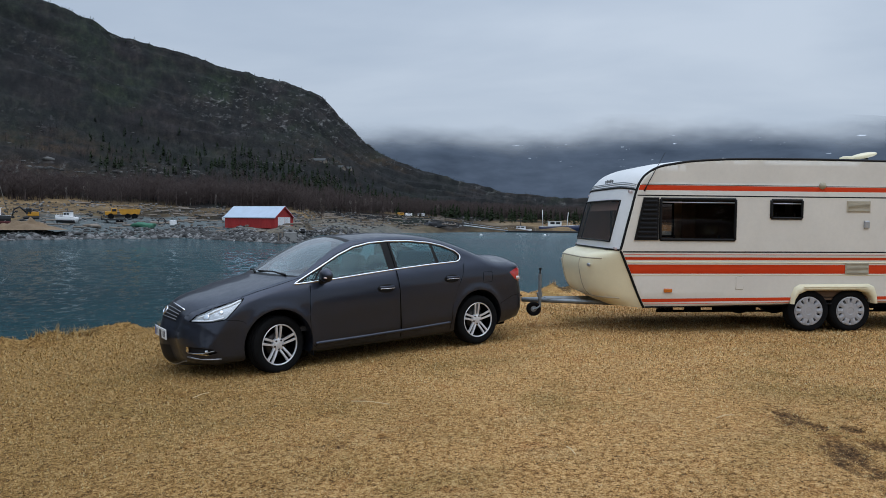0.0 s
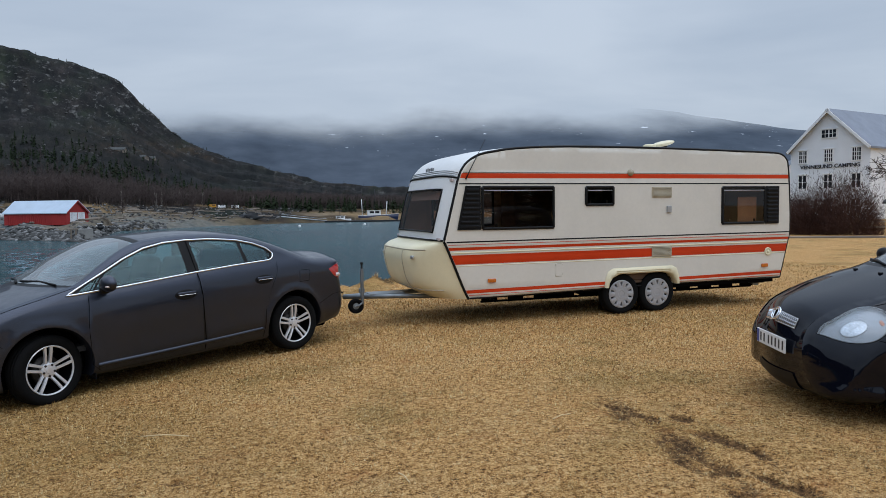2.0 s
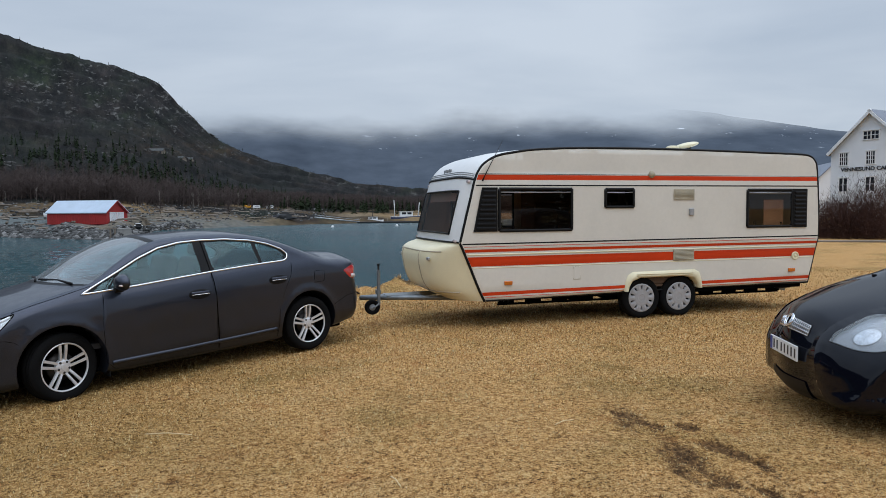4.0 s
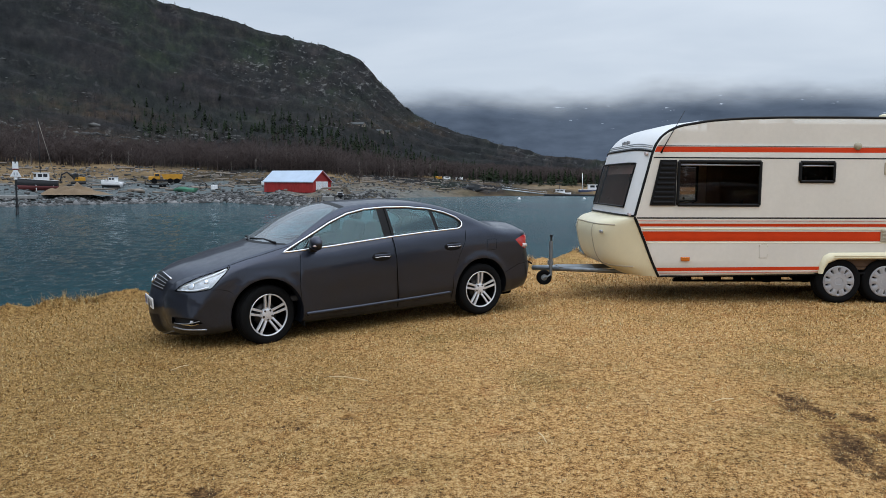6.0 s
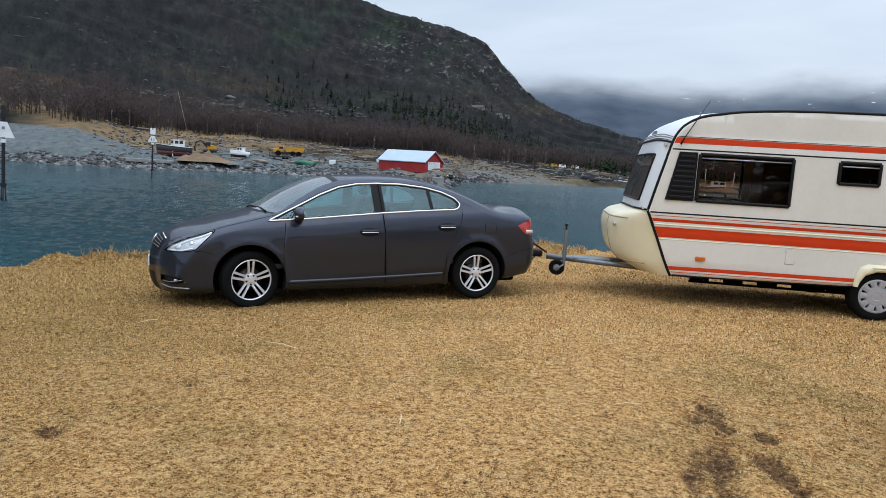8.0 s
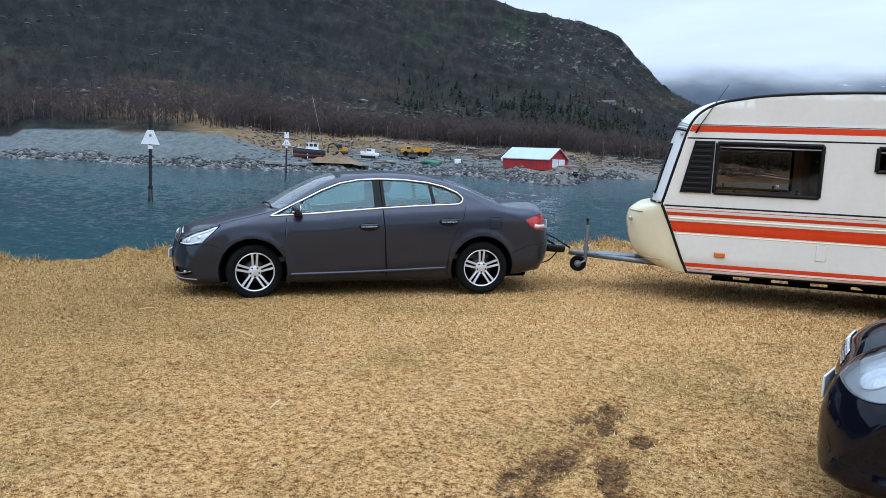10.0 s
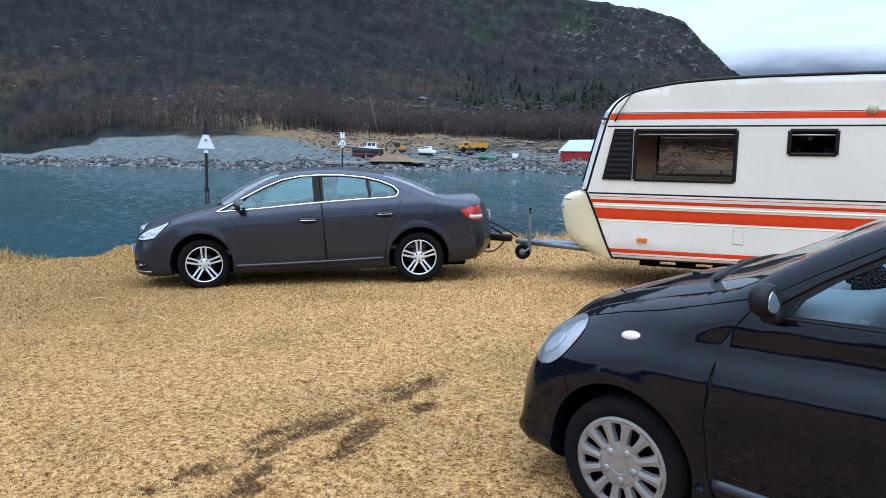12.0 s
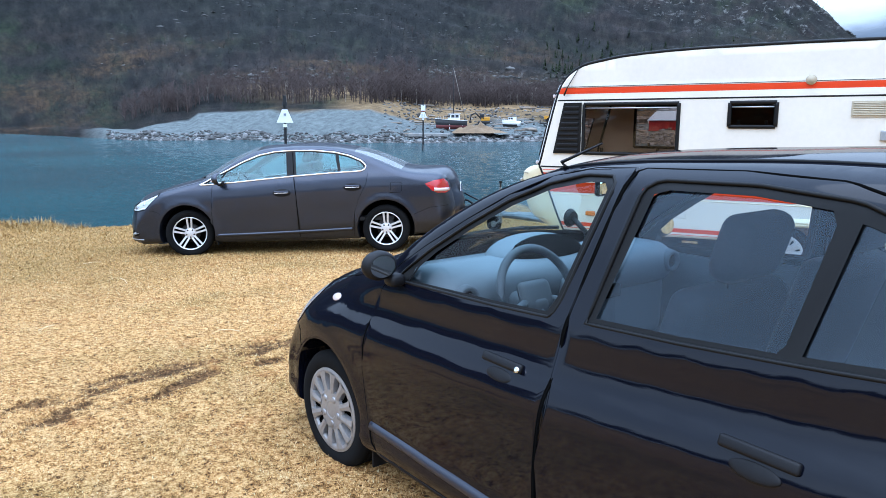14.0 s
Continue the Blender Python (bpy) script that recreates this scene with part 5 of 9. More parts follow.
def hatchback():
    car = thing("hatchback", "black five-door hatchback with silver wheel trims parked on the grass", "car", pose(4.159 + 0.1942 * 0.80, 4.418 + 0.981 * 0.80, -0.027, 0, 0, -11.2))
    outline = [(-0.50, 0.175, 0.12, 0.05), (-0.635, 0.20, 0.24, 0.045), (-0.680, 0.31, 0.32, 0.045), (-0.69, 0.46, 0.37, 0.042), (-0.665, 0.57, 0.41, 0.06), (-0.612, 0.66, 0.42, 0.08), (-0.51, 0.75, 0.36, 0.07),
               (-0.30, 0.85, 0.28, 0.05), (-0.02, 0.935, 0.22, 0.055), (0.20, 0.995, 0.18, 0.05), (0.38, 1.055, 0.10, 0.05), (0.54, 1.155, 0.06, 0.045), (0.73, 1.272, 0.06, 0.045), (0.93, 1.37, 0.06, 0.045), (1.14, 1.44, 0.07, 0.045), (1.38, 1.474, 0.08, 0.035),
               (1.68, 1.492, 0.08, 0.03), (2.0, 1.503, 0.08, 0.03), (2.30, 1.495, 0.08, 0.03), (2.52, 1.465, 0.09, 0.035), (2.66, 1.40, 0.11, 0.05), (2.745, 1.28, 0.13, 0.07), (2.81, 1.12, 0.15, 0.08), (2.85, 0.95, 0.20, 0.09), (2.87, 0.75, 0.26, 0.10), (2.89, 0.56, 0.28, 0.10), (2.87, 0.38, 0.26, 0.09), (2.80, 0.26, 0.12, 0.07)]
    sill = [(2.65, 0.24), (2.1, 0.20), (1.5, 0.185), (0.8, 0.18), (0.35, 0.185), (-0.2, 0.19)]
    belt = [(-0.6, 0.93), (0.2, 0.96), (0.62, 0.985), (1.1, 1.012), (1.55, 1.04), (2.05, 1.09), (2.4, 1.13), (2.9, 1.15)]
    profile = [(-0.85, -0.075), (-0.77, -0.045), (-0.715, 0.0), (-0.66, 0.004), (-0.635, -0.014), (-0.50, -0.004), (-0.36, 0.001), (-0.26, 0.0), (-0.22, -0.010), (-0.18, -0.032), (-0.14, -0.054), (-0.115, -0.060), (-0.07, -0.061), (-0.02, -0.064), (0.0, -0.076), (0.05, -0.095), (0.2, -0.145), (0.45, -0.240)]
    plan = [(-0.55, 0.80), (-0.2, 0.825), (0.3, 0.832), (1.5, 0.832), (2.3, 0.825), (2.9, 0.775)]
    RA = 0.335
    wheels = [(0.0, 0.285, RA), (2.37, 0.285, RA)]
    body = CarBody(outline, sill, belt, profile, plan, wheels, cowl=(76, 0.17, 0.03, 14))
    w1 = [(0.60, 1.002), (1.10, 1.027), (1.340, 1.044), (1.365, 1.087), (1.442, 1.41), (1.420, 1.43), (1.36, 1.427), (1.22, 1.395), (1.06, 1.328), (0.88, 1.228), (0.72, 1.128), (0.635, 1.06)]
    tri = [(0.515, 0.995), (0.592, 1.0), (0.618, 1.055), (0.57, 1.035)]
    w2 = [(1.530, 1.064), (1.80, 1.082), (2.045, 1.105), (2.06, 1.125), (2.10, 1.385), (2.085, 1.415), (1.90, 1.43), (1.655, 1.425), (1.610, 1.41)]
    w3 = [(2.10, 1.112), (2.30, 1.135), (2.36, 1.155), (2.385, 1.20), (2.34, 1.285), (2.24, 1.37), (2.15, 1.395)]
    frame_f = [(0.50, 0.985), (1.10, 1.012), (1.365, 1.030), (1.390, 1.087), (1.470, 1.425), (1.440, 1.448), (1.33, 1.445), (1.20, 1.41), (1.04, 1.343), (0.86, 1.243), (0.68, 1.13), (0.56, 1.04)]
    frame_r = [(1.500, 1.043), (1.80, 1.064), (2.06, 1.088), (2.32, 1.115), (2.39, 1.14), (2.42, 1.20), (2.37, 1.30), (2.26, 1.395), (2.14, 1.438), (1.90, 1.455), (1.615, 1.448), (1.570, 1.42)]
    front_door = [(0.385, 0.36), (0.355, 0.60), (0.37, 0.80), (0.42, 0.93), (0.49, 1.035), (0.64, 1.135), (0.84, 1.255), (1.03, 1.36), (1.19, 1.43), (1.34, 1.464), (1.510, 1.472), (1.485, 1.35), (1.430, 1.05), (1.412, 0.86), (1.38, 0.60), (1.365, 0.26), (0.44, 0.25)]
    rear_door = [(1.372, 0.26), (1.387, 0.60), (1.419, 0.86), (1.437, 1.05), (1.492, 1.35), (1.517, 1.472), (1.85, 1.483), (2.10, 1.475), (2.26, 1.435), (2.39, 1.31), (2.445, 1.18), (2.40, 0.98), (2.24, 0.78), (2.08, 0.63), (2.0, 0.45), (1.99, 0.26)]
    arch_f, arch_r = arc(0, 0.285, RA, 0, 350, 44), arc(2.37, 0.285, RA, 0, 350, 44)
    lamp = [(-0.625, 0.615), (-0.575, 0.682), (-0.475, 0.752), (-0.38, 0.800), (-0.31, 0.812), (-0.268, 0.79), (-0.27, 0.735), (-0.32, 0.660), (-0.40, 0.605), (-0.52, 0.588)]
    lamp = [tuple(p) for p in spline(lamp + lamp[:1], 4)[:-1]]
    tail = [(2.62, 0.98), (2.70, 1.22), (2.76, 1.20), (2.83, 0.98), (2.84, 0.80), (2.70, 0.82)]
    body.skin([("arch_f", arch_f), ("arch_r", arch_r), ("w1", w1), ("tri", tri), ("w2", w2), ("w3", w3), ("frame_f", frame_f), ("frame_r", frame_r), ("lamp", lamp), ("tail", tail), ("front_door", front_door), ("rear_door", rear_door)], 0.028)
    for side in (-1, 1):
        body.piece("side_panel", None, side, HATCH_PAINT, car)
        fd = body.piece("front_door", "front_door", side, HATCH_PAINT, car, -0.001)
        rd = body.piece("rear_door", "rear_door", side, HATCH_PAINT, car, -0.001)
        body.piece("window_seal", "frame_f", side, SEAL, fd, 0.004)
        body.piece("window_seal", "frame_r", side, SEAL, rd, 0.004)
        body.line("window_rubber", frame_f, side, SEAL, fd, 0.006, -0.002, True)
        body.line("window_rubber", frame_r, side, SEAL, rd, 0.006, -0.002, True)
        for n, own in (("w1", fd), ("w2", rd), ("w3", rd)):
            body.piece("window_pane", n, side, FRONT_PANE if n == "w1" else REAR_PANE, own, 0.012)
        body.piece("mirror_triangle", "tri", side, SEAL, fd, 0.002)
        # door cards seen from inside
        for reg, own in (("front_door", fd), ("rear_door", rd)):
            k = body.names.index(reg)
            low = body.V3[body.F][:, :, 2].mean(1) < soft_interp(body.V3[body.F][:, :, 0].mean(1), body.belt[:, 0], body.belt[:, 1], 0.05) - 0.01
            body.faces("door_card", (body.tag == k) & low, side, HATCH_TRIM, own, 0.055, "grey-blue inner door card")
        h = body.piece("headlight", "lamp", side, LAMP_FROST, car, 0.022, "large clouded headlight")
        body.piece("lamp_cover", "lamp", side, LAMP_CLOUD, h, -0.003)
        for lx, lz, sx, sz, mt in ((-0.47, 0.685, 0.085, 0.058, LAMP_BOWL),):
            bm = bmesh.new()
            bmesh.ops.create_uvsphere(bm, u_segments=20, v_segments=10, radius=1, matrix=Matrix.Diagonal((sx, sz, 0.005, 1)))
            part("lamp_bowl", bm, mt, h, smooth=True).matrix_basis = body.at(lx, lz, side, -0.022)
        body.line("lamp_rim", lamp, side, DARK, h, 0.006, -0.003, True)
        bm = bmesh.new()
        bmesh.ops.create_uvsphere(bm, u_segments=16, v_segments=8, radius=1, matrix=Matrix.Diagonal((0.013, 0.026, 0.004, 1)))
        part("turn_signal", bm, AMBER, h, "amber turn signal bulb", smooth=True).matrix_basis = body.at(-0.315, 0.735, side, -0.022)
        body.piece("tail_light", "tail", side, RED_LENS, car, -0.003)
        bm = bmesh.new()
        bmesh.ops.create_uvsphere(bm, u_segments=24, v_segments=12, radius=1, matrix=Matrix.Diagonal((0.048, 0.021, 0.010, 1)))
        ind = part("side_indicator", bm, PALE_LENS, car, "oval pale side indicator", smooth=True)
        ind.matrix_basis = body.at(-0.005, 0.812, side, 0.0)
        body.line("door_gap", front_door, side, DARK, fd, 0.0032, -0.0016, True)
        body.line("door_gap", rear_door, side, DARK, rd, 0.0038, -0.0015, True)
        body.line("hood_gap", [(-0.30, 0.818), (-0.1, 0.877), (0.1, 0.925), (0.3, 0.985), (0.44, 1.03)], side, DARK, car, 0.003, -0.001)
        body.line("bumper_gap", [(-0.36, 0.615), (-0.28, 0.60), (-0.25, 0.53)], side, DARK, car, 0.003, -0.001)
        body.line("rub_strip", [(0.405, 0.352), (0.9, 0.358), (1.36, 0.366)], side, RUB_STRIP, fd, 0.024, -0.010, n=10)
        body.line("rub_strip", [(1.385, 0.366), (1.7, 0.37), (1.99, 0.376)], side, RUB_STRIP, rd, 0.024, -0.010, n=10)
        body.line("sill_edge", [(0.44, 0.235), (1.2, 0.238), (1.98, 0.245)], side, HATCH_PAINT, car, 0.012, -0.004)
        for hx, hz, own in ((1.20, 0.835, fd), (2.06, 0.875, rd)):
            m = body.at(hx, hz, side)
            # flat black oval for the shaded hollow below the handle, not cut in
            bm = bmesh.new()
            bmesh.ops.create_uvsphere(bm, u_segments=24, v_segments=10, radius=1, matrix=pose(0, -0.022, -0.001) @ Matrix.Diagonal((0.062, 0.022, 0.005, 1)))
            cup = part("handle_recess_shade", bm, BLACK, own, smooth=True)
            cup.matrix_basis = m
            hd = part("door_handle", box_bm((0.19, 0.030, 0.018), (0, 0.018, 0.005), 0.008, 3), BLACK, own, smooth=True)
            hd.matrix_basis = m
            if own is fd:
                v, f = lathe([(0.010, 0.0), (0.010, 0.007), (0.004, 0.008), (0, 0.006)], 16)
                k = mesh_np("door_lock", v, f, CHROME, own)
                k.matrix_basis = m @ pose(0.085, 0.012, 0.014, 90, 0, 0)
        for cx, cz, r in wheels:
            arch_parts(body, cx, cz, r, car, side, HATCH_PAINT)
        trim_wheel(car, (0.0, side * 0.725, 0.278), 0.278, 0.195, 0.17, side, 12, steer=4, spin=8, fan=0.66, mat=GREY_TRIM)
        trim_wheel(car, (2.37, side * 0.72, 0.278), 0.278, 0.195, 0.17, side, 12, fan=0.66, mat=GREY_TRIM)
        part("mud_flap", box_bm((0.012, 0.16, 0.16), (0.37, side * 0.72, 0.22), 0.004), BLACK, car)
        mm = new("door_mirror")
        mm.parent = car
        mm.matrix_basis = pose(0.555, side * 0.79, 1.02)
        part("mirror_foot", box_bm((0.07, 0.07, 0.05), (0.0, side * 0.0, -0.02), 0.02, 3), BLACK, mm, smooth=True)
        bm = bmesh.new()
        bmesh.ops.create_icosphere(bm, subdivisions=3, radius=1.0, matrix=pose(0.0, side * 0.07, 0.045) @ Matrix.Diagonal((0.052, 0.072, 0.058, 1)))
        for vv in bm.verts:
            if vv.co.x > 0.03:
                vv.co.x = 0.03
        part("mirror_shell", bm, BLACK, mm, smooth=True)
        part("mirror_glass", cyl_bm(1.0, 1.0, n=24), MIRROR, mm).matrix_basis = pose(0.030, side * 0.07, 0.045, 0, 90, 0) @ Matrix.Diagonal((0.042, 0.054, 0.003, 1))
    body.strip("front_bumper", 0, 40, HATCH_PAINT, car)
    body.strip("bonnet", 40, 74, HATCH_PAINT, car)
    body.strip("cowl", 74, 77, BLACK, car)
    body.strip("windscreen", 76.5, 109, CLEAR, car)
    body.strip("screen_band", 108.5, 111, SEAL, car, lift=0.002)
    body.strip("roof", 110.5, 160, HATCH_PAINT, car)
    body.strip("tailgate_window", 160, 178, SCREEN, car)
    body.strip("tailgate", 178, 200, HATCH_PAINT, car)
    body.strip("rear_bumper", 200, 216, HATCH_PAINT, car)
    for side in (-1, 1):
        P = body.strip_at(np.linspace(112, 158, 24), np.full(24, 0.93 * side))
        tube_part("roof_gutter", P + (0, 0, 0.001), 0.005, SEAL, car)
    # front face
    for v0, v1 in ((-0.68, -0.06), (0.06, 0.68)):
        g = body.strip("grille", 34, 40, BLACK, car, v0, v1, 0.003, "black grille half with chrome mesh")
        for i in np.linspace(34.5, 39.5, 4):
            tube_part("grille_bar", body.strip_at(np.full(9, i), np.linspace(v0 + 0.01, v1 - 0.01, 9)) + (-0.003, 0, 0.001), 0.0035, CHROME, g)
        for v in np.linspace(v0 + 0.02, v1 - 0.02, 12):
            tube_part("grille_stay", body.strip_at(np.linspace(34.4, 39.6, 5), np.full(5, v)) + (-0.003, 0, 0.001), 0.003, CHROME, g)
    e = body.strip_at(np.array([38.0]), np.array([0.0]))[0]
    b1 = tube_part("badge", [(e[0] - 0.004 + 0.023 * math.sin(a), 0.06 * math.cos(a), e[2] + 0.042 * math.sin(a)) for a in np.linspace(0, 2 * math.pi, 25)[:-1]], 0.007, CHROME, car, "oval chrome badge", closed=True)
    tube_part("badge_inner", [(e[0] - 0.005 + 0.019 * math.sin(a), 0.028 * math.cos(a), e[2] + 0.034 * math.sin(a)) for a in np.linspace(0, 2 * math.pi, 21)[:-1]], 0.005, CHROME, b1, closed=True)
    body.strip("lower_intake", 5, 15, BLACK, car, -0.62, 0.62, 0.008)
    e = body.strip_at(np.array([25.0]), np.array([0.0]))[0]
    plate_part(car, Matrix.Translation((e[0] + 0.004, 0, 0.475)) @ Matrix(((0, 0, -1, 0), (-1, 0, 0, 0), (0, 1, 0, 0), (0, 0, 0, 1))))
    for y0, y1 in ((-0.55, 0.05), (0.0, 0.5)):
        a = body.strip_at(np.array([75.2]), np.array([y0 / 0.7]))[0] + (0.0, 0, 0.008)
        b = body.strip_at(np.array([77.4]), np.array([y1 / 0.7]))[0] + (0.0, 0, 0.012)
        tube_part("wiper", [a, (a + b) / 2 + (0, 0, 0.012), b], 0.010, BLACK, car)
    for y in (-0.22, 0.22):
        nz = part("washer_jet", box_bm((0.03, 0.022, 0.014), tuple(body.strip_at(np.array([68.0]), np.array([y / 0.7]))[0] + (0, 0, 0.004)), 0.004), BLACK, car)
    a = body.strip_at(np.array([113.3]), np.array([-0.97]))[0]
    tube_part("roof_aerial", [a, a + (-0.02, 0, 0.02), a + (0.15, 0.0, 0.085)], 0.006, BLACK, car, "short black roof aerial", taper=[0.011, 0.006, 0.003])
    # cabin
    part("underbody", box_bm((3.1, 1.15, 0.18), (1.15, 0, 0.25), 0.03), DARK, car)
    part("cabin_floor", box_bm((2.0, 1.45, 0.05), (1.45, 0, 0.40)), HATCH_SEAT, car)
    part("engine_bay_fill", box_bm((0.6, 1.2, 0.4), (-0.05, 0, 0.55)), DARK, car)
    dash = part("dashboard", box_bm((0.36, 1.38, 0.20), (0.61, 0, 0.93), 0.09, 5), HATCH_DASH, car, "pale grey dashboard with a central display hood", smooth=True)
    part("dash_lower", box_bm((0.26, 1.38, 0.36), (0.60, 0, 0.74), 0.07, 4), HATCH_DASH, dash, smooth=True)
    part("dash_shelf", box_bm((0.40, 1.15, 0.03), (0.36, 0, 0.945), 0.01), HATCH_DASH, dash)
    # the dark display hood in the middle
    bm = bmesh.new()
    bmesh.ops.create_uvsphere(bm, u_segments=28, v_segments=14, radius=1, matrix=pose(0.55, -0.04, 1.00) @ Matrix.Diagonal((0.20, 0.25, 0.11, 1)))
    for vv in bm.verts:
        if vv.co.x > 0.63:
            vv.co.x = 0.63
    part("display_hood", bm, HATCH_DASH, dash, smooth=True)
    bm = bmesh.new()
    bmesh.ops.create_uvsphere(bm, u_segments=28, v_segments=14, radius=1, matrix=pose(0.61, -0.04, 1.025) @ Matrix.Diagonal((0.10, 0.215, 0.086, 1)))
    part("display_recess", bm, DARK, dash, smooth=True)
    part("centre_console", box_bm((0.24, 0.26, 0.34), (0.78, 0, 0.80), 0.05, 3), HATCH_TRIM, dash, smooth=True)
    for y in (-0.62, 0.62):
        v, f = lathe([(0.055, 0.0), (0.05, 0.03), (0.036, 0.03), (0.034, 0.012), (0.0, 0.012)], 22)
        vt = mesh_np("air_vent", v, f, HATCH_TRIM, dash)
        vt.matrix_basis = pose(0.775, y, 0.945, 0, 0, -90)
        v, f = lathe([(0.034, 0.014), (0.0, 0.02)], 18)
        vd = mesh_np("vent_slats", v, f, DARK, vt)
    for y in (-0.14, 0.14):
        part("centre_vent", box_bm((0.02, 0.09, 0.06), (0.905, y * 0.5, 0.90), 0.01), DARK, dash)
    sw = new("steering_wheel")
    sw.parent = car
    sw.matrix_basis = pose(0.905, -0.36, 0.95, 0, -24, 0)
    tube_part("wheel_ring", [(0, 0.182 * math.cos(a), 0.182 * math.sin(a)) for a in np.linspace(0, 2 * math.pi, 33)[:-1]], 0.017, HATCH_TRIM, sw, n=10, closed=True)
    part("wheel_boss", box_bm((0.05, 0.16, 0.12), (-0.02, 0, 0), 0.03, 4), HATCH_TRIM, sw, smooth=True)
    for a in (200, 340, 270):
        c, s_ = math.cos(radians(a)), math.sin(radians(a))
        tube_part("wheel_spoke", [(-0.015, 0.05 * c, 0.05 * s_), (-0.004, 0.175 * c, 0.175 * s_)], 0.016, HATCH_TRIM, sw)
    part("steering_column", box_bm((0.30, 0.10, 0.10), (0.78, -0.36, 0.89), 0.03, 3), HATCH_TRIM, car, smooth=True)
    for y in (-0.355, 0.355):
        seat(car, 1.28, y, 0.45, HATCH_SEAT, 17, 0.48, "front_seat", 0.95)
    seat(car, 2.02, 0, 0.50, HATCH_SEAT, 20, 1.22, "rear_bench", 0.9, head=False)
    for y in (-0.38, 0.38):
        part("rear_headrest", box_bm((0.09, 0.26, 0.16), (2.52, y, 1.20), 0.04, 3), HATCH_SEAT, car, smooth=True)
    part("interior_mirror", box_bm((0.03, 0.24, 0.065), (0.96, 0.0, 1.345), 0.014, 3), BLACK, car, smooth=True)
    part("mirror_face", box_bm((0.004, 0.225, 0.052), (0.977, 0.0, 1.345), 0.006, 2), MIRROR, car)
    tube_part("mirror_stalk", [(0.95, 0, 1.35), (0.90, 0, 1.40)], 0.008, BLACK, car)
    tube_part("air_freshener", [(0.97, 0.0, 1.31), (0.97, 0.005, 1.22)], 0.002, BLACK, car)
    part("freshener_tag", box_bm((0.006, 0.035, 0.07), (0.97, 0.005, 1.185), 0.002), BLACK, car)
    part("headliner", box_bm((1.15, 0.95, 0.02), (1.88, 0, 1.435), 0.005), HATCH_TRIM, car)
    # phone in its suction holder on the dashboard
    holder = thing("phone_holder", "black suction phone holder with a phone on the dashboard", "phone holder", car.matrix_world @ pose(0.76, 0.12, 1.045, 0, 0, 0))
    part("suction_cup", cyl_bm(0.042, 0.02, (-0.13, -0.02, 0.13), "X", 20, 0.03), BLACK, holder)
    tube_part("holder_arm", [(-0.12, -0.02, 0.13), (-0.07, -0.015, 0.09), (-0.03, 0.0, 0.05)], 0.012, BLACK, holder)
    ph = part("phone", box_bm((0.012, 0.15, 0.08), (0, 0.0, 0.035), 0.006, 2), BLACK, holder)
    part("phone_screen", box_bm((0.002, 0.13, 0.066), (0.008, 0, 0.035)), plain("dim_phone_screen", (0.02, 0.06, 0.15), 0.1), ph)
    part("holder_clamp", box_bm((0.03, 0.05, 0.10), (-0.015, 0, 0.04), 0.008), BLACK, holder)
    return car


hatchback()

# ---- the caravan ----
CARAVAN_SIDE = plain("off_white_caravan_sheet", (0.665, 0.622, 0.540), 0.38, amount=0.07, scale=1.2, fine=25, bump=0.03)
CARAVAN_WHITE = plain("white_caravan_front", (0.70, 0.695, 0.67), 0.32, amount=0.08, scale=2)
CREAM = plain("cream_fibreglass", (0.74, 0.66, 0.44), 0.35, amount=0.08, scale=2.5)
ORANGE = plain("orange_red_stripe", (0.58, 0.046, 0.008), 0.55, spec=0.15, amount=0.10, scale=2)
BROWN_IN = plain("brown_caravan_interior", (0.12, 0.07, 0.04), 0.7, amount=0.25, scale=2)
TAN_IN = plain("tan_caravan_blind", (0.42, 0.27, 0.16), 0.8, amount=0.15, scale=3)
ACRYLIC = glass("smoked_acrylic_window", (0.60, 0.51, 0.45), 0.9)
ACRYLIC_FRONT = glass("front_acrylic_window", (0.54, 0.42, 0.38), 0.9, haze_film=0.03)
ALU = plain("dull_aluminium", (0.42, 0.43, 0.44), 0.4, 0.8, amount=0.15)
BEIGE = plain("beige_vent_plastic", (0.40, 0.35, 0.25), 0.6, amount=0.15)
DARK_RAIL = plain("dirty_chassis_steel", (0.035, 0.03, 0.027), 0.8, 0.2, amount=0.3)
GALV = plain("galvanised_steel", (0.22, 0.24, 0.25), 0.5, 0.7, amount=0.25, scale=8)


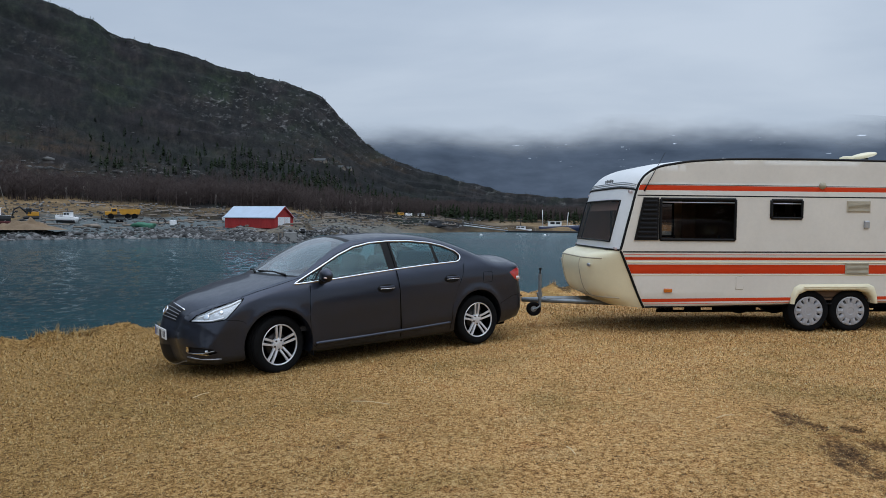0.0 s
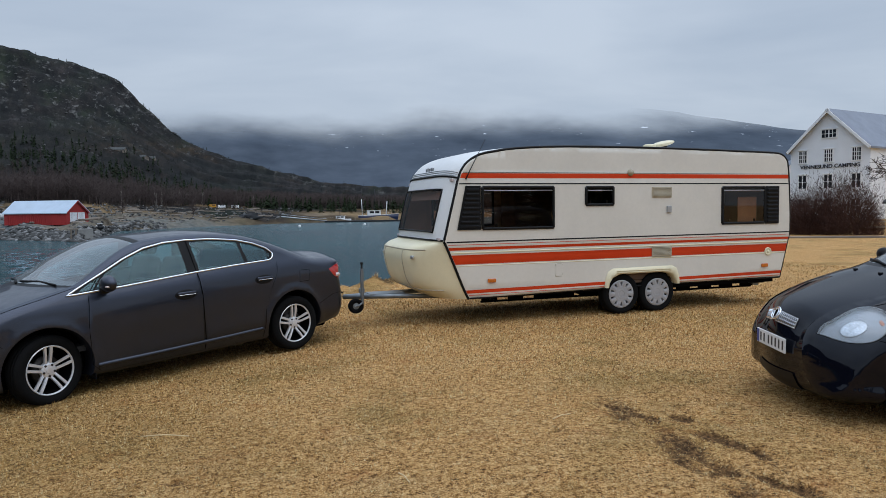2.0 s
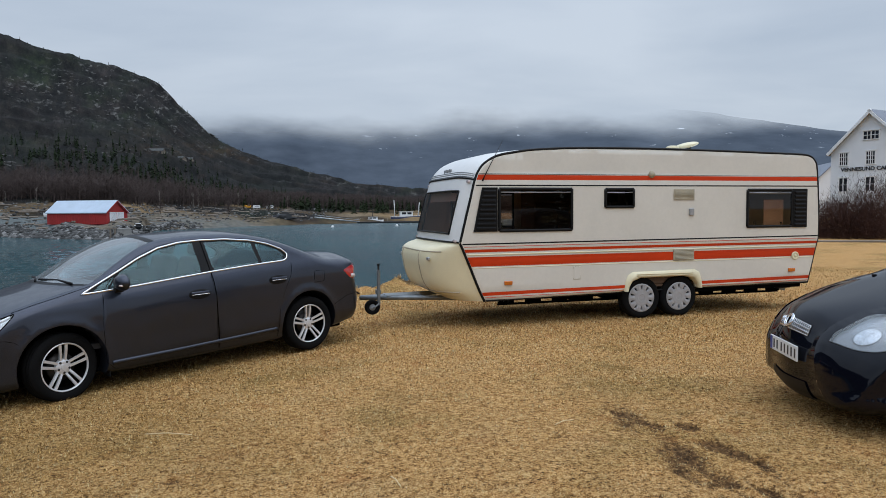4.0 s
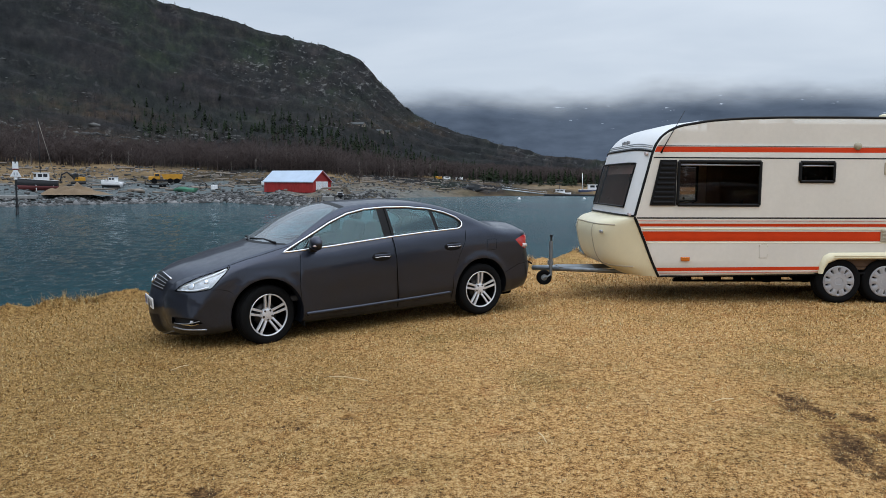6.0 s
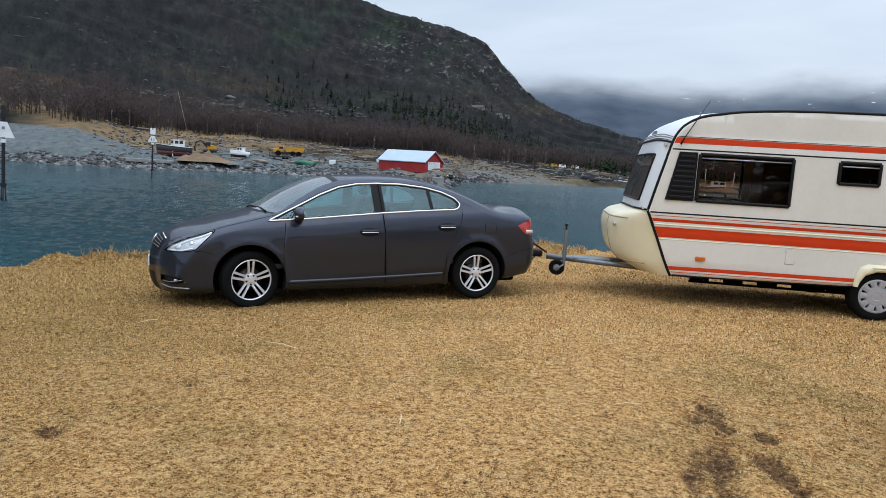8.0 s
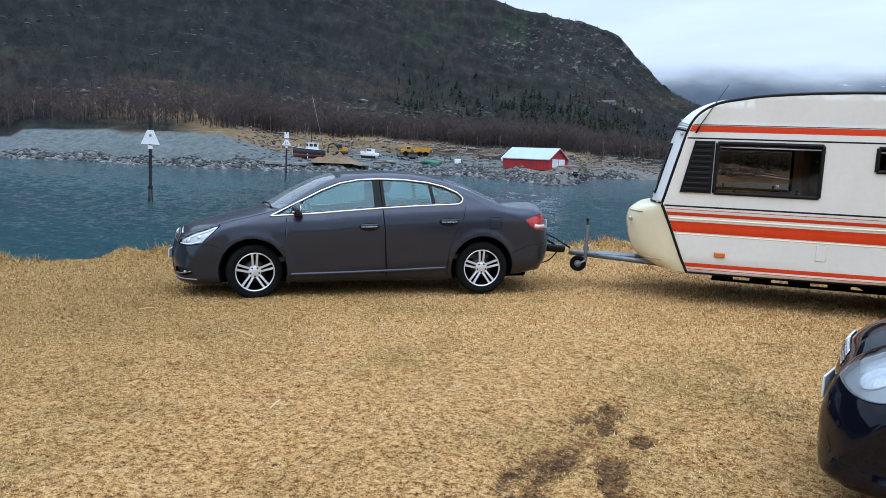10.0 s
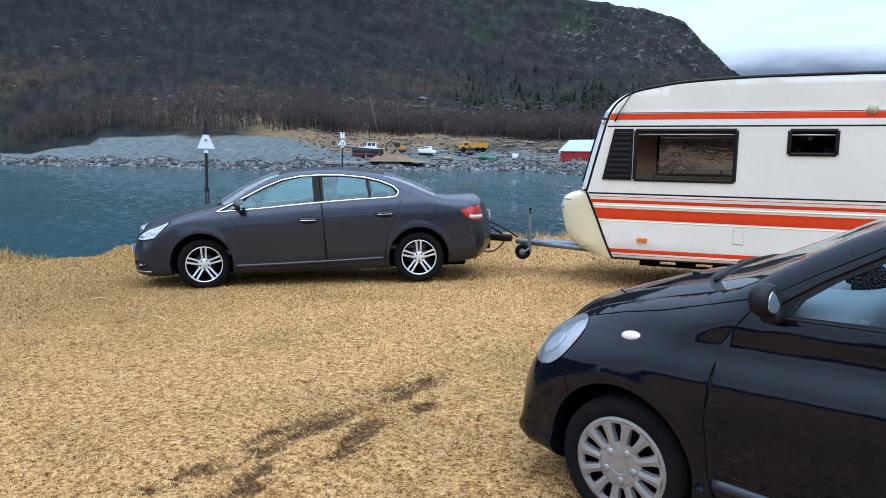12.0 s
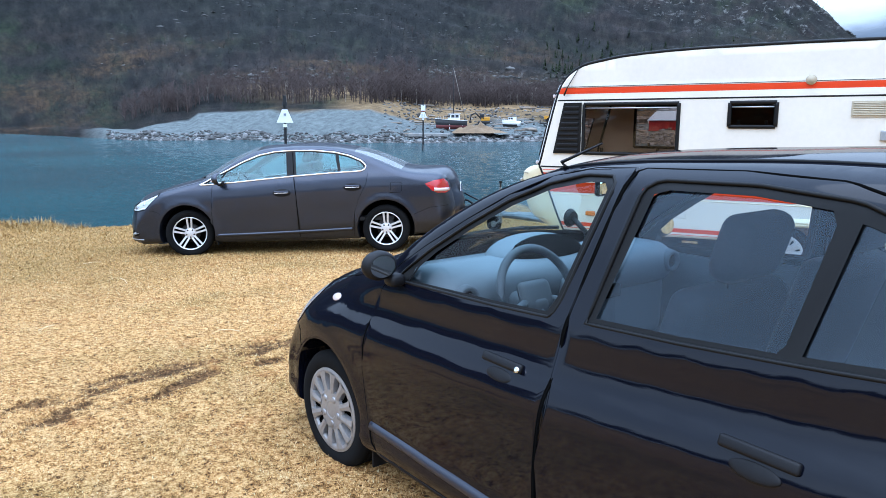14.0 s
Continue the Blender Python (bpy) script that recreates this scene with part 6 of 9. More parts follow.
def caravan():
    van = thing("caravan", "off-white twin-axle touring caravan with orange-red stripes and smoked windows", "caravan", pose(1.68 - 0.2028 * 1.06, 9.62 + 0.979 * 1.06, 0.0, 0, 0, 11.7) @ Matrix.Diagonal((1.025, 1, 1, 1)))
    H = 1.06
    outline = [(0.33, 0.25, 0.02, 0.36), (0.25, 0.42, 0.02, 0.56), (0.13, 0.72, 0.02, 0.54), (0.055, 0.90, 0.02, 0.46), (0.02, 0.985, 0.02, 0.34), (-0.002, 1.036, 0.02, 0.15), (0.02, 1.13, 0.02, 0.15), (0.075, 1.36, 0.02, 0.15), (0.135, 1.60, 0.02, 0.15), (0.205, 1.87, 0.03, 0.14),
               (0.255, 1.99, 0.03, 0.12), (0.34, 2.095, 0.03, 0.09), (0.50, 2.19, 0.016, 0.06), (0.72, 2.24, 0.014, 0.045), (1.05, 2.285, 0.014, 0.035), (1.67, 2.318, 0.014, 0.03), (2.7, 2.328, 0.014, 0.03), (3.8, 2.318, 0.014, 0.03), (4.8, 2.30, 0.014, 0.03), (5.36, 2.288, 0.014, 0.03), (5.54, 2.265, 0.014, 0.03), (5.63, 2.20, 0.014, 0.03), (5.675, 2.08, 0.014, 0.04),
               (5.715, 1.60, 0.016, 0.06), (5.735, 1.06, 0.03, 0.07), (5.69, 0.85, 0.03, 0.07), (5.55, 0.31, 0.03, 0.05)]
    sill = [(4.6, 0.31), (3.70, 0.305), (2.3, 0.285), (1.2, 0.265)]
    flat = [(-1, 1.0), (7, 1.0)]
    body = CarBody(outline, sill, flat, [(-2, 0.0), (2, 0.0)], [(-1, H), (7, H)], [], 6.0, 41)

    def rect(x0, x1, z0, z1):
        return [(x0, z0), (x1, z0), (x1, z1), (x0, z1)]

    def edge_x(z, front):
        t = body.top[:, :2]
        k = len(t) // 2
        part_ = t[: k] if front else t[k:]
        o = np.argsort(part_[:, 1])
        return float(np.interp(z, part_[o, 1], part_[o, 0]))

    def stripe(z0, z1, r0=None, r1=None):
        r0, r1 = z0 if r0 is None else r0, z1 if r1 is None else r1
        return [(edge_x(z0, True) + 0.012, z0), (edge_x(r0, False) - 0.012, r0), (edge_x(r1, False) - 0.012, r1), (edge_x(z1, True) + 0.012, z1)]

    w1, w2, w3 = rect(0.53, 1.575, 1.195, 1.755), rect(2.085, 2.52, 1.505, 1.752), rect(4.42, 5.215, 1.195, 1.745)
    arch = [(2.43, 0.20), (2.45, 0.36), (2.50, 0.44), (2.62, 0.49), (3.33, 0.495), (3.49, 0.46), (3.555, 0.38), (3.58, 0.20)]
    reg = [("arch", arch), ("w1", w1), ("w2", w2), ("w3", w3), ("red_top", stripe(1.876, 1.946, 1.885, 1.945)), ("red_a", stripe(0.912, 0.950, 0.922, 0.957)), ("red_b", stripe(0.722, 0.848, 0.731, 0.852)), ("red_c", stripe(0.325, 0.370, 0.378, 0.424))]
    body.skin(reg, 0.11)
    for side in (-1, 1):
        wall = body.piece("side_wall", None, side, CARAVAN_SIDE, van)
        for n in ("red_top", "red_a", "red_b", "red_c"):
            body.piece("stripe", n, side, ORANGE, wall, -0.0005)
        # thin lines that edge the stripes
        for z0, z1, mt, r in ((1.803, 1.806, SEAL, 0.010), (1.022, 1.038, SEAL, 0.011), (0.985, 0.998, ORANGE, 0.004), (0.700, 0.712, CREAM, 0.008), (0.878, 0.888, CREAM, 0.012), (1.957, 1.955, SEAL, 0.003), (0.345 - 0.045, 0.352, ORANGE, 0.004)):
            xa, xb = edge_x(z0, True) + 0.02, edge_x(z1, False) - 0.02
            for p, q in (((xa, 2.38), (3.65, xb)) if z0 < 0.5 else ((xa, xb),)):
                body.line("trim_line", [(x, z0 + (z1 - z0) * (x - xa) / (xb - xa)) for x in (p, q)], side, mt, wall, r, -r * 0.5, n=6)
        body.line("black_edge_trim", [tuple(p) for p in body.top[:, :2]], side, SEAL, van, 0.019, 0.003, False, "black rubber edge trim", 8)
        body.line("lower_edge_rail", [(0.34, 0.258), (1.2, 0.266), (2.3, 0.287), (3.7, 0.306), (5.54, 0.312)], side, SEAL, van, 0.014, 0.0)
        for w, name in ((w1, "side_window"), (w2, "small_window"), (w3, "rear_window")):
            g = body.piece(name, {id(w1): "w1", id(w2): "w2", id(w3): "w3"}[id(w)], side, ACRYLIC, van, -0.012, "smoked acrylic window in a black frame")
            (x0, z0), (x1, _), (_, z1), _ = w
            for a, b in (((x0, z0), (x1, z0)), ((x1, z0), (x1, z1)), ((x1, z1), (x0, z1)), ((x0, z1), (x0, z0))):
                body.line("window_frame", [a, b], side, SEAL, g, 0.021, 0.004, n=8)
            tube_part("window_rail", [(x0 + 0.02, side * (H + 0.012), z1 - 0.045), (x1 - 0.02, side * (H + 0.012), z1 - 0.045)], 0.008, ALU, g)
            for k in (0.2, 0.8):
                xk = x0 + k * (x1 - x0)
                part("window_catch", box_bm((0.03, 0.02, 0.05), (xk, side * (H - 0.03), z0 + 0.04), 0.005), BLACK, g)
        # ribbed side shutters
        for poly in ([(0.17, 1.185), (0.50, 1.185), (0.50, 1.775), (0.29, 1.775)], [(5.235, 1.175), (5.49, 1.175), (5.49, 1.765), (5.235, 1.765)]):
            sh = new("ribbed_shutter")
            sh.parent = van
            v = np.array([(x, side * (H + o), z) for o in (0.002, 0.018) for x, z in poly])
            f = [(4, 5, 6, 7), (0, 1, 5, 4), (1, 2, 6, 5), (2, 3, 7, 6), (3, 0, 4, 7)]
            mesh_np("shutter_panel", v, f if side < 0 else [q[::-1] for q in f], SEAL, sh, False)
            for k in range(9):
                t = (k + 0.7) / 9.6
                xl = poly[0][0] + t * (poly[3][0] - poly[0][0]) + 0.025
                xr = poly[1][0] + t * (poly[2][0] - poly[1][0]) - 0.025
                z = poly[0][1] + t * (poly[3][1] - poly[0][1])
                part("shutter_rib", box_bm((xr - xl, 0.022, 0.036), ((xl + xr) / 2, side * (H + 0.022), z), 0.009, 2), BLACK, sh)
        # vents, hatch, lamps, sockets
        for x0, x1, z0, z1 in ((3.166, 3.505, 1.60, 1.756), (3.17, 3.51, 0.72, 0.885)):
            vt = part("fridge_vent", box_bm((x1 - x0, 0.014, z1 - z0), ((x0 + x1) / 2, side * (H + 0.006), (z0 + z1) / 2), 0.004), BEIGE, van, "beige slatted vent")
            for k in range(8):
                z = z0 + 0.02 + k * (z1 - z0 - 0.04) / 7
                part("vent_slat", box_bm((x1 - x0 - 0.03, 0.012, 0.010), ((x0 + x1) / 2, side * (H + 0.015), z), 0.002, 1, Matrix.Rotation(radians(25 * side), 3, "X")), BEIGE, vt)
        part("socket_cover", box_bm((0.075, 0.03, 0.10), (3.458, side * (H + 0.012), 1.425), 0.008), ALU, van)
        ht = part("service_hatch", box_bm((0.10, 0.008, 0.175), (1.66, side * (H + 0.003), 0.593), 0.003), CARAVAN_SIDE, van)
        body.line("hatch_gap", rect(1.608, 1.712, 0.503, 0.683), side, BEIGE, ht, 0.004, 0.0, True)
        for x in (0.65, 5.228):
            part("side_marker", box_bm((0.115, 0.03, 0.055), (x, side * (H + 0.012), 0.489 + (0.03 if x > 1 else 0)), 0.01, 2), AMBER, van, "amber side marker lamp")
        v, f = lathe([(0.065, 0.0), (0.062, 0.012), (0.045, 0.016), (0.04, 0.008), (0.02, 0.008), (0.018, 0.014), (0.0, 0.014)], 24)
        cap = mesh_np("water_filler", v, f, CREAM, van, True, "round cream filler cap")
        cap.matrix_basis = pose(5.297, side * H, 0.735) @ pose(0, 0, 0, 0, 0, 0 if side > 0 else 180)
        v, f = lathe([(0.05, 0.0), (0.046, 0.02), (0.03, 0.045), (0.0, 0.05)], 20)
        lm = mesh_np("awning_lamp", v, f, BEIGE, van)
        lm.matrix_basis = pose(2.805, side * H, 1.965) @ pose(0, 0, 0, 0, 0, 0 if side > 0 else 180)
        # wheel arch cover and wheels
        pts_out = [(2.385, 0.30), (2.40, 0.43), (2.44, 0.53), (2.52, 0.575), (3.52, 0.585), (3.60, 0.545), (3.63, 0.44), (3.64, 0.31)]
        pts_in = [(2.43, 0.30), (2.45, 0.36), (2.50, 0.44), (2.62, 0.49), (3.33, 0.495), (3.49, 0.46), (3.555, 0.38), (3.58, 0.31)]
        n = len(pts_out)
        rows = []
        for o, ks in ((0.002, pts_out), (0.045, [(a + (c - a) * 0.18, b + (d - b) * 0.18) for (a, b), (c, d) in zip(pts_out, pts_in)]), (0.055, [(a + (c - a) * 0.8, b + (d - b) * 0.8) for (a, b), (c, d) in zip(pts_out, pts_in)]), (0.03, pts_in), (-0.10, pts_in)):
            rows.append([(x, side * (H + o), z) for x, z in ks])
        V = np.array(rows).transpose(1, 0, 2).reshape(-1, 3)
        F = grid_faces(n, 5)
        ac = mesh_np("wheel_arch_cover", V, F if side > 0 else F[:, ::-1], CREAM, van, False, "cream moulded twin wheel arch")
        for z in (0.515, 0.54):
            tube_part("arch_rib", [(2.56, side * (H + 0.055), z), (3.47, side * (H + 0.055), z)], 0.005, CREAM, ac)
        liner = [(x, side * o, z + 0.03) for o in (H - 0.01, H - 0.30) for x, z in pts_in]
        mesh_np("wheel_arch_liner", np.array(liner), [(i, i + 1, n + i + 1, n + i) for i in range(n - 1)] + [tuple(range(n, 2 * n))], DARK, van)
        part("wheel_box", box_bm((1.16, 0.04, 0.42), (3.0, side * (H - 0.33), 0.40)), DARK, van)
        for x in (2.672, 3.281):
            trim_wheel(van, (x, side * (H - 0.10), 0.195), 0.295, 0.20, 0.18, side, 10, mat=SILVER, fan=0.92, nuts=0, centre=0.62)
    # across: front locker, front window, roof, rear
    locker = body.strip("front_locker", 0, 40.5, CREAM, van, m=41, label="cream moulded front locker")
    # shallow pressed lines and the lid of the locker
    for i, v0, v1 in ((25.5, -0.86, 0.86), (6.0, -0.9, 0.9)):
        tube_part("locker_line", body.strip_at(np.full(31, i), np.linspace(v0, v1, 31)), 0.010, BEIGE, locker)
    for v in (-0.45, 0.45):
        tube_part("locker_line", body.strip_at(np.linspace(6, 25.5, 12), np.full(12, v)), 0.010, BEIGE, locker)
    for v in (-0.72, 0.72):
        p = body.strip_at(np.array([20.0]), np.array([v]))[0]
        part("locker_handle", box_bm((0.03, 0.10, 0.045), tuple(p + (-0.01, 0, 0)), 0.012, 3), ALU, locker, smooth=True)
    body.strip("front_wall", 40.5, 48, CARAVAN_WHITE, van, m=31, label="white front wall")
    body.strip("front_wall", 67, 80, CARAVAN_WHITE, van, m=31)
    body.strip("front_wall", 48, 67, CARAVAN_WHITE, van, -1, -0.80, m=5)
    body.strip("front_wall", 48, 67, CARAVAN_WHITE, van, 0.80, 1, m=5)
    fw = body.strip("front_window", 48, 67, ACRYLIC_FRONT, van, -0.80, 0.80, 0.004, "wide smoked front window", m=31)
    # white strip added behind the pane as a made-up sky reflection
    body.strip("sky_reflection_band", 63.5, 67, CARAVAN_WHITE, fw, -0.79, 0.79, -0.08, "white band standing in for the sky reflected in the front window", m=31)
    for i in (48.0, 67.0):
        tube_part("front_window_frame", body.strip_at(np.full(31, i), np.linspace(-0.80, 0.80, 31)) + (-0.008, 0, 0), 0.011, SEAL, fw)
    for v in (-0.80, 0.80):
        tube_part("front_window_frame", body.strip_at(np.linspace(48.0, 67.0, 12), np.full(12, v)) + (-0.008, 0, 0), 0.011, SEAL, fw)
    for i in (41.0, 72.5):
        tube_part("front_rail", body.strip_at(np.full(31, i), np.linspace(-0.99, 0.99, 31)) + (-0.008, 0, 0), 0.012, SEAL, van)
    for i in (73.5, 75.0, 76.5):
        tube_part("front_rib", body.strip_at(np.full(31, i), np.linspace(-0.97, 0.97, 31)) + (-0.003, 0, 0), 0.006, ALU, van)
    for v in (-0.93, 0.93):
        for i in (42.5, 71.0):
            p = body.strip_at(np.array([i]), np.array([v]))[0]
            part("clearance_lamp", box_bm((0.03, 0.10, 0.04), tuple(p + (-0.012, 0, 0)), 0.01, 2), PALE_LENS, van)
    logo = new("maker_mark")
    logo.parent = van
    for k in range(5):
        p = body.strip_at(np.array([78.5]), np.array([-0.22 + 0.075 * k]))[0]
        part("mark_bar", box_bm((0.012, 0.05, 0.075 if k % 2 else 0.06), tuple(p + (-0.006, 0, 0)), 0.004), ALU, logo)
    body.strip("roof", 80, 172, CARAVAN_WHITE, van, m=15)
    body.strip("rear_wall", 172, 208, CARAVAN_SIDE, van, m=15)
    for v in (-0.8, 0.8):
        p = body.strip_at(np.array([196.0]), np.array([v]))[0]
        part("rear_lamp", box_bm((0.06, 0.18, 0.10), tuple(p + (0.02, 0, 0)), 0.012), RED_LENS, van)
    part("rear_bumper_bar", box_bm((0.30, 1.7, 0.06), (5.30, 0, 0.24), 0.02), BLACK, van)
    part("floor_pan", box_bm((5.0, 2.02, 0.05), (2.95, 0, 0.27)), DARK, van)
    part("underfloor_tank", box_bm((1.2, 0.9, 0.10), (1.6, 0.1, 0.21), 0.03), DARK, van)
    part("spare_wheel_cradle", box_bm((1.3, 1.0, 0.10), (4.4, 0.0, 0.21), 0.03), DARK, van)
    # pressed chassis rails with a row of oval openings
    for y in (-0.80, 0.80):
        bm = box_bm((4.6, 0.05, 0.03), (2.9, y, 0.238))
        box_bm((4.6, 0.05, 0.025), (2.9, y, 0.168), bm=bm)
        for k in range(12):
            box_bm((0.22, 0.05, 0.06), (0.72 + k * 0.40, y, 0.203), bm=bm)
        part("chassis_rail", bm, DARK, van, "dark pressed chassis rail with openings")
    part("axle_beam", box_bm((0.10, 1.7, 0.10), (2.672, 0, 0.18), 0.02), DARK, van)
    part("axle_beam", box_bm((0.10, 1.7, 0.10), (3.281, 0, 0.18), 0.02), DARK, van)
    for x in (0.55, 5.1):
        for y in (-0.8, 0.8):
            part("corner_steady", box_bm((0.30, 0.05, 0.05), (x + 0.1, y, 0.22), 0.01, 2, Matrix.Rotation(radians(12), 3, "Y")), GALV, van)
    # inside
    part("inner_floor", box_bm((5.0, 2.0, 0.03), (3.0, 0, 0.36)), BROWN_IN, van)
    for y in (-0.72, 0.72):
        part("bench_seat", box_bm((1.5, 0.55, 0.42), (1.15, y, 0.58), 0.05, 3), BROWN_IN, van, smooth=True)
    part("wall_cupboard", box_bm((1.25, 0.55, 1.85), (2.32, 0.74, 1.30), 0.02), BROWN_IN, van)
    part("wardrobe", box_bm((0.6, 0.6, 1.85), (3.9, 0.70, 1.30), 0.02), BROWN_IN, van)
    part("kitchen_unit", box_bm((1.0, 0.5, 0.85), (2.9, -0.74, 0.80), 0.02), BROWN_IN, van)
    part("partition", box_bm((0.04, 0.9, 1.85), (3.55, -0.55, 1.30), 0.005), BROWN_IN, van)
    part("window_blind", box_bm((0.36, 0.02, 0.42), (4.97, -H + 0.10, 1.39), 0.004), TAN_IN, van, "tan blind behind the rear window")
    # roof fittings
    v, f = lathe([(0.09, 0.0), (0.10, 0.03), (0.06, 0.05), (0.0, 0.055)], 24)
    rv = mesh_np("roof_vent", v, f, CREAM, van)
    rv.matrix_basis = pose(3.62, -0.35, 2.40, 90, 0, 0)
    part("vent_neck", cyl_bm(0.045, 0.10, (0, -0.03, 0), "Y", 16), ALU, rv)
    bm = bmesh.new()
    bmesh.ops.create_uvsphere(bm, u_segments=28, v_segments=14, radius=1, matrix=pose(4.05, -0.1, 2.49, 0, -12, 0) @ Matrix.Diagonal((0.19, 0.17, 0.045, 1)))
    dish = part("television_aerial", bm, CREAM, van, "cream saucer aerial on a roof mast", smooth=True)
    part("aerial_mast", cyl_bm(0.035, 0.16, (4.09, -0.1, 2.41), n=16), BLACK, dish)
    part("roof_hatch", box_bm((0.45, 0.45, 0.06), (2.0, 0.0, 2.38), 0.02, 3), CARAVAN_WHITE, van, smooth=True)
    tube_part("whip_aerial", [(0.29, -H - 0.02, 1.86), (0.33, -H - 0.03, 1.95), (0.585, -H + 0.02, 2.40)], 0.006, BLACK, van, "thin black whip aerial", taper=[0.012, 0.006, 0.003])
    # drawbar, hitch and jockey wheel
    ball = (-1.70, -0.08, 0.24)
    for y in (-0.45, 0.45):
        tube_part("drawbar_beam", [(0.6, y, 0.22), (-0.2, y * 0.6, 0.235), (-1.15, ball[1] * 0.9, 0.25)], 0.036, GALV, van, n=6)
    part("drawbar_plate", box_bm((0.5, 0.30, 0.02), (-0.55, -0.03, 0.27), 0.004), GALV, van)
    hitch = part("coupling_head", box_bm((0.42, 0.10, 0.10), (-1.42, ball[1], 0.29), 0.03, 3), BLACK, van, smooth=True)
    tube_part("coupling_lever", [(-1.35, ball[1], 0.34), (-1.50, ball[1], 0.42), (-1.72, ball[1], 0.45)], 0.016, BLACK, hitch)
    tube_part("handbrake_lever", [(-1.15, ball[1] + 0.06, 0.30), (-1.35, ball[1] + 0.06, 0.42), (-1.60, ball[1] + 0.06, 0.52)], 0.012, BLACK, van)
    jw = new("jockey_wheel")
    jw.parent = van
    jw.matrix_basis = pose(-0.92, ball[1] - 0.14, 0.04)
    part("jockey_tube", cyl_bm(0.024, 0.50, (0, 0, 0.36), n=14), GALV, jw)
    part("jockey_clamp", box_bm((0.07, 0.09, 0.07), (0, 0.03, 0.30), 0.012), GALV, jw)
    part("jockey_screw", cyl_bm(0.012, 0.10, (0, 0, 0.64), n=10), DISC, jw)
    part("jockey_handle", cyl_bm(0.022, 0.03, (0, 0, 0.685), n=12), BLACK, jw)
    tube_part("jockey_fork", [(0, -0.03, 0.14), (-0.06, -0.03, 0.09), (-0.09, -0.03, 0.085)], 0.012, GALV, jw)
    v, f = lathe([(0.045, 0.025), (0.09, 0.028), (0.105, 0.02), (0.105, -0.02), (0.09, -0.028), (0.045, -0.025), (0.045, 0.025)], 26)
    wl = mesh_np("jockey_tyre", v, f, RUBBER, jw)
    wl.matrix_basis = pose(-0.09, 0, 0.09)
    v, f = lathe([(0.046, 0.02), (0.02, 0.026), (0, 0.026), (0.0, -0.026), (0.02, -0.026), (0.046, -0.02)], 20)
    hb = mesh_np("jockey_hub", v, f, GALV, jw)
    hb.matrix_basis = pose(-0.09, 0, 0.09)
    cable = [(-1.30, ball[1] - 0.02, 0.26), (-1.42, ball[1] - 0.05, 0.12), (-1.58, ball[1] - 0.06, 0.08), (-1.75, ball[1] - 0.05, 0.20)]
    tube_part("trailer_cable", spline(cable, 8), 0.009, BLACK, van)
    return van


caravan()

# ---- far side of the fjord ----
ROCK = Mat("shore_boulder", rough=0.9, spec=0.2)
_rnd = ROCK.n("NewGeometry").outputs["Random Per Island"]
ROCK.color(ROCK.mix(0.35, ROCK.ramp(_rnd, [(0.0, (0.012, 0.012, 0.012)), (0.6, (0.08, 0.08, 0.078)), (1.0, (0.30, 0.295, 0.285))]), ROCK.ramp(ROCK.noise(2.0, 5, 0.7), [(0.3, (0.02, 0.02, 0.02)), (0.7, (0.17, 0.165, 0.155))])))
ROCK = ROCK.m


def tinted(name, dark, light, rough=0.9, scale=0.6):
    M = Mat(name, rough=rough, spec=0.1)
    rnd = M.n("NewGeometry").outputs["Random Per Island"]
    M.color(M.mix(0.4, M.ramp(rnd, [(0.0, dark), (1.0, light)]), M.ramp(M.noise(scale, 4, 0.7), [(0.3, dark), (0.7, light)])))
    return M.m


TWIG = tinted("bare_birch_twigs", (0.034, 0.026, 0.024), (0.088, 0.067, 0.060))
PALE_BARK = tinted("pale_birch_bark", (0.14, 0.125, 0.11), (0.34, 0.31, 0.27))
SPRUCE = tinted("dark_spruce_needles", (0.009, 0.016, 0.008), (0.032, 0.047, 0.020))
SHRUB = tinted("rusty_bare_shrub", (0.026, 0.015, 0.012), (0.105, 0.052, 0.038))
RED_WALL = plain("red_boarded_wall", (0.33, 0.022, 0.020), 0.7, amount=0.2, scale=0.5, fine=8)
WHITE_BOARD = plain("white_painted_boards", (0.74, 0.75, 0.76), 0.6, amount=0.06, scale=0.7, fine=9)
SHEET_ROOF = plain("pale_blue_grey_sheet_roof", (0.42, 0.50, 0.58), 0.45, 0.2, amount=0.1, scale=0.5)
SLATE = plain("grey_slate_roof", (0.19, 0.21, 0.25), 0.6, amount=0.15, scale=0.7, fine=6)
CABIN_ROOF = plain("dark_turf_roof", (0.055, 0.058, 0.055), 0.9, amount=0.25, scale=0.7, fine=6)
PANE = plain("dark_window_glass", (0.02, 0.024, 0.03), 0.08, amount=0.3)
WHITE_PAINT = plain("white_paint", (0.78, 0.78, 0.77), 0.4, amount=0.07)
NAVY = plain("navy_hull_paint", (0.012, 0.02, 0.06), 0.35, amount=0.15)
MAROON = plain("maroon_antifouling", (0.10, 0.018, 0.018), 0.7, amount=0.2)
TEAL = plain("teal_cabin_paint", (0.05, 0.25, 0.33), 0.5, amount=0.12)
YELLOW = plain("yellow_machine_paint", (0.50, 0.235, 0.012), 0.5, amount=0.25, scale=1.0)
SAND = plain("sand_heap", (0.17, 0.115, 0.065), 0.95, amount=0.25, scale=0.4, fine=3, bump=0.5, dist=0.2)
CONCRETE = plain("weathered_concrete", (0.24, 0.235, 0.22), 0.9, amount=0.25, scale=0.5, fine=5)
TIMBER = plain("grey_driftwood", (0.20, 0.165, 0.13), 0.9, amount=0.35, scale=0.6, fine=5)
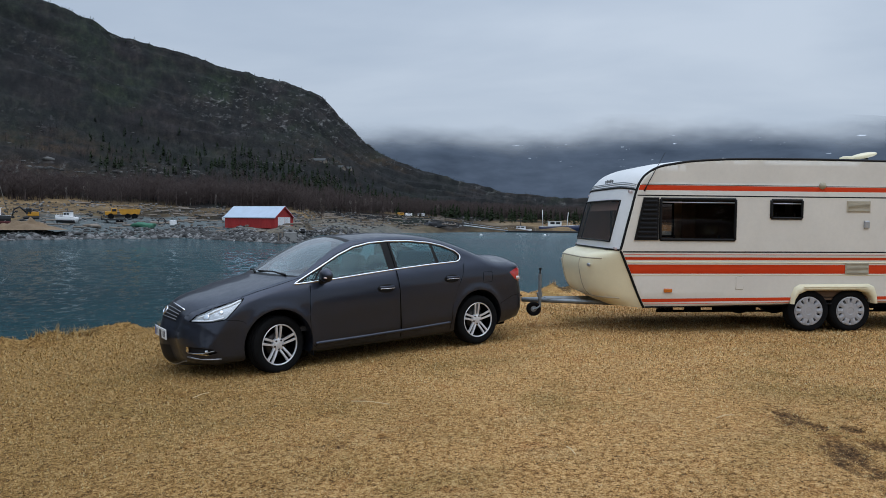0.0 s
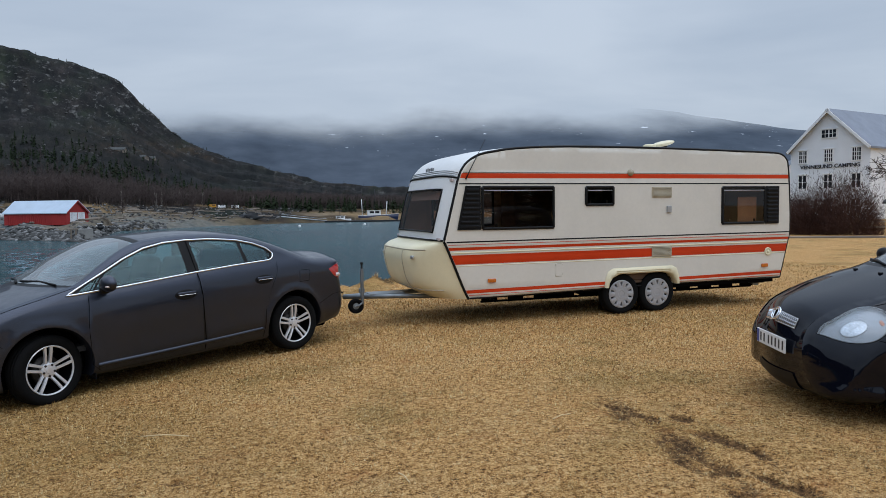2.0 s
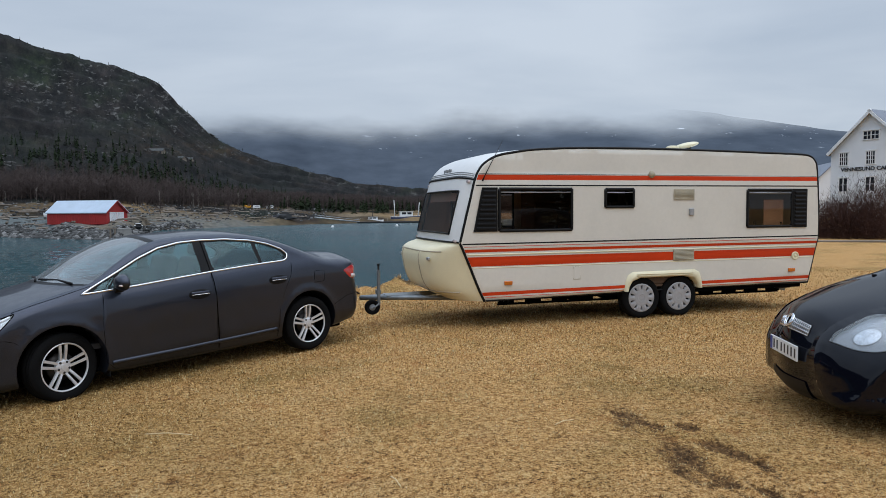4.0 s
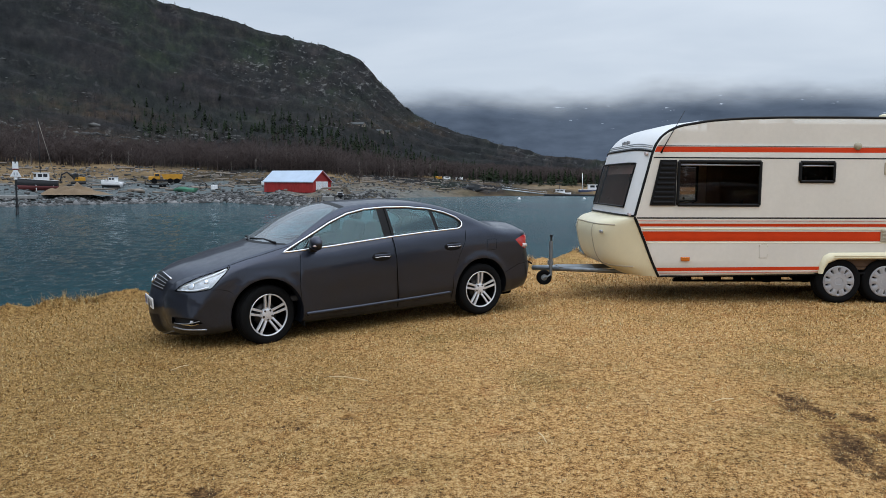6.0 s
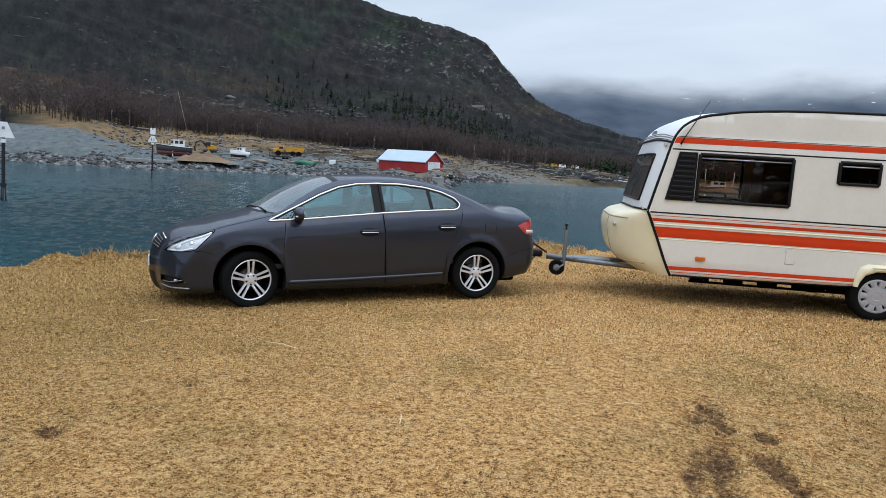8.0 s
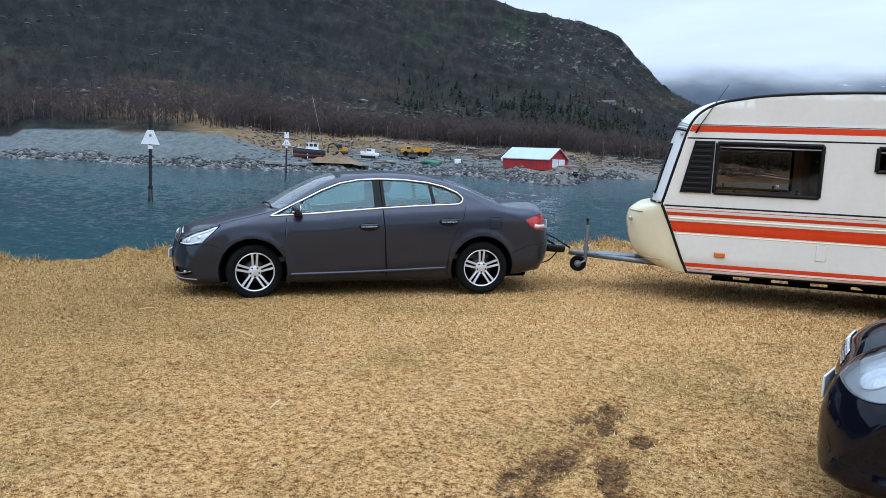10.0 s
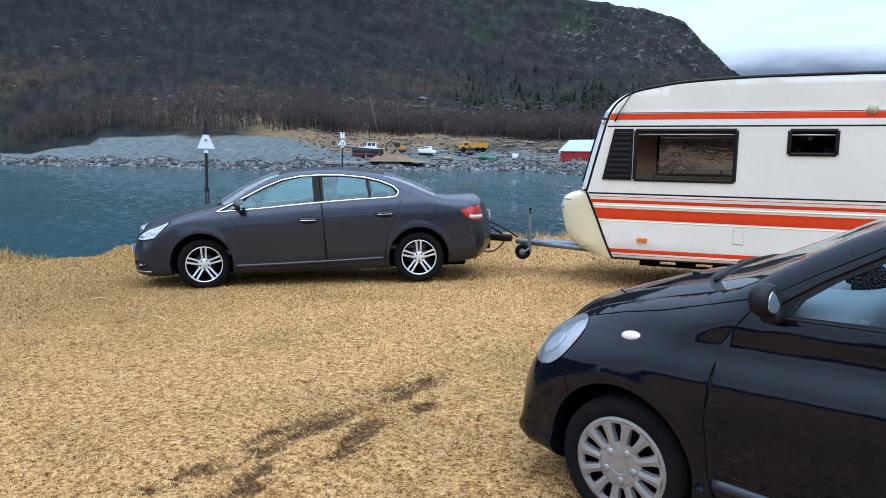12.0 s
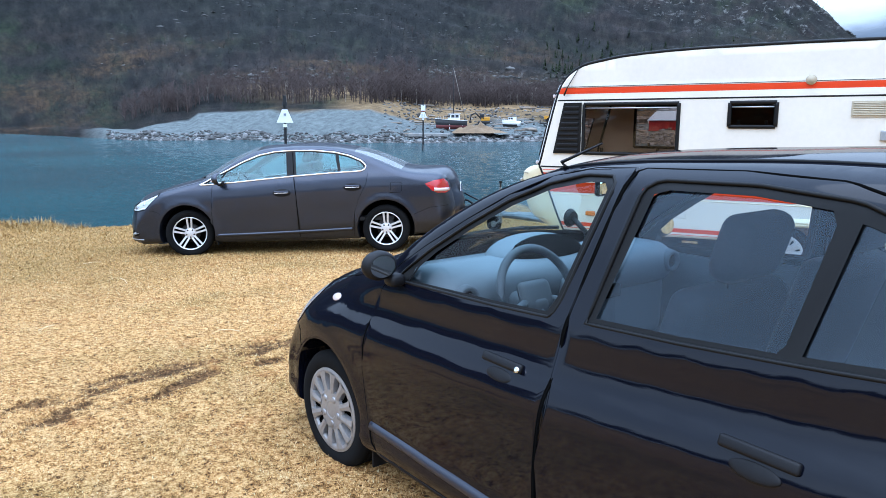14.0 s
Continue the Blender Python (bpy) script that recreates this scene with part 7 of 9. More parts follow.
GREEN_NET = plain("green_net_heap", (0.05, 0.16, 0.10), 0.9, amount=0.3, scale=0.8)
TARRED = plain("tarred_black_steel", (0.006, 0.006, 0.007), 0.6, amount=0.3)
DARK_STEEL = plain("dark_steel", (0.02, 0.021, 0.023), 0.6, 0.3, amount=0.3)


def ico(sub=1):
    bm = bmesh.new()
    bmesh.ops.create_icosphere(bm, subdivisions=sub, radius=1.0)
    v = np.array([x.co[:] for x in bm.verts])
    f = np.array([[x.index for x in fc.verts] for fc in bm.faces])
    bm.free()
    return v, f


def cloud_of(name, base, places, mat, label, category, kind="stuff", smooth=False):
    """Joins many turned, scaled and dented copies of a small shape. places: rows x, y, z, sx, sy, sz, turn."""
    v0, f0 = base
    P = np.asarray(places, float)
    n, k = len(P), len(v0)
    rng = np.random.RandomState(len(name))
    c, s = np.cos(P[:, 6]), np.sin(P[:, 6])
    dent = 1 + 0.28 * rng.standard_normal((n, k)).clip(-1.5, 1.5) * (0.6 if "tree" not in name else 0.0)
    V = v0[None] * dent[..., None] * P[:, None, 3:6]
    X = V[..., 0] * c[:, None] - V[..., 1] * s[:, None] + P[:, None, 0]
    Y = V[..., 0] * s[:, None] + V[..., 1] * c[:, None] + P[:, None, 1]
    Z = V[..., 2] + P[:, None, 2]
    F = (f0[None] + (np.arange(n) * k)[:, None, None]).reshape(-1, f0.shape[1])
    ob = mesh_np(name, np.stack([X, Y, Z], -1).reshape(-1, 3), F, mat, None, smooth)
    return tagged(ob, label, category, kind=kind)


def far_xy(az, r):
    a = np.radians(az)
    return EYE_AT[0] - r * np.sin(a), EYE_AT[1] + r * np.cos(a)


def shore_rocks():
    rng = np.random.RandomState(5)
    rows = []
    for _ in range(4600):
        az = rng.uniform(14, 67)
        if rng.rand() < 0.25:
            az = rng.uniform(17.5, 30)
        r0 = float(np.interp(az, SHORE[:, 0], SHORE[:, 1])) + 3.0 * float(fbm(np.array(az * 0.8), np.array(0.0), 4, 3))
        u = rng.uniform(-1.5, 11)
        r = r0 + u
        x, y = far_xy(az, r)
        s = rng.uniform(0.16, 0.62) * (1.3 if u < 6 else 0.8)
        z = float(far_z(az, r))
        rows.append((x, y, max(z, WATER - 0.2) + 0.15 * s, s * rng.uniform(0.8, 1.5), s, s * rng.uniform(0.5, 0.9), rng.uniform(0, 6.28)))
    cloud_of("shore_rocks", ico(1), rows, ROCK, "grey and pale boulders heaped along the waterline", "rocks")


def hillside_rocks():
    rng = np.random.RandomState(6)
    rows = []
    while len(rows) < 320:
        az, v = rng.uniform(8, 70), rng.uniform(0.12, 0.85)
        r = 260 + v * 620
        x, y = far_xy(az, r)
        if fbm(np.array(x * 0.012), np.array(y * 0.012), 43, 2) < 0.35 and rng.rand() < 0.93:
            continue
        s = rng.uniform(0.3, 1.1) * (1.7 if rng.rand() < 0.1 else 1)
        rows.append((x, y, float(far_z(az, r)) - 0.1 * s, s * 1.7, s * 1.2, s * 0.45, rng.uniform(0, 6.28)))
    # outcrops along the two ledges and on the bare shoulder
    rs = np.linspace(230, 895, 300)
    for az0, az1, el0, spread_el, count, big in ((26, 60, 3.3, 0.35, 240, 1.0), (9, 22, 4.6, 0.40, 70, 0.8), (12.5, 21, 7.6, 1.3, 70, 0.9), (22.5, 27, 9.0, 0.6, 34, 0.9)):
        for _ in range(count):
            az = rng.uniform(az0, az1)
            el = np.degrees(np.arctan2(far_z(np.full(300, az), rs) - EYE_AT[2], rs))
            r = float(rs[int(np.argmin(np.abs(el - rng.normal(el0 + 0.25 * math.sin(az * 0.5), spread_el))))])
            x, y = far_xy(az, r)
            s = rng.uniform(0.35, 1.15) * big * (1.8 if rng.rand() < 0.12 else 1)
            rows.append((x, y, float(far_z(az, r)) + 0.05 * s, s * 1.7, s * 1.2, s * 0.6, rng.uniform(0, 6.28)))
    cloud_of("hillside_rocks", ico(1), rows, tinted("pale_hill_rock", (0.035, 0.035, 0.034), (0.17, 0.165, 0.155)), "pale boulders and outcrops scattered over the hillside", "rocks")


def bare_tree_shape(seed, limbs=22):
    """A leafless tree of unit height: tapered trunk with rising limbs, as three-sided spikes."""
    rng = np.random.RandomState(seed)
    V, F = [], []

    def spike(a, b, r):
        a, b = np.array(a, float), np.array(b, float)
        d = (b - a) / (np.linalg.norm(b - a) + 1e-9)
        e = np.cross(d, (0.3, 0.5, 0.8)); e /= np.linalg.norm(e)
        g = np.cross(d, e)
        k = len(V)
        for t in (0, 2.09, 4.19):
            V.append(a + r * (math.cos(t) * e + math.sin(t) * g))
        V.append(b)
        F.extend([(k, k + 1, k + 3), (k + 1, k + 2, k + 3), (k + 2, k, k + 3)])

    spike((0, 0, 0), (rng.uniform(-0.04, 0.04), rng.uniform(-0.04, 0.04), 1.0), 0.014)
    for i in range(limbs):
        z = rng.uniform(0.15, 0.85)
        a = rng.uniform(0, 6.28)
        ln = (1.02 - z) * rng.uniform(0.35, 0.7)
        b = (math.cos(a) * ln * 0.6, math.sin(a) * ln * 0.6, z + ln * rng.uniform(0.5, 1.0))
        spike((0, 0, z), b, 0.008)
        m = np.array(b) * 0.55 + np.array((0, 0, z)) * 0.45
        for _ in range(2):
            spike(m, m + rng.uniform(-0.13, 0.13, 3) + (0, 0, 0.11), 0.005)
    return np.array(V), np.array(F)


def spruce_shape(seed):
    """A ragged conifer of unit height: a thin stem and drooping sprays that leave gaps."""
    rng = np.random.RandomState(seed)
    V, F = [(0.012, 0, 0), (-0.006, 0.01, 0), (-0.006, -0.01, 0), (0, 0, 1.0)], [(0, 1, 3), (1, 2, 3), (2, 0, 3)]
    for i in range(30):
        z = 0.10 + 0.86 * (i + rng.rand()) / 30
        r = 0.21 * (1.03 - z) ** 0.75 * rng.uniform(0.55, 1.2)
        a = rng.uniform(0, 6.283)
        k = len(V)
        w = 0.42 * r + 0.015
        c, s_ = math.cos(a), math.sin(a)
        V += [(0, 0, z + 0.05), (r * 0.7 * c - w * s_, r * 0.7 * s_ + w * c, z - 0.02), (r * 1.1 * c, r * 1.1 * s_, z - 0.05), (r * 0.7 * c + w * s_, r * 0.7 * s_ - w * c, z - 0.01)]
        F += [(k, k + 1, k + 2), (k, k + 2, k + 3)]
    return np.array(V), np.array(F)


def forests():
    rng = np.random.RandomState(9)
    for kind in range(4):
        rows = []
        while len(rows) < 1500:
            az = rng.uniform(-13, 66)
            r0 = float(np.interp(az, SHORE[:, 0], SHORE[:, 1]))
            reach = float(np.interp(az, [40, 47, 62, 68], [95, 60, 60, 70]))
            d = rng.exponential(48)
            if d > 230:
                continue
            r = r0 + reach + d + 6 * math.sin(az * 1.3)
            x, y = far_xy(az, r)
            if fbm(np.array(x * 0.02), np.array(y * 0.02), 61, 3) < -0.35 and d > 40:
                continue
            h = rng.uniform(4.0, 9.5) * float(np.interp(d, [0, 50, 180, 330], [1.0, 0.85, 0.6, 0.4]))
            if az > 47 and rng.rand() < 0.6:
                continue
            rows.append((x, y, float(far_z(az, r)) - 0.4, h * rng.uniform(1.2, 2.2), h * rng.uniform(1.2, 2.2), h, rng.uniform(0, 6.28)))
        cloud_of("bare_tree_wood", bare_tree_shape(kind, 12), rows, TWIG, "dense purple-brown leafless birch wood at the hill's foot", "woodland")
    rows = []
    for _ in range(46):
        az = rng.uniform(4, 60)
        r = float(np.interp(az, SHORE[:, 0], SHORE[:, 1])) + float(np.interp(az, [40, 47, 62, 68], [95, 60, 60, 70])) + rng.uniform(-6, 12)
        x, y = far_xy(az, r)
        h = rng.uniform(3, 7.5)
        rows.append((x, y, float(far_z(az, r)) - 0.3, h * 0.6, h * 0.6, h, rng.uniform(0, 6.28)))
    cloud_of("pale_trunk_tree_edge", bare_tree_shape(40, 6), rows, PALE_BARK, "thin pale birch trunks along the edge of the wood", "woodland")
    for kind in range(3):
        rows = []
        while len(rows) < 230:
            az = rng.uniform(-7, 34)
            r = rng.uniform(320, 560)
            # a belt that climbs towards the shoulder, thick behind the shed and down the tail of the hill
            belt = np.interp(az, [-7, 4, 14, 24, 34], [330, 350, 400, 430, 430])
            if abs(r - belt) > rng.exponential(55) or (az > 24 and rng.rand() < 0.5):
                continue
            x, y = far_xy(az, r)
            h = rng.uniform(3.0, 7.5)
            rows.append((x, y, float(far_z(az, r)) - 0.3, h * 1.25, h * 1.25, h, rng.uniform(0, 6.28)))
        cloud_of("spruce_tree_wood", spruce_shape(kind), rows, SPRUCE, "dark green spruces scattered up the hillside", "woodland")
    # stunted trees that break the skyline
    rows = []
    for _ in range(120):
        az = rng.uniform(9, 37)
        r = rng.uniform(880, 905)
        x, y = far_xy(az, r)
        h = rng.uniform(1.2, 3.8)
        rows.append((x, y, float(far_z(az, r)) - 0.5, h * 1.4, h * 1.4, h, rng.uniform(0, 6.28)))
    cloud_of("ridge_tree_line", spruce_shape(5), rows, SPRUCE, "small wind-bent trees along the ridge", "woodland")
    # low shrubs on the shore flats and scrub on the slopes
    rows = []
    for _ in range(6000):
        az = rng.uniform(-8, 72)
        r = float(np.interp(az, SHORE[:, 0], SHORE[:, 1])) + rng.uniform(90, 720)
        x, y = far_xy(az, r)
        s = rng.uniform(2.0, 5.5)
        rows.append((x, y, float(far_z(az, r)) - 0.3, s * 1.6, s * 1.6, s * 0.8, rng.uniform(0, 6.28)))
    cloud_of("scrub_tree_slope", bare_tree_shape(55, 5), rows, tinted("dark_bare_scrub", (0.0055, 0.0056, 0.0053), (0.0226, 0.0203, 0.0187)), "dark leafless scrub and heather over the hillside", "scrub")


shore_rocks()
hillside_rocks()
forests()


def gable_house(name, label, W, L, wall_h, rise, m, wall_mat, roof_mat, over=0.35, roof_t=0.18, category="shed"):
    """A house with its gable at y=0, x from 0 to W, and its length along +y."""
    h = thing(name, label, category, m)
    bm = bmesh.new()
    pts = [(0, 0), (W, 0), (W, wall_h), (W / 2, wall_h + rise), (0, wall_h)]
    a = [bm.verts.new((x, 0, z)) for x, z in pts]
    b = [bm.verts.new((x, L, z)) for x, z in pts]
    bm.faces.new(a[::1])
    bm.faces.new(b[::-1])
    for i in range(5):
        j = (i + 1) % 5
        bm.faces.new((a[j], a[i], b[i], b[j]))
    bmesh.ops.recalc_face_normals(bm, faces=bm.faces)
    part("wall", bm, wall_mat, h)
    sl = math.hypot(W / 2, rise)
    ux, uz = W / 2 / sl, rise / sl
    for s in (-1, 1):
        ex = W / 2 + s * (W / 2 + over * ux)
        ez = wall_h - over * uz
        v = []
        for t in (0.02, 0.02 + roof_t):
            v += [(W / 2, -over, wall_h + rise + t), (ex, -over, ez + t), (ex, L + over, ez + t), (W / 2, L + over, wall_h + rise + t)]
        f = [(0, 1, 2, 3), (7, 6, 5, 4), (0, 4, 5, 1), (1, 5, 6, 2), (2, 6, 7, 3), (3, 7, 4, 0)]
        r = mesh_np("roof", v, f if s > 0 else [q[::-1] for q in f], roof_mat, h, False)
    return h


def red_shed():
    A = Vector(far_point(20.75, 165, 0)); A.z = -0.80
    v, r = Vector((-math.sin(radians(20.75)), math.cos(radians(20.75)), 0)), Vector((math.cos(radians(20.75)), math.sin(radians(20.75)), 0))
    g = (r * math.cos(radians(48)) + v * math.sin(radians(48))).normalized()
    ang = math.degrees(math.atan2(g.y, g.x))
    h = gable_house("boat_shed", "red boarded boat shed with a pale sheet roof and white doors", 6.4, 15.6, 2.55, 2.45, Matrix.Translation(A) @ pose(0, 0, -0.3, 0, 0, ang), RED_WALL, SHEET_ROOF)
    for x in (1.05, 3.25):
        d = part("door", box_bm((2.0, 0.08, 2.3), (x + 1.0, -0.045, 1.45), 0.02), WHITE_BOARD, h, "white double door")
        for k in range(5):
            part("door_board_gap", box_bm((0.03, 0.02, 2.2), (x + 0.35 + k * 0.33, -0.09, 1.45)), SLATE, d)
    for k in range(30):
        part("wall_batten", box_bm((0.06, 0.05, 2.5), (-0.02, 0.3 + k * 0.49, 1.3)), RED_WALL, h)
    for s in (-1, 1):
        sl = math.degrees(math.atan2(2.45, 3.1))
        part("verge_board", box_bm((4.1, 0.05, 0.22), (3.1 + s * 1.6, -0.38, 2.55 + 1.18), 0.01, 1, Matrix.Rotation(radians(s * sl), 3, "Y")), RED_WALL, h)


red_shed()


def hull(L, B, D, n=15, m=9, sheer=0.25):
    """A boat's hull along x, bow at +x, keel at z=0."""
    V = []
    for i in range(n):
        t = i / (n - 1)
        w = B / 2 * (1 - max(0, (t - 0.35) / 0.65) ** 2.2) * (0.8 + 0.2 * min(1, t / 0.2))
        top = D * (1 + sheer * t ** 2)
        for j in range(m):
            u = j / (m - 1) * 2 - 1
            y = w * np.sign(u) * abs(u) ** 0.55
            z = top * abs(u) ** 2.2 + (0.35 * D * max(0, t - 0.75) / 0.25) * (1 - abs(u))
            V.append((t * L + 0.12 * L * max(0, t - 0.6) * abs(u), y, z))
    F = [tuple(q) for q in grid_faces(n, m)]
    F.append(tuple(range(m)))
    for i in range(n - 1):
        F.append((i * m, i * m + m - 1, (i + 1) * m + m - 1, (i + 1) * m))
    return np.array(V), F


def boat(name, label, L, B, D, m, hull_mat, top_mat, band_mat=None, mast=0.0, stays=True, boom=False):
    b = thing(name, label, "boat", m)
    v, f = hull(L, B, D)
    mesh_np("hull", v, f, hull_mat, b, True)
    lo = v * (0.985, 0.97, 0.45) + (0.01, 0, -0.03)
    if band_mat:
        mesh_np("underwater_hull", lo * (1, 1.06, 1.0), f, band_mat, b, True)
    tube_part("gunwale", [(x, y, z + 0.03) for x, y, z in v.reshape(15, 9, 3)[:, 0]], 0.05, WHITE_PAINT, b)
    tube_part("gunwale", [(x, y, z + 0.03) for x, y, z in v.reshape(15, 9, 3)[:, 8]], 0.05, WHITE_PAINT, b)
    cab = part("cabin", box_bm((L * 0.34, B * 0.62, D * 0.85), (L * 0.40, 0, D * 1.35), 0.12, 3), top_mat, b)
    for y in (-1, 1):
        for k in range(2):
            part("cabin_window", box_bm((L * 0.11, 0.04, D * 0.32), (L * (0.34 + 0.14 * k), y * (B * 0.31 + 0.01), D * 1.52), 0.02), PANE, cab)
    part("cabin_window", box_bm((0.04, B * 0.45, D * 0.32), (L * 0.571, 0, D * 1.52), 0.02), PANE, cab)
    part("cabin_roof", box_bm((L * 0.38, B * 0.70, 0.08), (L * 0.40, 0, D * 1.80), 0.03), WHITE_PAINT, cab)
    if mast:
        tube_part("mast", [(L * 0.42, 0, D), (L * 0.43, 0, D + mast)], 0.12, TARRED, b, n=8, taper=[0.12, 0.07])
        tube_part("crosstree", [(L * 0.42, -0.6, D + mast * 0.66), (L * 0.42, 0.6, D + mast * 0.66)], 0.035, DARK_STEEL, b)
        if boom:
            tube_part("derrick", [(L * 0.42, 0.0, D + mast * 0.95), (L * 0.02, 0.2, D * 1.1)], 0.06, PALE_BARK, b)
        if stays:
            for x in (0.02, 0.97):
                tube_part("stay", [(L * 0.43, 0, D + mast * 0.97), (L * x, 0, D * 1.1)], 0.015, DARK_STEEL, b, n=4)
    for x in np.linspace(0.70, 0.95, 4):
        tube_part("rail_post", [(L * x, 0.25 * B * (1.3 - x), D * 1.15), (L * x, 0.25 * B * (1.3 - x), D * 1.55)], 0.02, WHITE_PAINT, b, n=5)
    return b


def on_shore(az, el, turn=0.0, dz=0.0):
    """A pose on the far shore at a bearing, where the line of sight at that elevation meets the land."""
    rs = np.linspace(float(np.interp(az, SHORE[:, 0], SHORE[:, 1])) - 2, 420, 500)
    sight = EYE_AT[2] + rs * math.tan(radians(el))
    land = far_z(np.full(500, az), rs)
    k = int(np.argmax(land >= sight))
    x, y = far_xy(az, rs[k])
    return pose(x, y, float(land[k]) + dz, 0, 0, az + turn), float(rs[k])


m, _ = on_shore(40.25, -0.9, 165, 0.1)
bt = boat("fishing_boat", "laid-up fishing boat with maroon bottom, teal cabin and dark mast", 8.0, 3.0, 2.2, m @ pose(0, 0, 0, 0, 0, 35) @ pose(-4.0, 0, 0.45), DARK_STEEL, WHITE_PAINT, MAROON, 14.0, True, True)
for x in (1.2, 4.8):
    part("cradle_beam", box_bm((0.3, 2.6, 0.35), (x, 0, -0.15), 0.03), TIMBER, bt)
    for y in (-1.1, 1.1):
        part("cradle_post", box_bm((0.15, 0.15, 1.5), (x, y, 0.5), 0.02), WHITE_PAINT, bt)
m, _ = on_shore(35.5, -0.62, 175, 0.1)
boat("cabin_boat", "small white cabin boat standing on the gravel shore", 5.4, 2.3, 1.45, m @ pose(0, 0, 0, 0, 0, -30) @ pose(-2.6, 0, 0.2), WHITE_PAINT, WHITE_PAINT, DARK_STEEL, 2.2, False)
m, _ = on_shore(24.0, -0.55, 170, 0.1)
boat("dinghy_on_trailer", "white plastic dinghy beside the red shed", 4.6, 1.8, 0.9, m @ pose(-2.3, 0, 0.5), WHITE_PAINT, WHITE_PAINT, None, 0.0)
bx, by = far_xy(-0.1, 282)
boat("white_motor_boat", "white motor boat moored at the far jetty", 10.5, 3.2, 1.5, pose(bx - 5, by, WATER - 0.3, 0, 0, 178) @ pose(-5.2, 0, 0), WHITE_PAINT, WHITE_PAINT, None, 5.0)
bx, by = far_xy(-2.2, 292)
bb = boat("fishing_vessel", "navy-hulled fishing vessel with white wheelhouse and masts at the jetty", 16.0, 4.6, 2.7, pose(bx, by, WATER - 0.4, 0, 0, 2) @ pose(-7.5, 0, 0), NAVY, WHITE_PAINT, None, 11.0)
tube_part("aft_mast", [(1.6, 0, 2.2), (1.4, 0, 9.5)], 0.14, WHITE_PAINT, bb)
tube_part("fore_mast", [(11.5, 0, 2.4), (11.9, 0, 8.6)], 0.14, WHITE_PAINT, bb)
m, _ = on_shore(18.6, -1.25, 95, 0.0)
boat("rowing_skiff", "dark open skiff drawn up below the shed", 4.2, 1.5, 0.6, m @ pose(-2, 0, 0.0), DARK_STEEL, DARK_STEEL)


def jetty():
    j = thing("floating_jetty", "low grey floating jetty with a sloping gangway", "jetty")
    a, b = Vector((*far_xy(2.0, 276), WATER + 0.35)), Vector((*far_xy(-8.0, 284), WATER + 0.35))
    d = b - a
    ang = math.degrees(math.atan2(d.y, d.x))
    o = part("deck", box_bm((d.length, 2.4, 0.6), (d.length / 2, 0, 0), 0.05), DARK_STEEL, j)
    o.matrix_basis = Matrix.Translation(a) @ pose(0, 0, 0, 0, 0, ang)
    c = Vector((*far_xy(5.4, 268), -1.0))
    for s in (-0.5, 0.5):
        tube_part("gangway_rail", [c + Vector((0, s, 0.9)), a + Vector((1, s, 1.0))], 0.06, ALU, j, n=5)
    tube_part("gangway_deck", [c, a + Vector((1, 0, 0.2))], 0.25, ALU, j, n=5)
    for k in range(7):
        p = a + d * (0.1 + k * 0.14)
        tube_part("mooring_post", [p + Vector((0, 1.0, -1)), p + Vector((0, 1.0, 1.6))], 0.12, TIMBER, j, n=6)
    for az, r in ((4.0, 215), (-1.2, 222)):
        bm = bmesh.new()
        bmesh.ops.create_uvsphere(bm, u_segments=14, v_segments=9, radius=0.45)
        bo = part("mooring_buoy", bm, WHITE_PAINT, None, smooth=True)
        bo.location = (*far_xy(az, r), WATER + 0.15)
        tagged(bo, "round pale mooring buoy floating on the water", "buoy", "mooring buoys")


jetty()


def excavator():
    m, _ = on_shore(37.7, -0.35, 180, 0.2)
    e = thing("excavator", "yellow and black tracked excavator behind a sand heap", "excavator", m)
    for y in (-0.9, 0.9):
        part("track", box_bm((3.4, 0.5, 0.7), (0, y, 0.35), 0.3, 4), DARK_STEEL, e)
    part("house", box_bm((2.4, 2.2, 1.0), (-0.4, 0, 1.3), 0.12, 2), YELLOW, e)
    c = part("cab", box_bm((1.2, 1.0, 1.5), (0.5, 0.6, 1.9), 0.1, 2), DARK_STEEL, e)
    part("cab_window", box_bm((0.9, 1.02, 0.7), (0.5, 0.6, 2.2), 0.05), PANE, c)
    tube_part("boom", [(0.9, 0, 1.5), (2.4, 0, 3.0), (3.6, 0, 2.3)], 0.22, DARK_STEEL, e, n=6)
    tube_part("stick", [(3.5, 0, 2.6), (3.9, 0, 0.8)], 0.16, DARK_STEEL, e, n=6)
    part("bucket", box_bm((0.7, 0.9, 0.6), (3.8, 0, 0.5), 0.15, 2), DARK_STEEL, e)


excavator()


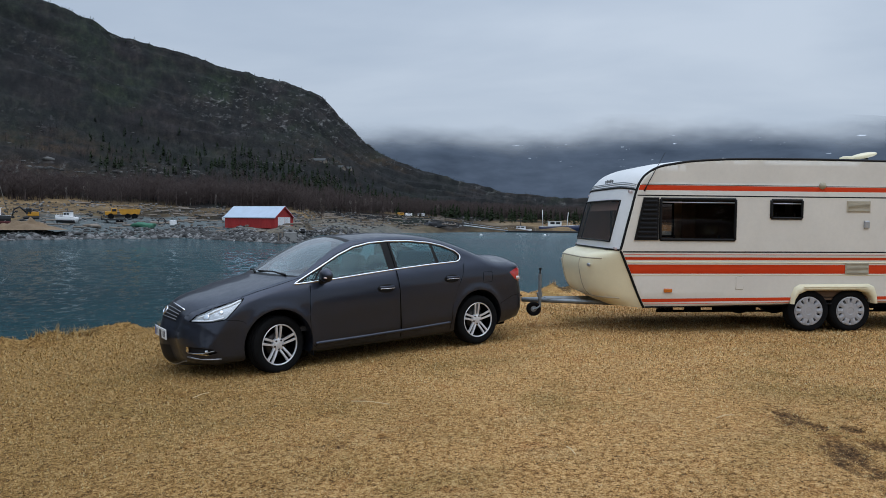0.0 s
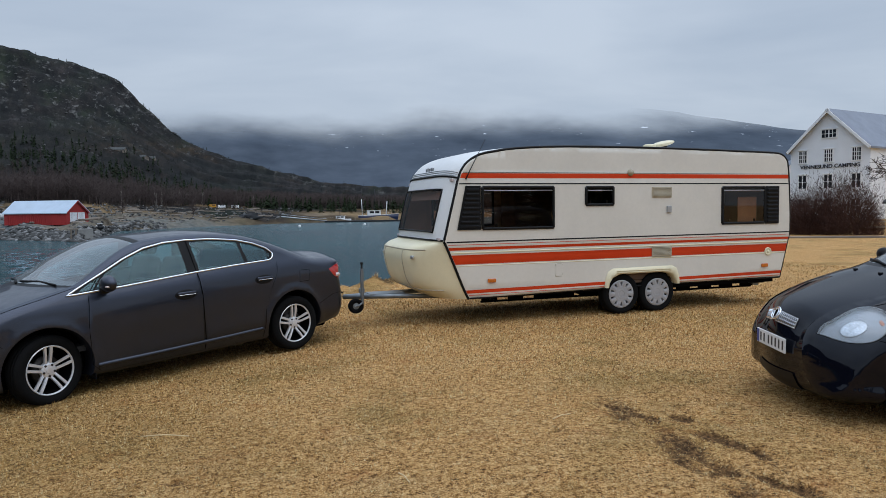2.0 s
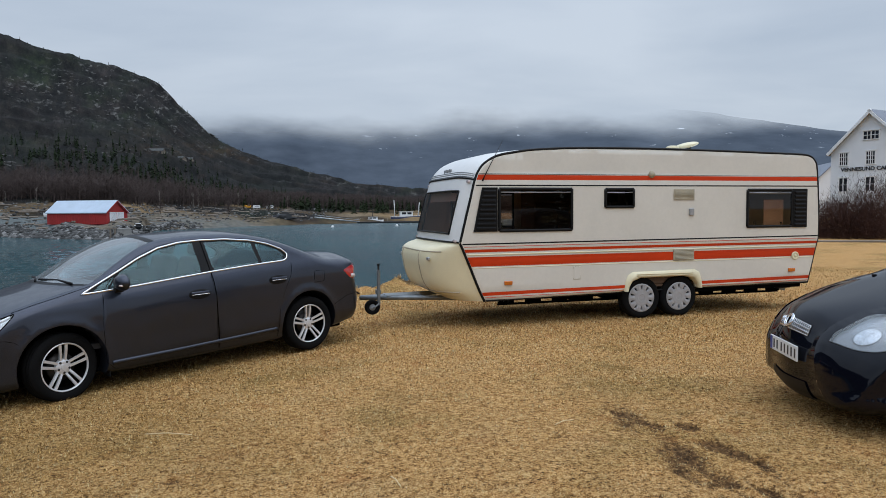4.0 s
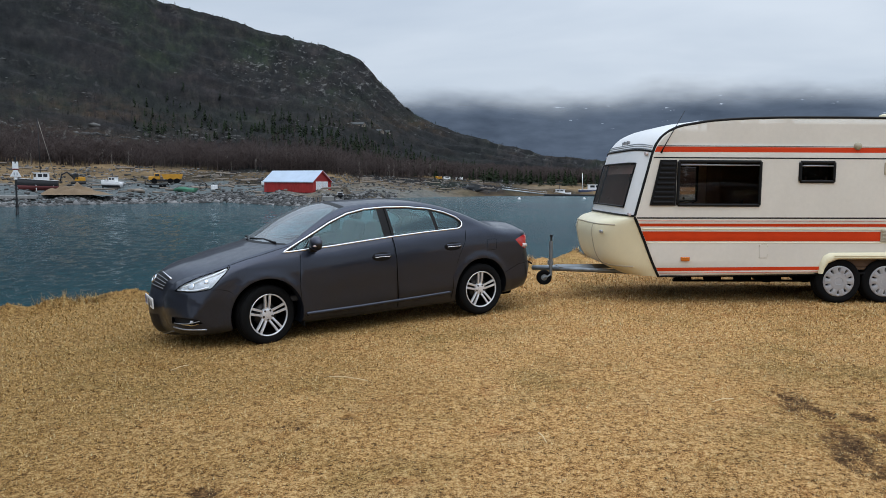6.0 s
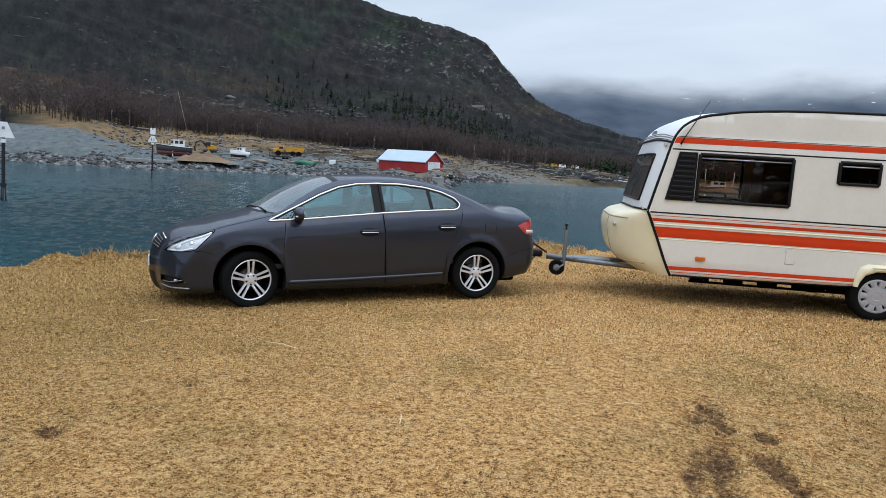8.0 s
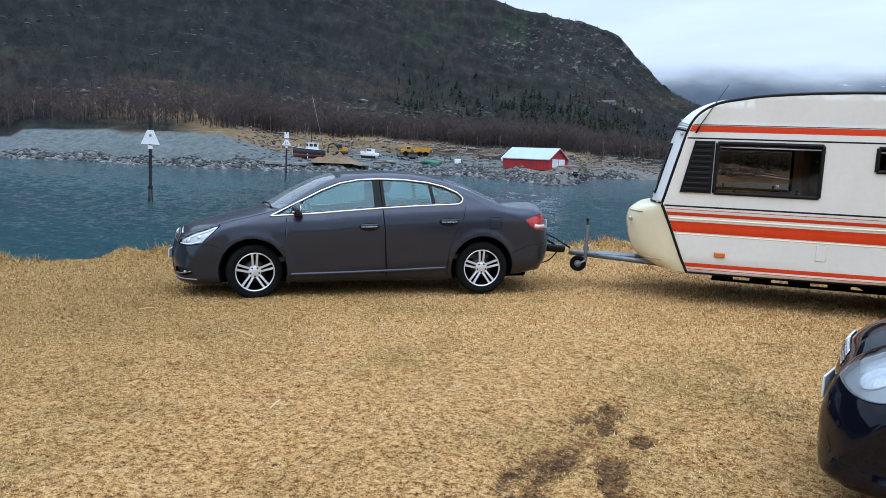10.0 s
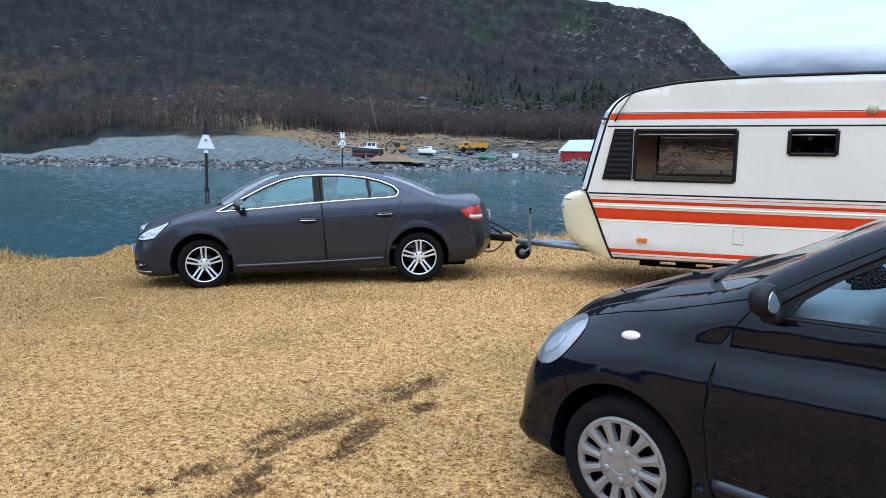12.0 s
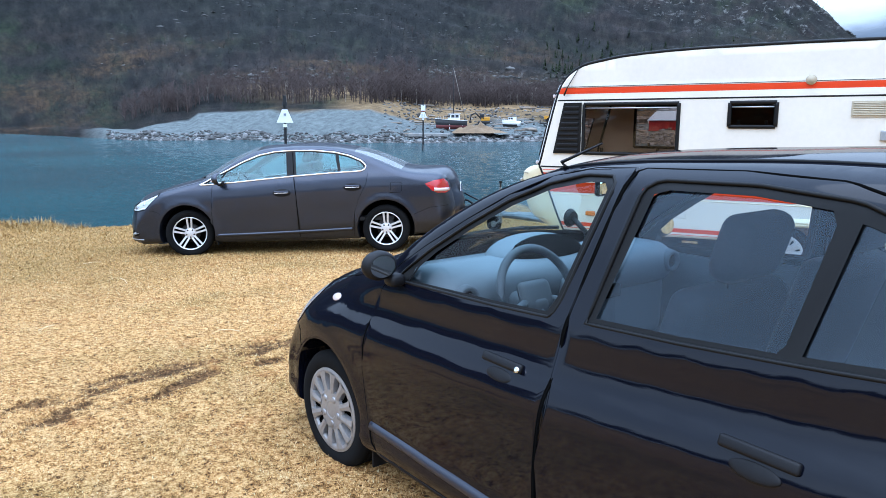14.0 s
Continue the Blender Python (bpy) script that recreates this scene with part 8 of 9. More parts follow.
def dumper():
    m, _ = on_shore(31.8, -0.25, 178, 0.1)
    d = thing("dump_truck", "yellow articulated dump truck parked on the shore flat", "truck", m)
    part("chassis", box_bm((8.0, 1.6, 0.5), (0, 0, 0.9), 0.08), DARK_STEEL, d)
    # skip with sloping ends
    v = [(x, y, z) for y in (-1.2, 1.2) for x, z in ((-4.2, 1.3), (0.4, 1.2), (1.0, 2.6), (-4.6, 2.7))]
    mesh_np("skip", v, [(0, 1, 2, 3), (7, 6, 5, 4), (0, 4, 5, 1), (1, 5, 6, 2), (2, 6, 7, 3), (3, 7, 4, 0)], YELLOW, d, False)
    part("bonnet", box_bm((1.5, 1.7, 1.1), (3.6, 0, 1.5), 0.15, 2), YELLOW, d)
    c = part("cab", box_bm((1.5, 1.6, 1.7), (2.1, 0, 2.0), 0.12, 2), YELLOW, d)
    part("cab_window", box_bm((1.1, 1.64, 0.7), (2.1, 0, 2.35), 0.05), PANE, c)
    for x in (-3.0, -1.3, 2.9):
        for y in (-1.15, 1.15):
            part("wheel", cyl_bm(0.75, 0.5, (x, y, 0.75), "Y", 18, bevel=0.08), RUBBER, d)


dumper()


def shore_clutter():
    rng = np.random.RandomState(12)
    m, _ = on_shore(37.8, -0.95, 0, -0.2)
    x = np.linspace(-1, 1, 25)
    X, Y = np.meshgrid(x * 7.0, x * 4.0, indexing="ij")
    R = np.hypot(X / 7.0, Y / 4.0) * (1 + 0.12 * fbm(X * 0.5, Y * 0.5, 14, 2))
    peak = np.hypot((X + 1.4) / 6.0, Y / 4.0)
    Z = 1.9 * np.clip(1 - R, 0, 1) ** 0.6 * np.clip(1.25 - 0.75 * peak, 0, 1) * (0.85 + 0.75 * fbm(X * 0.8, Y * 0.8, 13, 5)) - 0.1
    ob = mesh_np("spoil_mound", np.stack([X, Y, Z], -1).reshape(-1, 3), grid_faces(25, 25), SAND)
    ob.matrix_world = m
    tagged(ob, "brown heap of dug sand on the shore", "heap")
    m, _ = on_shore(32.4, -0.55, 178, 0.0)
    t = thing("flatbed_trailer", "dark low flatbed trailer standing on gravel", "trailer", m)
    part("bed", box_bm((6.0, 2.2, 0.35), (0, 0, 0.95), 0.05), DARK_STEEL, t)
    part("front_board", box_bm((0.12, 2.2, 1.0), (2.9, 0, 1.5), 0.03), DARK_STEEL, t)
    for x in (-1.8, -0.9):
        for y in (-0.95, 0.95):
            part("wheel", cyl_bm(0.45, 0.3, (x, y, 0.45), "Y", 16, bevel=0.05), RUBBER, t)
    for az, el, s, mt, lab in ((30.4, -0.78, 1.5, GREEN_NET, "heap of dark green fishing net"), (7.9, -0.62, 2.6, DARK_STEEL, "dark heap of stones at the water's edge"), (34.0, -0.85, 1.2, TIMBER, "heap of grey scrap timber")):
        m, _ = on_shore(az, el, 0, 0.0)
        v, f = ico(2)
        v = v * (1 + 0.25 * np.random.RandomState(int(az)).standard_normal((len(v), 1))) * (s * 1.6, s, s * 0.55)
        o = mesh_np("heap", v, f, mt, None, False)
        o.matrix_world = m @ pose(0, 0, 0.2)
        tagged(o, lab, "heap", "heaps on the shore")
    m, _ = on_shore(29.1, -0.72, 90, 0.0)
    o = tube_part("pipe_ring", [(0, 0.95 * math.cos(a), 0.95 + 0.95 * math.sin(a)) for a in np.linspace(0, 6.283, 33)[:-1]], 0.12, DARK_STEEL, None, n=8, closed=True)
    o.matrix_world = m @ pose(0, 0, 0.1, 0, 0, 25)
    tagged(o, "large black pipe ring standing upright on the gravel", "pipe")
    m, _ = on_shore(28.3, -0.68, 0, 0.0)
    o = part("white_tank", cyl_bm(0.9, 1.3, (0, 0, 0.65), "Z", 18, bevel=0.12), WHITE_PAINT, smooth=False)
    o.matrix_world = m
    tagged(o, "white plastic tank standing on the gravel", "tank")
    for k, (az, el) in enumerate(((9.9, 0.18), (8.9, 0.16), (10.6, 0.22))):
        m, _ = on_shore(az, el, 20 * k, 0.0)
        c = thing("parked_van", ("yellow" if k == 2 else "white") + " van parked by the far shore track", "van", m @ Matrix.Diagonal((0.75, 0.75, 0.75, 1)), "vans by the far shore")
        part("body", box_bm((4.2, 1.9, 1.7), (0, 0, 1.15), 0.25, 3), YELLOW if k == 2 else WHITE_PAINT, c)
        part("windows", box_bm((2.6, 1.94, 0.5), (0.3, 0, 1.6), 0.1, 2), PANE, c)
        for x in (-1.3, 1.3):
            for y in (-0.85, 0.85):
                part("wheel", cyl_bm(0.34, 0.2, (x, y, 0.34), "Y", 12), RUBBER, c)
    # logs and drift timber
    parts = []
    for _ in range(300):
        az = rng.uniform(6, 32) if rng.rand() < 0.8 else rng.uniform(32, 45)
        r = float(np.interp(az, SHORE[:, 0], SHORE[:, 1])) + rng.uniform(12, 88)
        x, y = far_xy(az, r)
        z = float(far_z(az, r)) + rng.uniform(0.1, 0.5)
        a, ln = rng.uniform(0, 3.14), rng.uniform(1.5, 6)
        d = np.array((math.cos(a) * ln / 2, math.sin(a) * ln / 2, rng.uniform(-0.15, 0.15)))
        p = np.array((x, y, z))
        parts.append(tube([p - d, p + d], rng.uniform(0.08, 0.28), 5))
    v, f = merge(parts)
    tagged(mesh_np("drift_timber", v, f, TIMBER, None, False), "scattered logs and drift timber on the shore flat", "timber", kind="stuff")
    rows = []
    for _ in range(1900):
        az = rng.uniform(4, 46)
        r = float(np.interp(az, SHORE[:, 0], SHORE[:, 1])) + rng.uniform(9, 95)
        x, y = far_xy(az, r)
        s = rng.uniform(0.12, 0.55)
        rows.append((x, y, float(far_z(az, r)) + 0.1, s * 1.3, s, s * 0.7, rng.uniform(0, 6.28)))
    cloud_of("flat_stones", ico(1), rows, ROCK, "loose stones strewn over the gravel flat", "rocks")
    # concrete slip and pier block
    for az0, az1, el, w, h in ((43.6, 40.4, -1.22, 2.2, 0.7),):
        m, r = on_shore(0.5 * (az0 + az1), el, 0, 0)
        o = part("boat_slip", box_bm((abs(az0 - az1) * 0.0175 * r, w, h), (0, 0, 0.1), 0.05), CONCRETE)
        o.matrix_world = m
        tagged(o, "low concrete slip edge at the waterline", "slipway")
    m, _ = on_shore(19.7, -1.85, 20, 0)
    o = thing("pier_block", "small concrete and timber pier end among boulders", "pier", m)
    part("block", box_bm((2.6, 2.2, 2.0), (0, 0, 0.6), 0.08), CONCRETE, o)
    for x in (-2.4, -1.6):
        part("pile", box_bm((0.25, 0.25, 2.2), (x, -0.8, 0.6), 0.03), TIMBER, o)
    part("cap_beam", box_bm((2.0, 0.3, 0.3), (-2.0, -0.8, 1.6), 0.03), TIMBER, o)
    # dead snag and two lone birches
    for az, r, h, seed, mt in ((27.3, 265, 6.5, 77, PALE_BARK), (12.0, 262, 6.0, 78, TWIG), (17.0, 255, 5.0, 79, TWIG), (9.0, 300, 6.0, 80, TWIG)):
        tr = thing("bare_tree", "pale dead tree stem at the wood's edge" if seed == 77 else "grey-brown leafless bushy tree near the far shore", "tree", pose(*far_point(az, r, -0.2)), "lone bare trees")
        v, f = bare_tree_shape(seed, 5 if seed == 77 else 60)
        mesh_np("trunk", v[:4] * (h * 1.6, h * 1.6, h), f[:3], mt, tr, False)
        mesh_np("crown", v * (h * (1.1 if seed == 77 else 1.6), h * (1.1 if seed == 77 else 1.6), h * 0.98), f, mt, tr, False)


shore_clutter()


def cabins():
    for az, el, W, L, turn in ((16.7, 4.35, 7, 13, 70), (15.3, 3.85, 6, 9, 60), (14.6, 3.75, 5, 6, 75)):
        rs = np.linspace(330, 890, 400)
        z = far_z(np.full(400, az), rs)
        k = int(np.argmin(np.abs(np.degrees(np.arctan2(z - EYE_AT[2], rs)) - el)))
        x, y = far_xy(az, rs[k])
        h = gable_house("hill_cabin", "dark timber cabin with grey roof on the hillside", W, L, 2.6, 1.8, pose(x, y, float(z[k]) - 0.3, 0, 0, az + turn), TIMBER, CABIN_ROOF, category="cabin")
        tagged(h, group="hillside cabins")
        for k2 in range(3):
            part("window", box_bm((0.06, 1.2, 1.0), (-0.03, 1.5 + k2 * (L - 3) / 2, 1.6), 0.02), PANE, h)


cabins()


def beacon(az, r, top, lean, name_label, tri, second=False):
    x, y = far_xy(az, r)
    b = thing("navigation_beacon", name_label, "beacon", pose(x, y, WATER, 0, lean, az), "navigation beacons")
    H = top - WATER
    for k in range(3):
        a = 2.09 * k + 0.4
        tube_part("leg", [(0.24 * math.cos(a), 0.24 * math.sin(a), -1.2), (0.12 * math.cos(a), 0.12 * math.sin(a), 1.3)], 0.06, TARRED, b, n=6)
    part("collar", cyl_bm(0.22, 0.25, (0, 0, 1.25), n=12), TARRED, b)
    part("pole", cyl_bm(0.13, H - 2.0, (0, 0, 1.2 + (H - 2.0) / 2), n=10), TARRED, b)
    for z in np.arange(1.6, H - 2.2, 0.45):
        part("rung", box_bm((0.42, 0.05, 0.05), (0, -0.1, z), 0.01), TARRED, b)
    part("lantern", cyl_bm(0.16, 0.7, (0, 0, H - 0.35), n=10, bevel=0.03), TARRED, b)
    part("lantern_cage", cyl_bm(0.22, 0.35, (0, 0, H - 0.8), n=8), TARRED, b)
    w, h, z0 = tri
    v = [(-w / 2, -0.16, z0), (w / 2, -0.16, z0), (0.16 * w, -0.16, z0 + h), (-0.16 * w, -0.16, z0 + h)]
    v += [(p[0], p[1] + 0.06, p[2]) for p in v]
    f = [(0, 1, 2, 3), (7, 6, 5, 4), (0, 4, 5, 1), (1, 5, 6, 2), (2, 6, 7, 3), (3, 7, 4, 0)]
    dm = mesh_np("daymark", v, f, WHITE_PAINT, b, False, "white trapezium daymark board")
    part("light_box", cyl_bm(0.20, 0.3, (0, -0.05, z0 - 0.25), n=12), WHITE_PAINT, b)
    if second:
        part("upper_board", box_bm((0.75, 0.06, 1.0), (0, -0.16, z0 + h + 0.7), 0.01), WHITE_PAINT, b)
        part("red_band", box_bm((0.77, 0.07, 0.12), (0, -0.16, z0 + h + 0.15), 0.01), RED_WALL, b)
        for k in (-0.18, 0.18):
            part("mark_bar", box_bm((0.10, 0.02, 0.42), (k, -0.20, z0 + 0.4), 0.005), SLATE, b)
    else:
        part("mark_bar", box_bm((0.2, 0.02, 0.2), (0.0, -0.20, z0 + h * 0.62), 0.005), SLATE, b)
    return b


beacon(50.9, 64.4, 3.84, 0.8, "black pole beacon with a white trapezium board standing in the water", (1.53, 1.22, 4.94))
beacon(41.63, 118.5, 4.82, 0.5, "slim black beacon with white lettered boards standing in the water", (1.45, 0.95, 5.55), True)

# ---- the near right: hotel, bushes, garden ----
def hotel():
    az, D = -33.9, 94.0
    A = Vector((*far_xy(az, D), -1.2))
    v = Vector((math.sin(radians(36.2)), math.cos(radians(36.2)), 0))
    r = Vector((v.y, -v.x, 0))
    g = r * math.cos(radians(30)) - v * math.sin(radians(30))
    ang = math.degrees(math.atan2(g.y, g.x))
    wall_h, rise, W, L = 8.9, 4.35, 9.2, 15.0
    h = gable_house("guest_house", "large white boarded guest house with slate roof and dark letters", W, L, wall_h, rise, Matrix.Translation(A) @ pose(0, 0, 0, 0, 0, ang), WHITE_BOARD, SLATE, 0.45, 0.22, "house")

    def window(x, z, w, hh, cols, rows):
        o = new("window")
        o.parent = h
        o.matrix_basis = pose(x, 0, z)
        part("pane", box_bm((w, 0.04, hh), (0, -0.02, 0)), PANE, o)
        part("window_head", box_bm((w + 0.34, 0.12, 0.12), (0, -0.06, hh / 2 + 0.12), 0.02), WHITE_PAINT, o)
        part("window_sill", box_bm((w + 0.24, 0.10, 0.08), (0, -0.05, -hh / 2 - 0.07), 0.015), WHITE_PAINT, o)
        for s in (-1, 1):
            part("frame_side", box_bm((0.12, 0.08, hh + 0.1), (s * (w / 2 + 0.04), -0.04, 0), 0.01), WHITE_PAINT, o)
        for k in range(1, cols):
            part("glazing_bar", box_bm((0.11 if k * 2 == cols else 0.05, 0.06, hh), (-w / 2 + k * w / cols, -0.045, 0)), WHITE_PAINT, o)
        for k in range(1, rows):
            part("glazing_bar", box_bm((w, 0.06, 0.05), (0, -0.045, -hh / 2 + k * hh / rows)), WHITE_PAINT, o)

    window(W / 2, wall_h + 1.75, 1.7, 0.85, 4, 2)
    for x in (1.55, 4.6, 7.75):
        window(x, wall_h - 0.75, 0.95, 1.35, 4, 3)
        window(x, wall_h - 3.7, 0.95, 1.5, 2, 2)
        window(x, wall_h - 6.5, 0.95, 1.5, 2, 2)
    for s in (-1, 1):
        sl = math.atan2(rise, W / 2)
        part("verge_board", box_bm((math.hypot(W / 2, rise) + 0.5, 0.10, 0.32), (W / 2 + s * W / 4, -0.50, wall_h + rise / 2 - 0.02), 0.02, 1, Matrix.Rotation(s * sl, 3, "Y")), WHITE_PAINT, h)
    font = bpy.data.curves.new("sign", "FONT")
    font.body, font.align_x, font.align_y, font.extrude, font.size, font.offset = "VENNESUND CAMPING", "CENTER", "CENTER", 0.03, 0.80, 0.012
    tmp = bpy.data.objects.new("sign_letters", font)
    scene.collection.objects.link(tmp)
    bpy.context.view_layer.update()
    me = bpy.data.meshes.new_from_object(tmp.evaluated_get(bpy.context.evaluated_depsgraph_get()))
    bpy.data.objects.remove(tmp)
    me.materials.clear()
    me.materials.append(PLATE_INK)
    xs = [q.co.x for q in me.vertices]
    k = 6.9 / (max(xs) - min(xs))
    sg = new("sign_letters", me)
    sg.parent = h
    sg.matrix_basis = pose(W / 2 + 0.12, -0.05, wall_h - 1.98, 90, 0, 0) @ Matrix.Diagonal((k, k * 0.92, 1, 1))
    tagged(sg, "dark capital letters on the white gable")
    tube_part("roof_finial", [(W / 2, 12.5, wall_h + rise), (W / 2, 12.5, wall_h + rise + 1.3)], 0.06, DARK_STEEL, h)
    x, y = far_xy(-33.2, 128)
    gable_house("outbuilding", "small white house with a slate roof behind the guest house", 8, 12, 5.5, 4.0, pose(x - 2, y, -1.0, 0, 0, -20), WHITE_BOARD, SLATE, category="house")
    x, y = far_xy(-40.4, 66)
    o = gable_house("garden_hut", "small white hut with a dark pyramid roof", 3.5, 3.5, 2.3, 1.6, pose(x, y, -0.7, 0, 0, -30), WHITE_BOARD, DARK_STEEL, category="hut")


hotel()


def bush(at, w, h, seed, mat, label, n=6500):
    """A rounded leafless bush: a few stems and thousands of fine twigs through a lumpy dome."""
    rng = np.random.RandomState(seed)
    d = rng.normal(0, 1, (n, 3))
    d[:, 2] = np.abs(d[:, 2])
    d /= np.linalg.norm(d, axis=1, keepdims=True)
    lump = 1 + 0.35 * fbm(d[:, 0] * 1.6 + seed, d[:, 1] * 1.6 + d[:, 2], seed, 3)
    q = rng.rand(n) ** 0.45 * lump
    p = d * q[:, None] * (w / 2, w / 2 * 0.8, h * 0.86)
    p[:, 2] += 0.1
    t = d + rng.normal(0, 0.55, (n, 3)) + (0, 0, 0.45)
    t /= np.linalg.norm(t, axis=1, keepdims=True)
    e = np.cross(t, rng.normal(0, 1, (n, 3)))
    e /= np.linalg.norm(e, axis=1, keepdims=True)
    ln, wd = rng.uniform(0.15, 0.42, (n, 1)), rng.uniform(0.006, 0.015, (n, 1))
    V = np.stack([p - e * wd, p + e * wd, p + t * ln], 1).reshape(-1, 3)
    b = thing("bush", label, "bush", pose(*at), "bushes before the guest house")
    mesh_np("crown", V, np.arange(3 * n).reshape(-1, 3), mat, b, False)
    stems = [tube([(0, 0, -0.1), (0.25 * math.cos(a), 0.2 * math.sin(a), h * 0.3), (0.5 * w * 0.5 * math.cos(a), 0.4 * w * 0.5 * math.sin(a), h * 0.6)], 0.03, 5, taper=[0.04, 0.03, 0.015]) for a in np.linspace(0, 5.6, 8)]
    v, f = merge(stems)
    mesh_np("stems", v, f, mat, b, False)
    return b


def right_garden():
    for az, d, w, h, s, mt in ((-33.4, 47, 4.2, 2.3, 1, SHRUB), (-35.0, 46, 4.8, 2.9, 2, SHRUB), (-36.6, 47, 5.0, 3.2, 3, SHRUB), (-38.0, 46, 4.0, 2.8, 4, SHRUB), (-35.2, 51, 4.6, 3.1, 5, TWIG), (-37.4, 52, 5.0, 3.7, 6, TWIG), (-31.8, 49, 4.2, 2.2, 7, SHRUB)):
        x, y = far_xy(az, d)
        bush((x, y, float(lawn_z(x, y)) - 0.1), w, h, s, mt, "dense rusty-brown leafless bush on the lawn" if mt is SHRUB else "grey-brown leafless bush in front of the white house")
    # gnarled bare tree
    rng = np.random.RandomState(3)
    segs = []

    def grow(p, d, ln, r, depth):
        q = p + d * ln
        segs.append(tube([p, (p + q) / 2 + rng.uniform(-0.06, 0.06, 3) * ln, q], r, 5, taper=[r, r * 0.85, r * 0.68]))
        if depth:
            for _ in range(3 if depth > 1 else 4):
                e = d + rng.uniform(-0.85, 0.85, 3) + (0, 0, 0.12)
                grow(q, e / np.linalg.norm(e), ln * rng.uniform(0.6, 0.82), r * 0.62, depth - 1)

    for az, d, h in ((-42.0, 50, 2.0), (-44.5, 54, 2.1)):
        segs.clear()
        x, y = far_xy(az, d)
        grow(np.array((0.0, 0, 0)), np.array((-0.1, 0.05, 1.0)), h, 0.15, 5)
        t = thing("garden_tree", "gnarled leafless garden tree with a wide crown", "tree", pose(x, y, float(lawn_z(x, y)) - 0.1), "garden trees")
        v, f = segs[0]
        mesh_np("trunk", v, f, TWIG, t)
        v, f = merge(segs[1:])
        mesh_np("crown", v, f, TWIG, t, False)
    x, y = far_xy(-37.5, 42)
    w = part("garden_edging", box_bm((13, 0.4, 0.10), (0, 0, 0.03), 0.02), TIMBER)
    w.matrix_world = pose(x + 1.5, y - 0.5, float(lawn_z(x, y)) + 0.02, 0, 0, -14)
    tagged(w, "low grey timber edging along the lawn", "kerb")
    x, y = far_xy(-39.6, 47)
    p = thing("picnic_table", "dark wooden picnic table with benches on the lawn", "table", pose(x, y, float(lawn_z(x, y)), 0, 0, -25))
    for k in range(4):
        part("top_plank", box_bm((1.9, 0.17, 0.045), (0, -0.29 + 0.19 * k, 0.74), 0.006), TIMBER, p)
    for s in (-1, 1):
        part("bench_plank", box_bm((1.9, 0.26, 0.045), (0, s * 0.75, 0.45), 0.006), TIMBER, p)
        for x2 in (-0.65, 0.65):
            part("leg", box_bm((0.09, 0.06, 0.85), (x2, s * 0.38, 0.36), 0.006, 1, Matrix.Rotation(radians(-s * 28), 3, "X")), TIMBER, p)
    for x2 in (-0.65, 0.65):
        part("cross_beam", box_bm((0.07, 1.6, 0.09), (x2, 0, 0.42), 0.006), TIMBER, p)


right_garden()


def trees_behind():
    """The spruce row behind the walker, which shows in the car's panes."""
    rng = np.random.RandomState(15)
    rows = []
    for _ in range(420):
        x, y = rng.uniform(-70, 80), rng.uniform(-70, -46)
        h = rng.uniform(4, 8.5)
        rows.append((x, y, float(lawn_z(x, y)) - 0.2, h * 1.3, h * 1.3, h, rng.uniform(0, 6.28)))
    cloud_of("spruce_tree_row", spruce_shape(8), rows, SPRUCE, "row of dark spruces along the inland edge of the lawn", "woodland")


trees_behind()


# ---- grass ----
def straw_material():
    M = Mat("dry_grass_blades", rough=0.85, spec=0.12)
    rnd = M.n("NewGeometry").outputs["Random Per Island"]
    c = M.ramp(rnd, [(0.0, (0.120, 0.055, 0.016)), (0.2, (0.480, 0.250, 0.082)), (0.5, (0.840, 0.520, 0.205)), (0.8, (0.880, 0.640, 0.340)), (0.93, (0.890, 0.790, 0.500)), (1.0, (0.290, 0.225, 0.075))])
    rust = M.mix(0.55, c, (0.44, 0.185, 0.055))
    c = M.mix(M.step(M.noise(2.6, 6, 0.7), 0.56, 0.68, (0, 0.75)), c, rust)
    # blades take the same olive tone and painted lens falloff
    c = M.mix(M.step(olive_dim_patch(M), 0.0, 1.0, (0, 0.5)), c, (0.300, 0.200, 0.064))
    c = M.mix(1.0, c, (0.87, 0.85, 0.79), "MULTIPLY")
    # noise darkens the blades in clumps, a painted shade between tufts
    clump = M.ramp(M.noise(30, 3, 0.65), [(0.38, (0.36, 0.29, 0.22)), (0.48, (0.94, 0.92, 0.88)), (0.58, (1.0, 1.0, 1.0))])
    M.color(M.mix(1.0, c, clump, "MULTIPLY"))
    return M.m


STRAW = straw_material()


def blades(name, x, y, ln, width, rise, label):
    rng = np.random.RandomState(len(x) % 1000)
    n = len(x)
    z = ground_z(x, y)[0]
    a = rng.uniform(0, 2 * np.pi, n)
    el = np.clip(rng.normal(rise, 0.35, n), 0.05, 1.45)
    d = np.stack([np.cos(a) * np.cos(el), np.sin(a) * np.cos(el), np.sin(el)], -1)
    s = np.stack([-np.sin(a), np.cos(a), np.zeros(n)], -1) * (width[:, None] / 2)
    p = np.stack([x, y, z - 0.004], -1)
    V = np.stack([p - s, p + s, p + d * ln[:, None]], 1).reshape(-1, 3)
    F = np.arange(3 * n).reshape(-1, 3)
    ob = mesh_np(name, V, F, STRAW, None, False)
    return tagged(ob, label, "grass", kind="stuff")


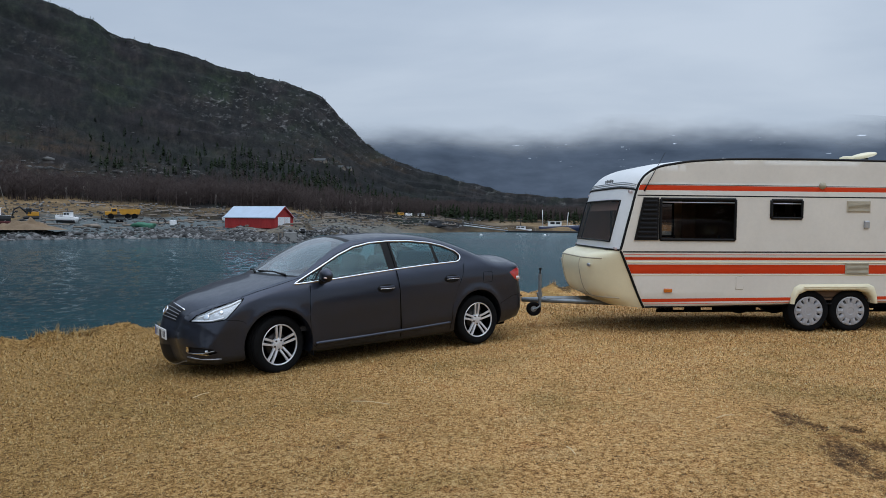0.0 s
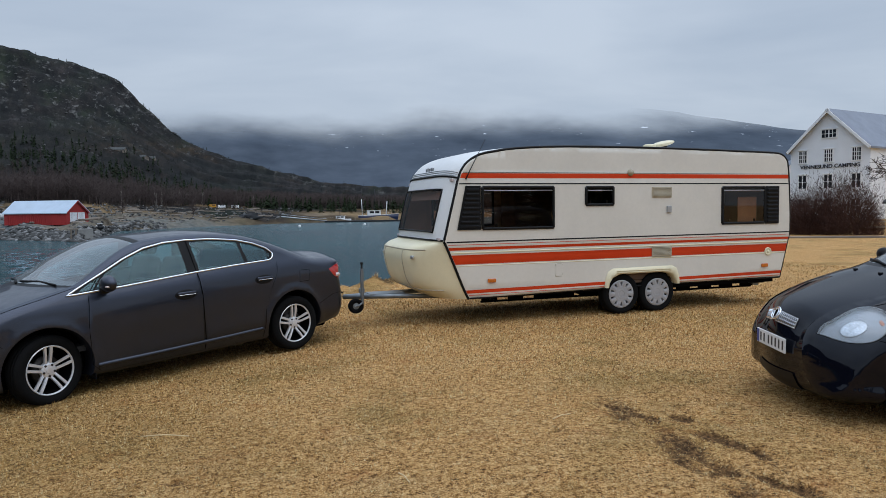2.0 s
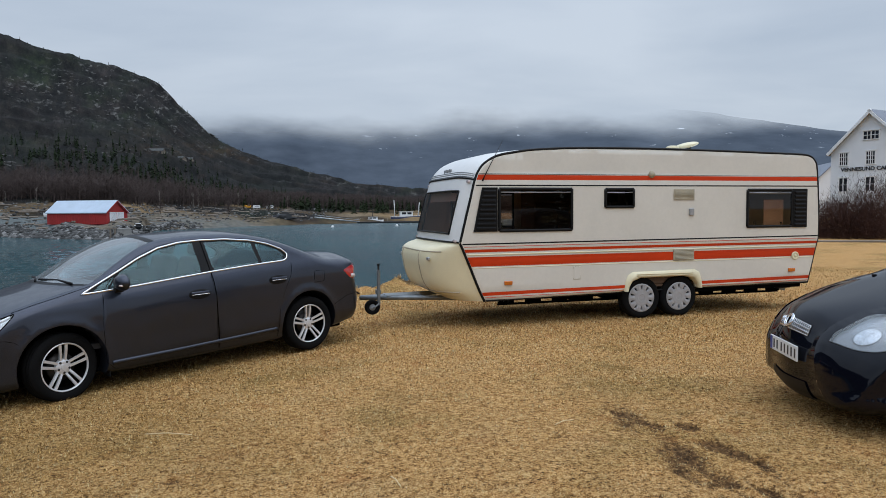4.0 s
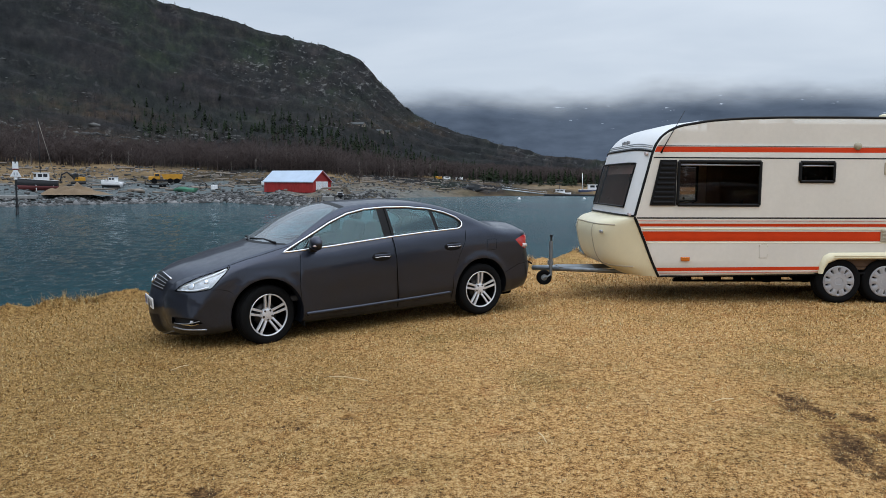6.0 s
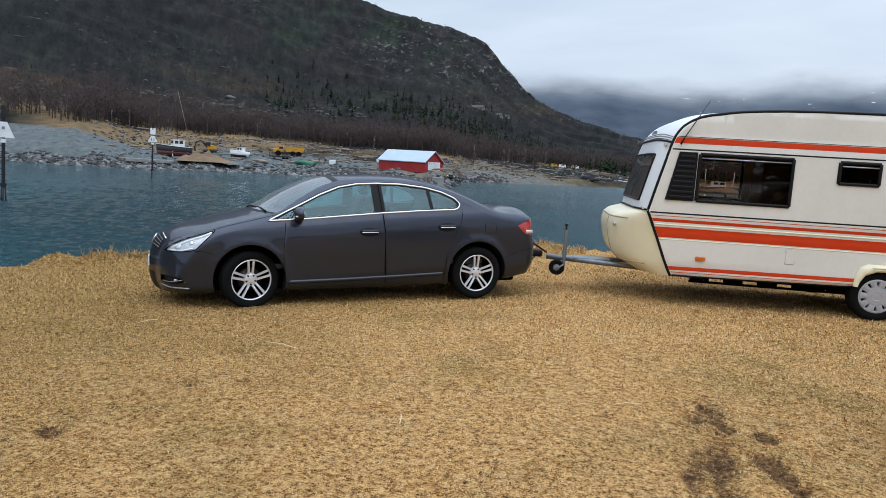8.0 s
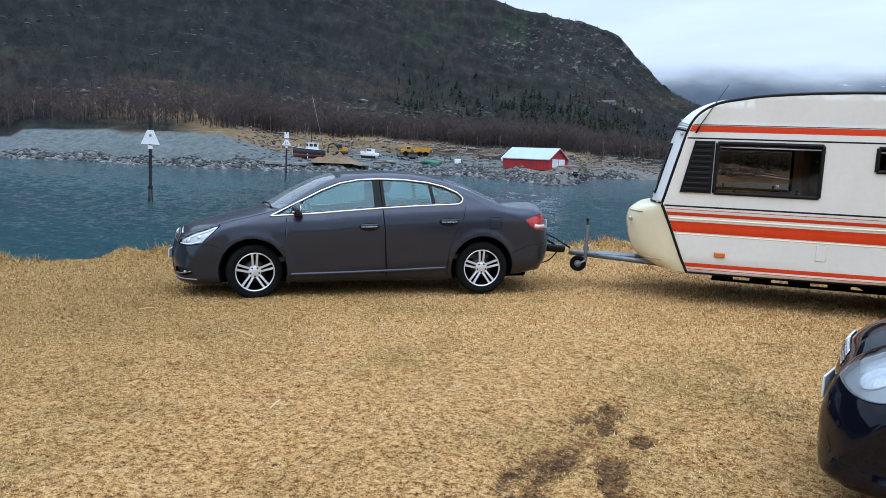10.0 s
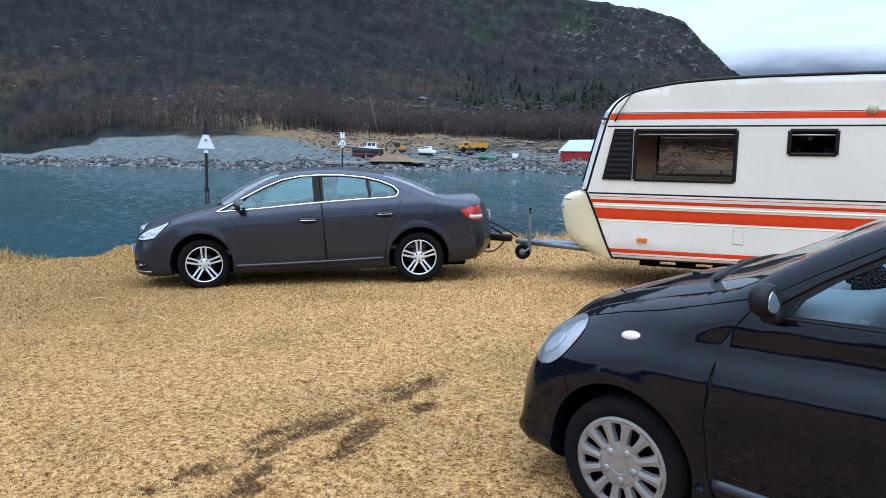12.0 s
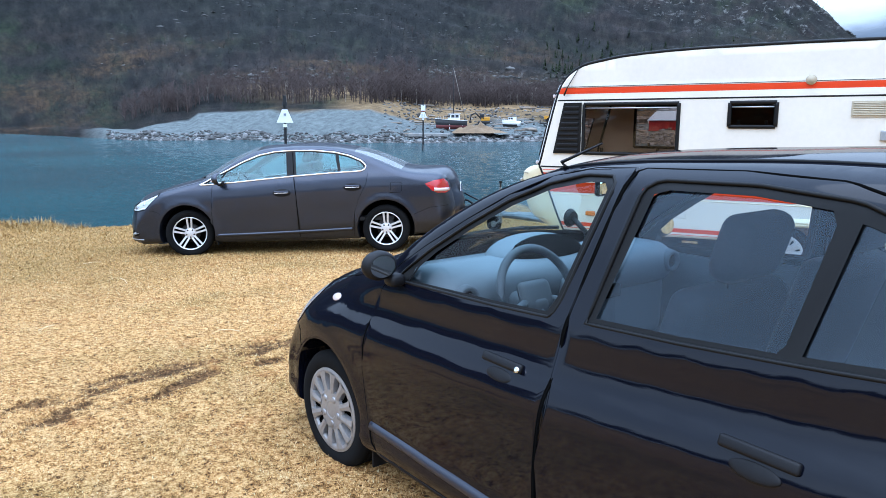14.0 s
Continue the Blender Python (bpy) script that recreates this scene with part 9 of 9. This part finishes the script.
def lawn_grass():
    rng = np.random.RandomState(33)
    # denser near the path
    n, m = 620000, 180000
    q, a = 2.3 * (13.0 / 2.3) ** rng.rand(n), np.radians(rng.uniform(-62, 78, n))
    s = rng.rand(n)
    x = np.concatenate([0.4 + 5.2 * s - q * np.sin(a), rng.uniform(-9, 14, m)])
    y = np.concatenate([2.0 * s + q * np.cos(a), rng.uniform(4, 20, m)])
    n += m
    keep = (bank_side(x, y) > 0.0) & (rut_mask(x, y) < 0.20 + 0.75 * rng.rand(n))
    x, y = x[keep], y[keep]
    m = len(x)
    far = np.clip(np.hypot(x - 2.5, y - 0.8) / 5, 0.7, 2.4)
    blades("lawn_grass", x, y, rng.uniform(0.012, 0.030, m) * far ** 0.7, rng.uniform(0.0035, 0.0095, m) * far, 0.55, "short matted straw-coloured dead grass of the lawn")
    n = 60000
    t = rng.rand(n) * (len(BANK) - 7) + 3
    i = t.astype(int).clip(0, len(BANK) - 2)
    f = (t - i)[:, None]
    p = BANK[i] * (1 - f) + BANK[i + 1] * f + rng.normal(0, 0.35, (n, 2))
    d = bank_side(p[:, 0], p[:, 1])
    clump = fbm(p[:, 0] * 2.2, p[:, 1] * 2.2, 19, 3) > 0.1
    ok = (d > -0.15) & (d < 1.2) & clump & (p[:, 1] < 26)
    p = p[ok]
    blades("bank_grass", p[:, 0], p[:, 1], rng.uniform(0.06, 0.21, len(p)), rng.uniform(0.006, 0.014, len(p)), 0.7, "longer dead tussock grass along the bank edge")
    # a few loose stalks
    for sx, sy, a, ln in ((-0.92, 5.59, -12, 0.36), (1.9, 5.2, 30, 0.18), (-2.6, 5.9, 70, 0.2), (0.7, 4.3, 110, 0.15)):
        c = np.array((sx, sy, float(lawn_z(sx, sy)) + 0.018))
        d = np.array((math.cos(radians(a)), math.sin(radians(a)), 0.02)) * ln / 2
        o = tube_part("dry_stalk", [c - d, c + (0, 0.01, 0.008), c + d], 0.0035, plain("dry_stalk_straw", (0.72, 0.56, 0.32), 0.8), None, n=5)
        tagged(o, "long pale dry stalk lying on the grass", "stalk", "loose dry stalks")


lawn_grass()
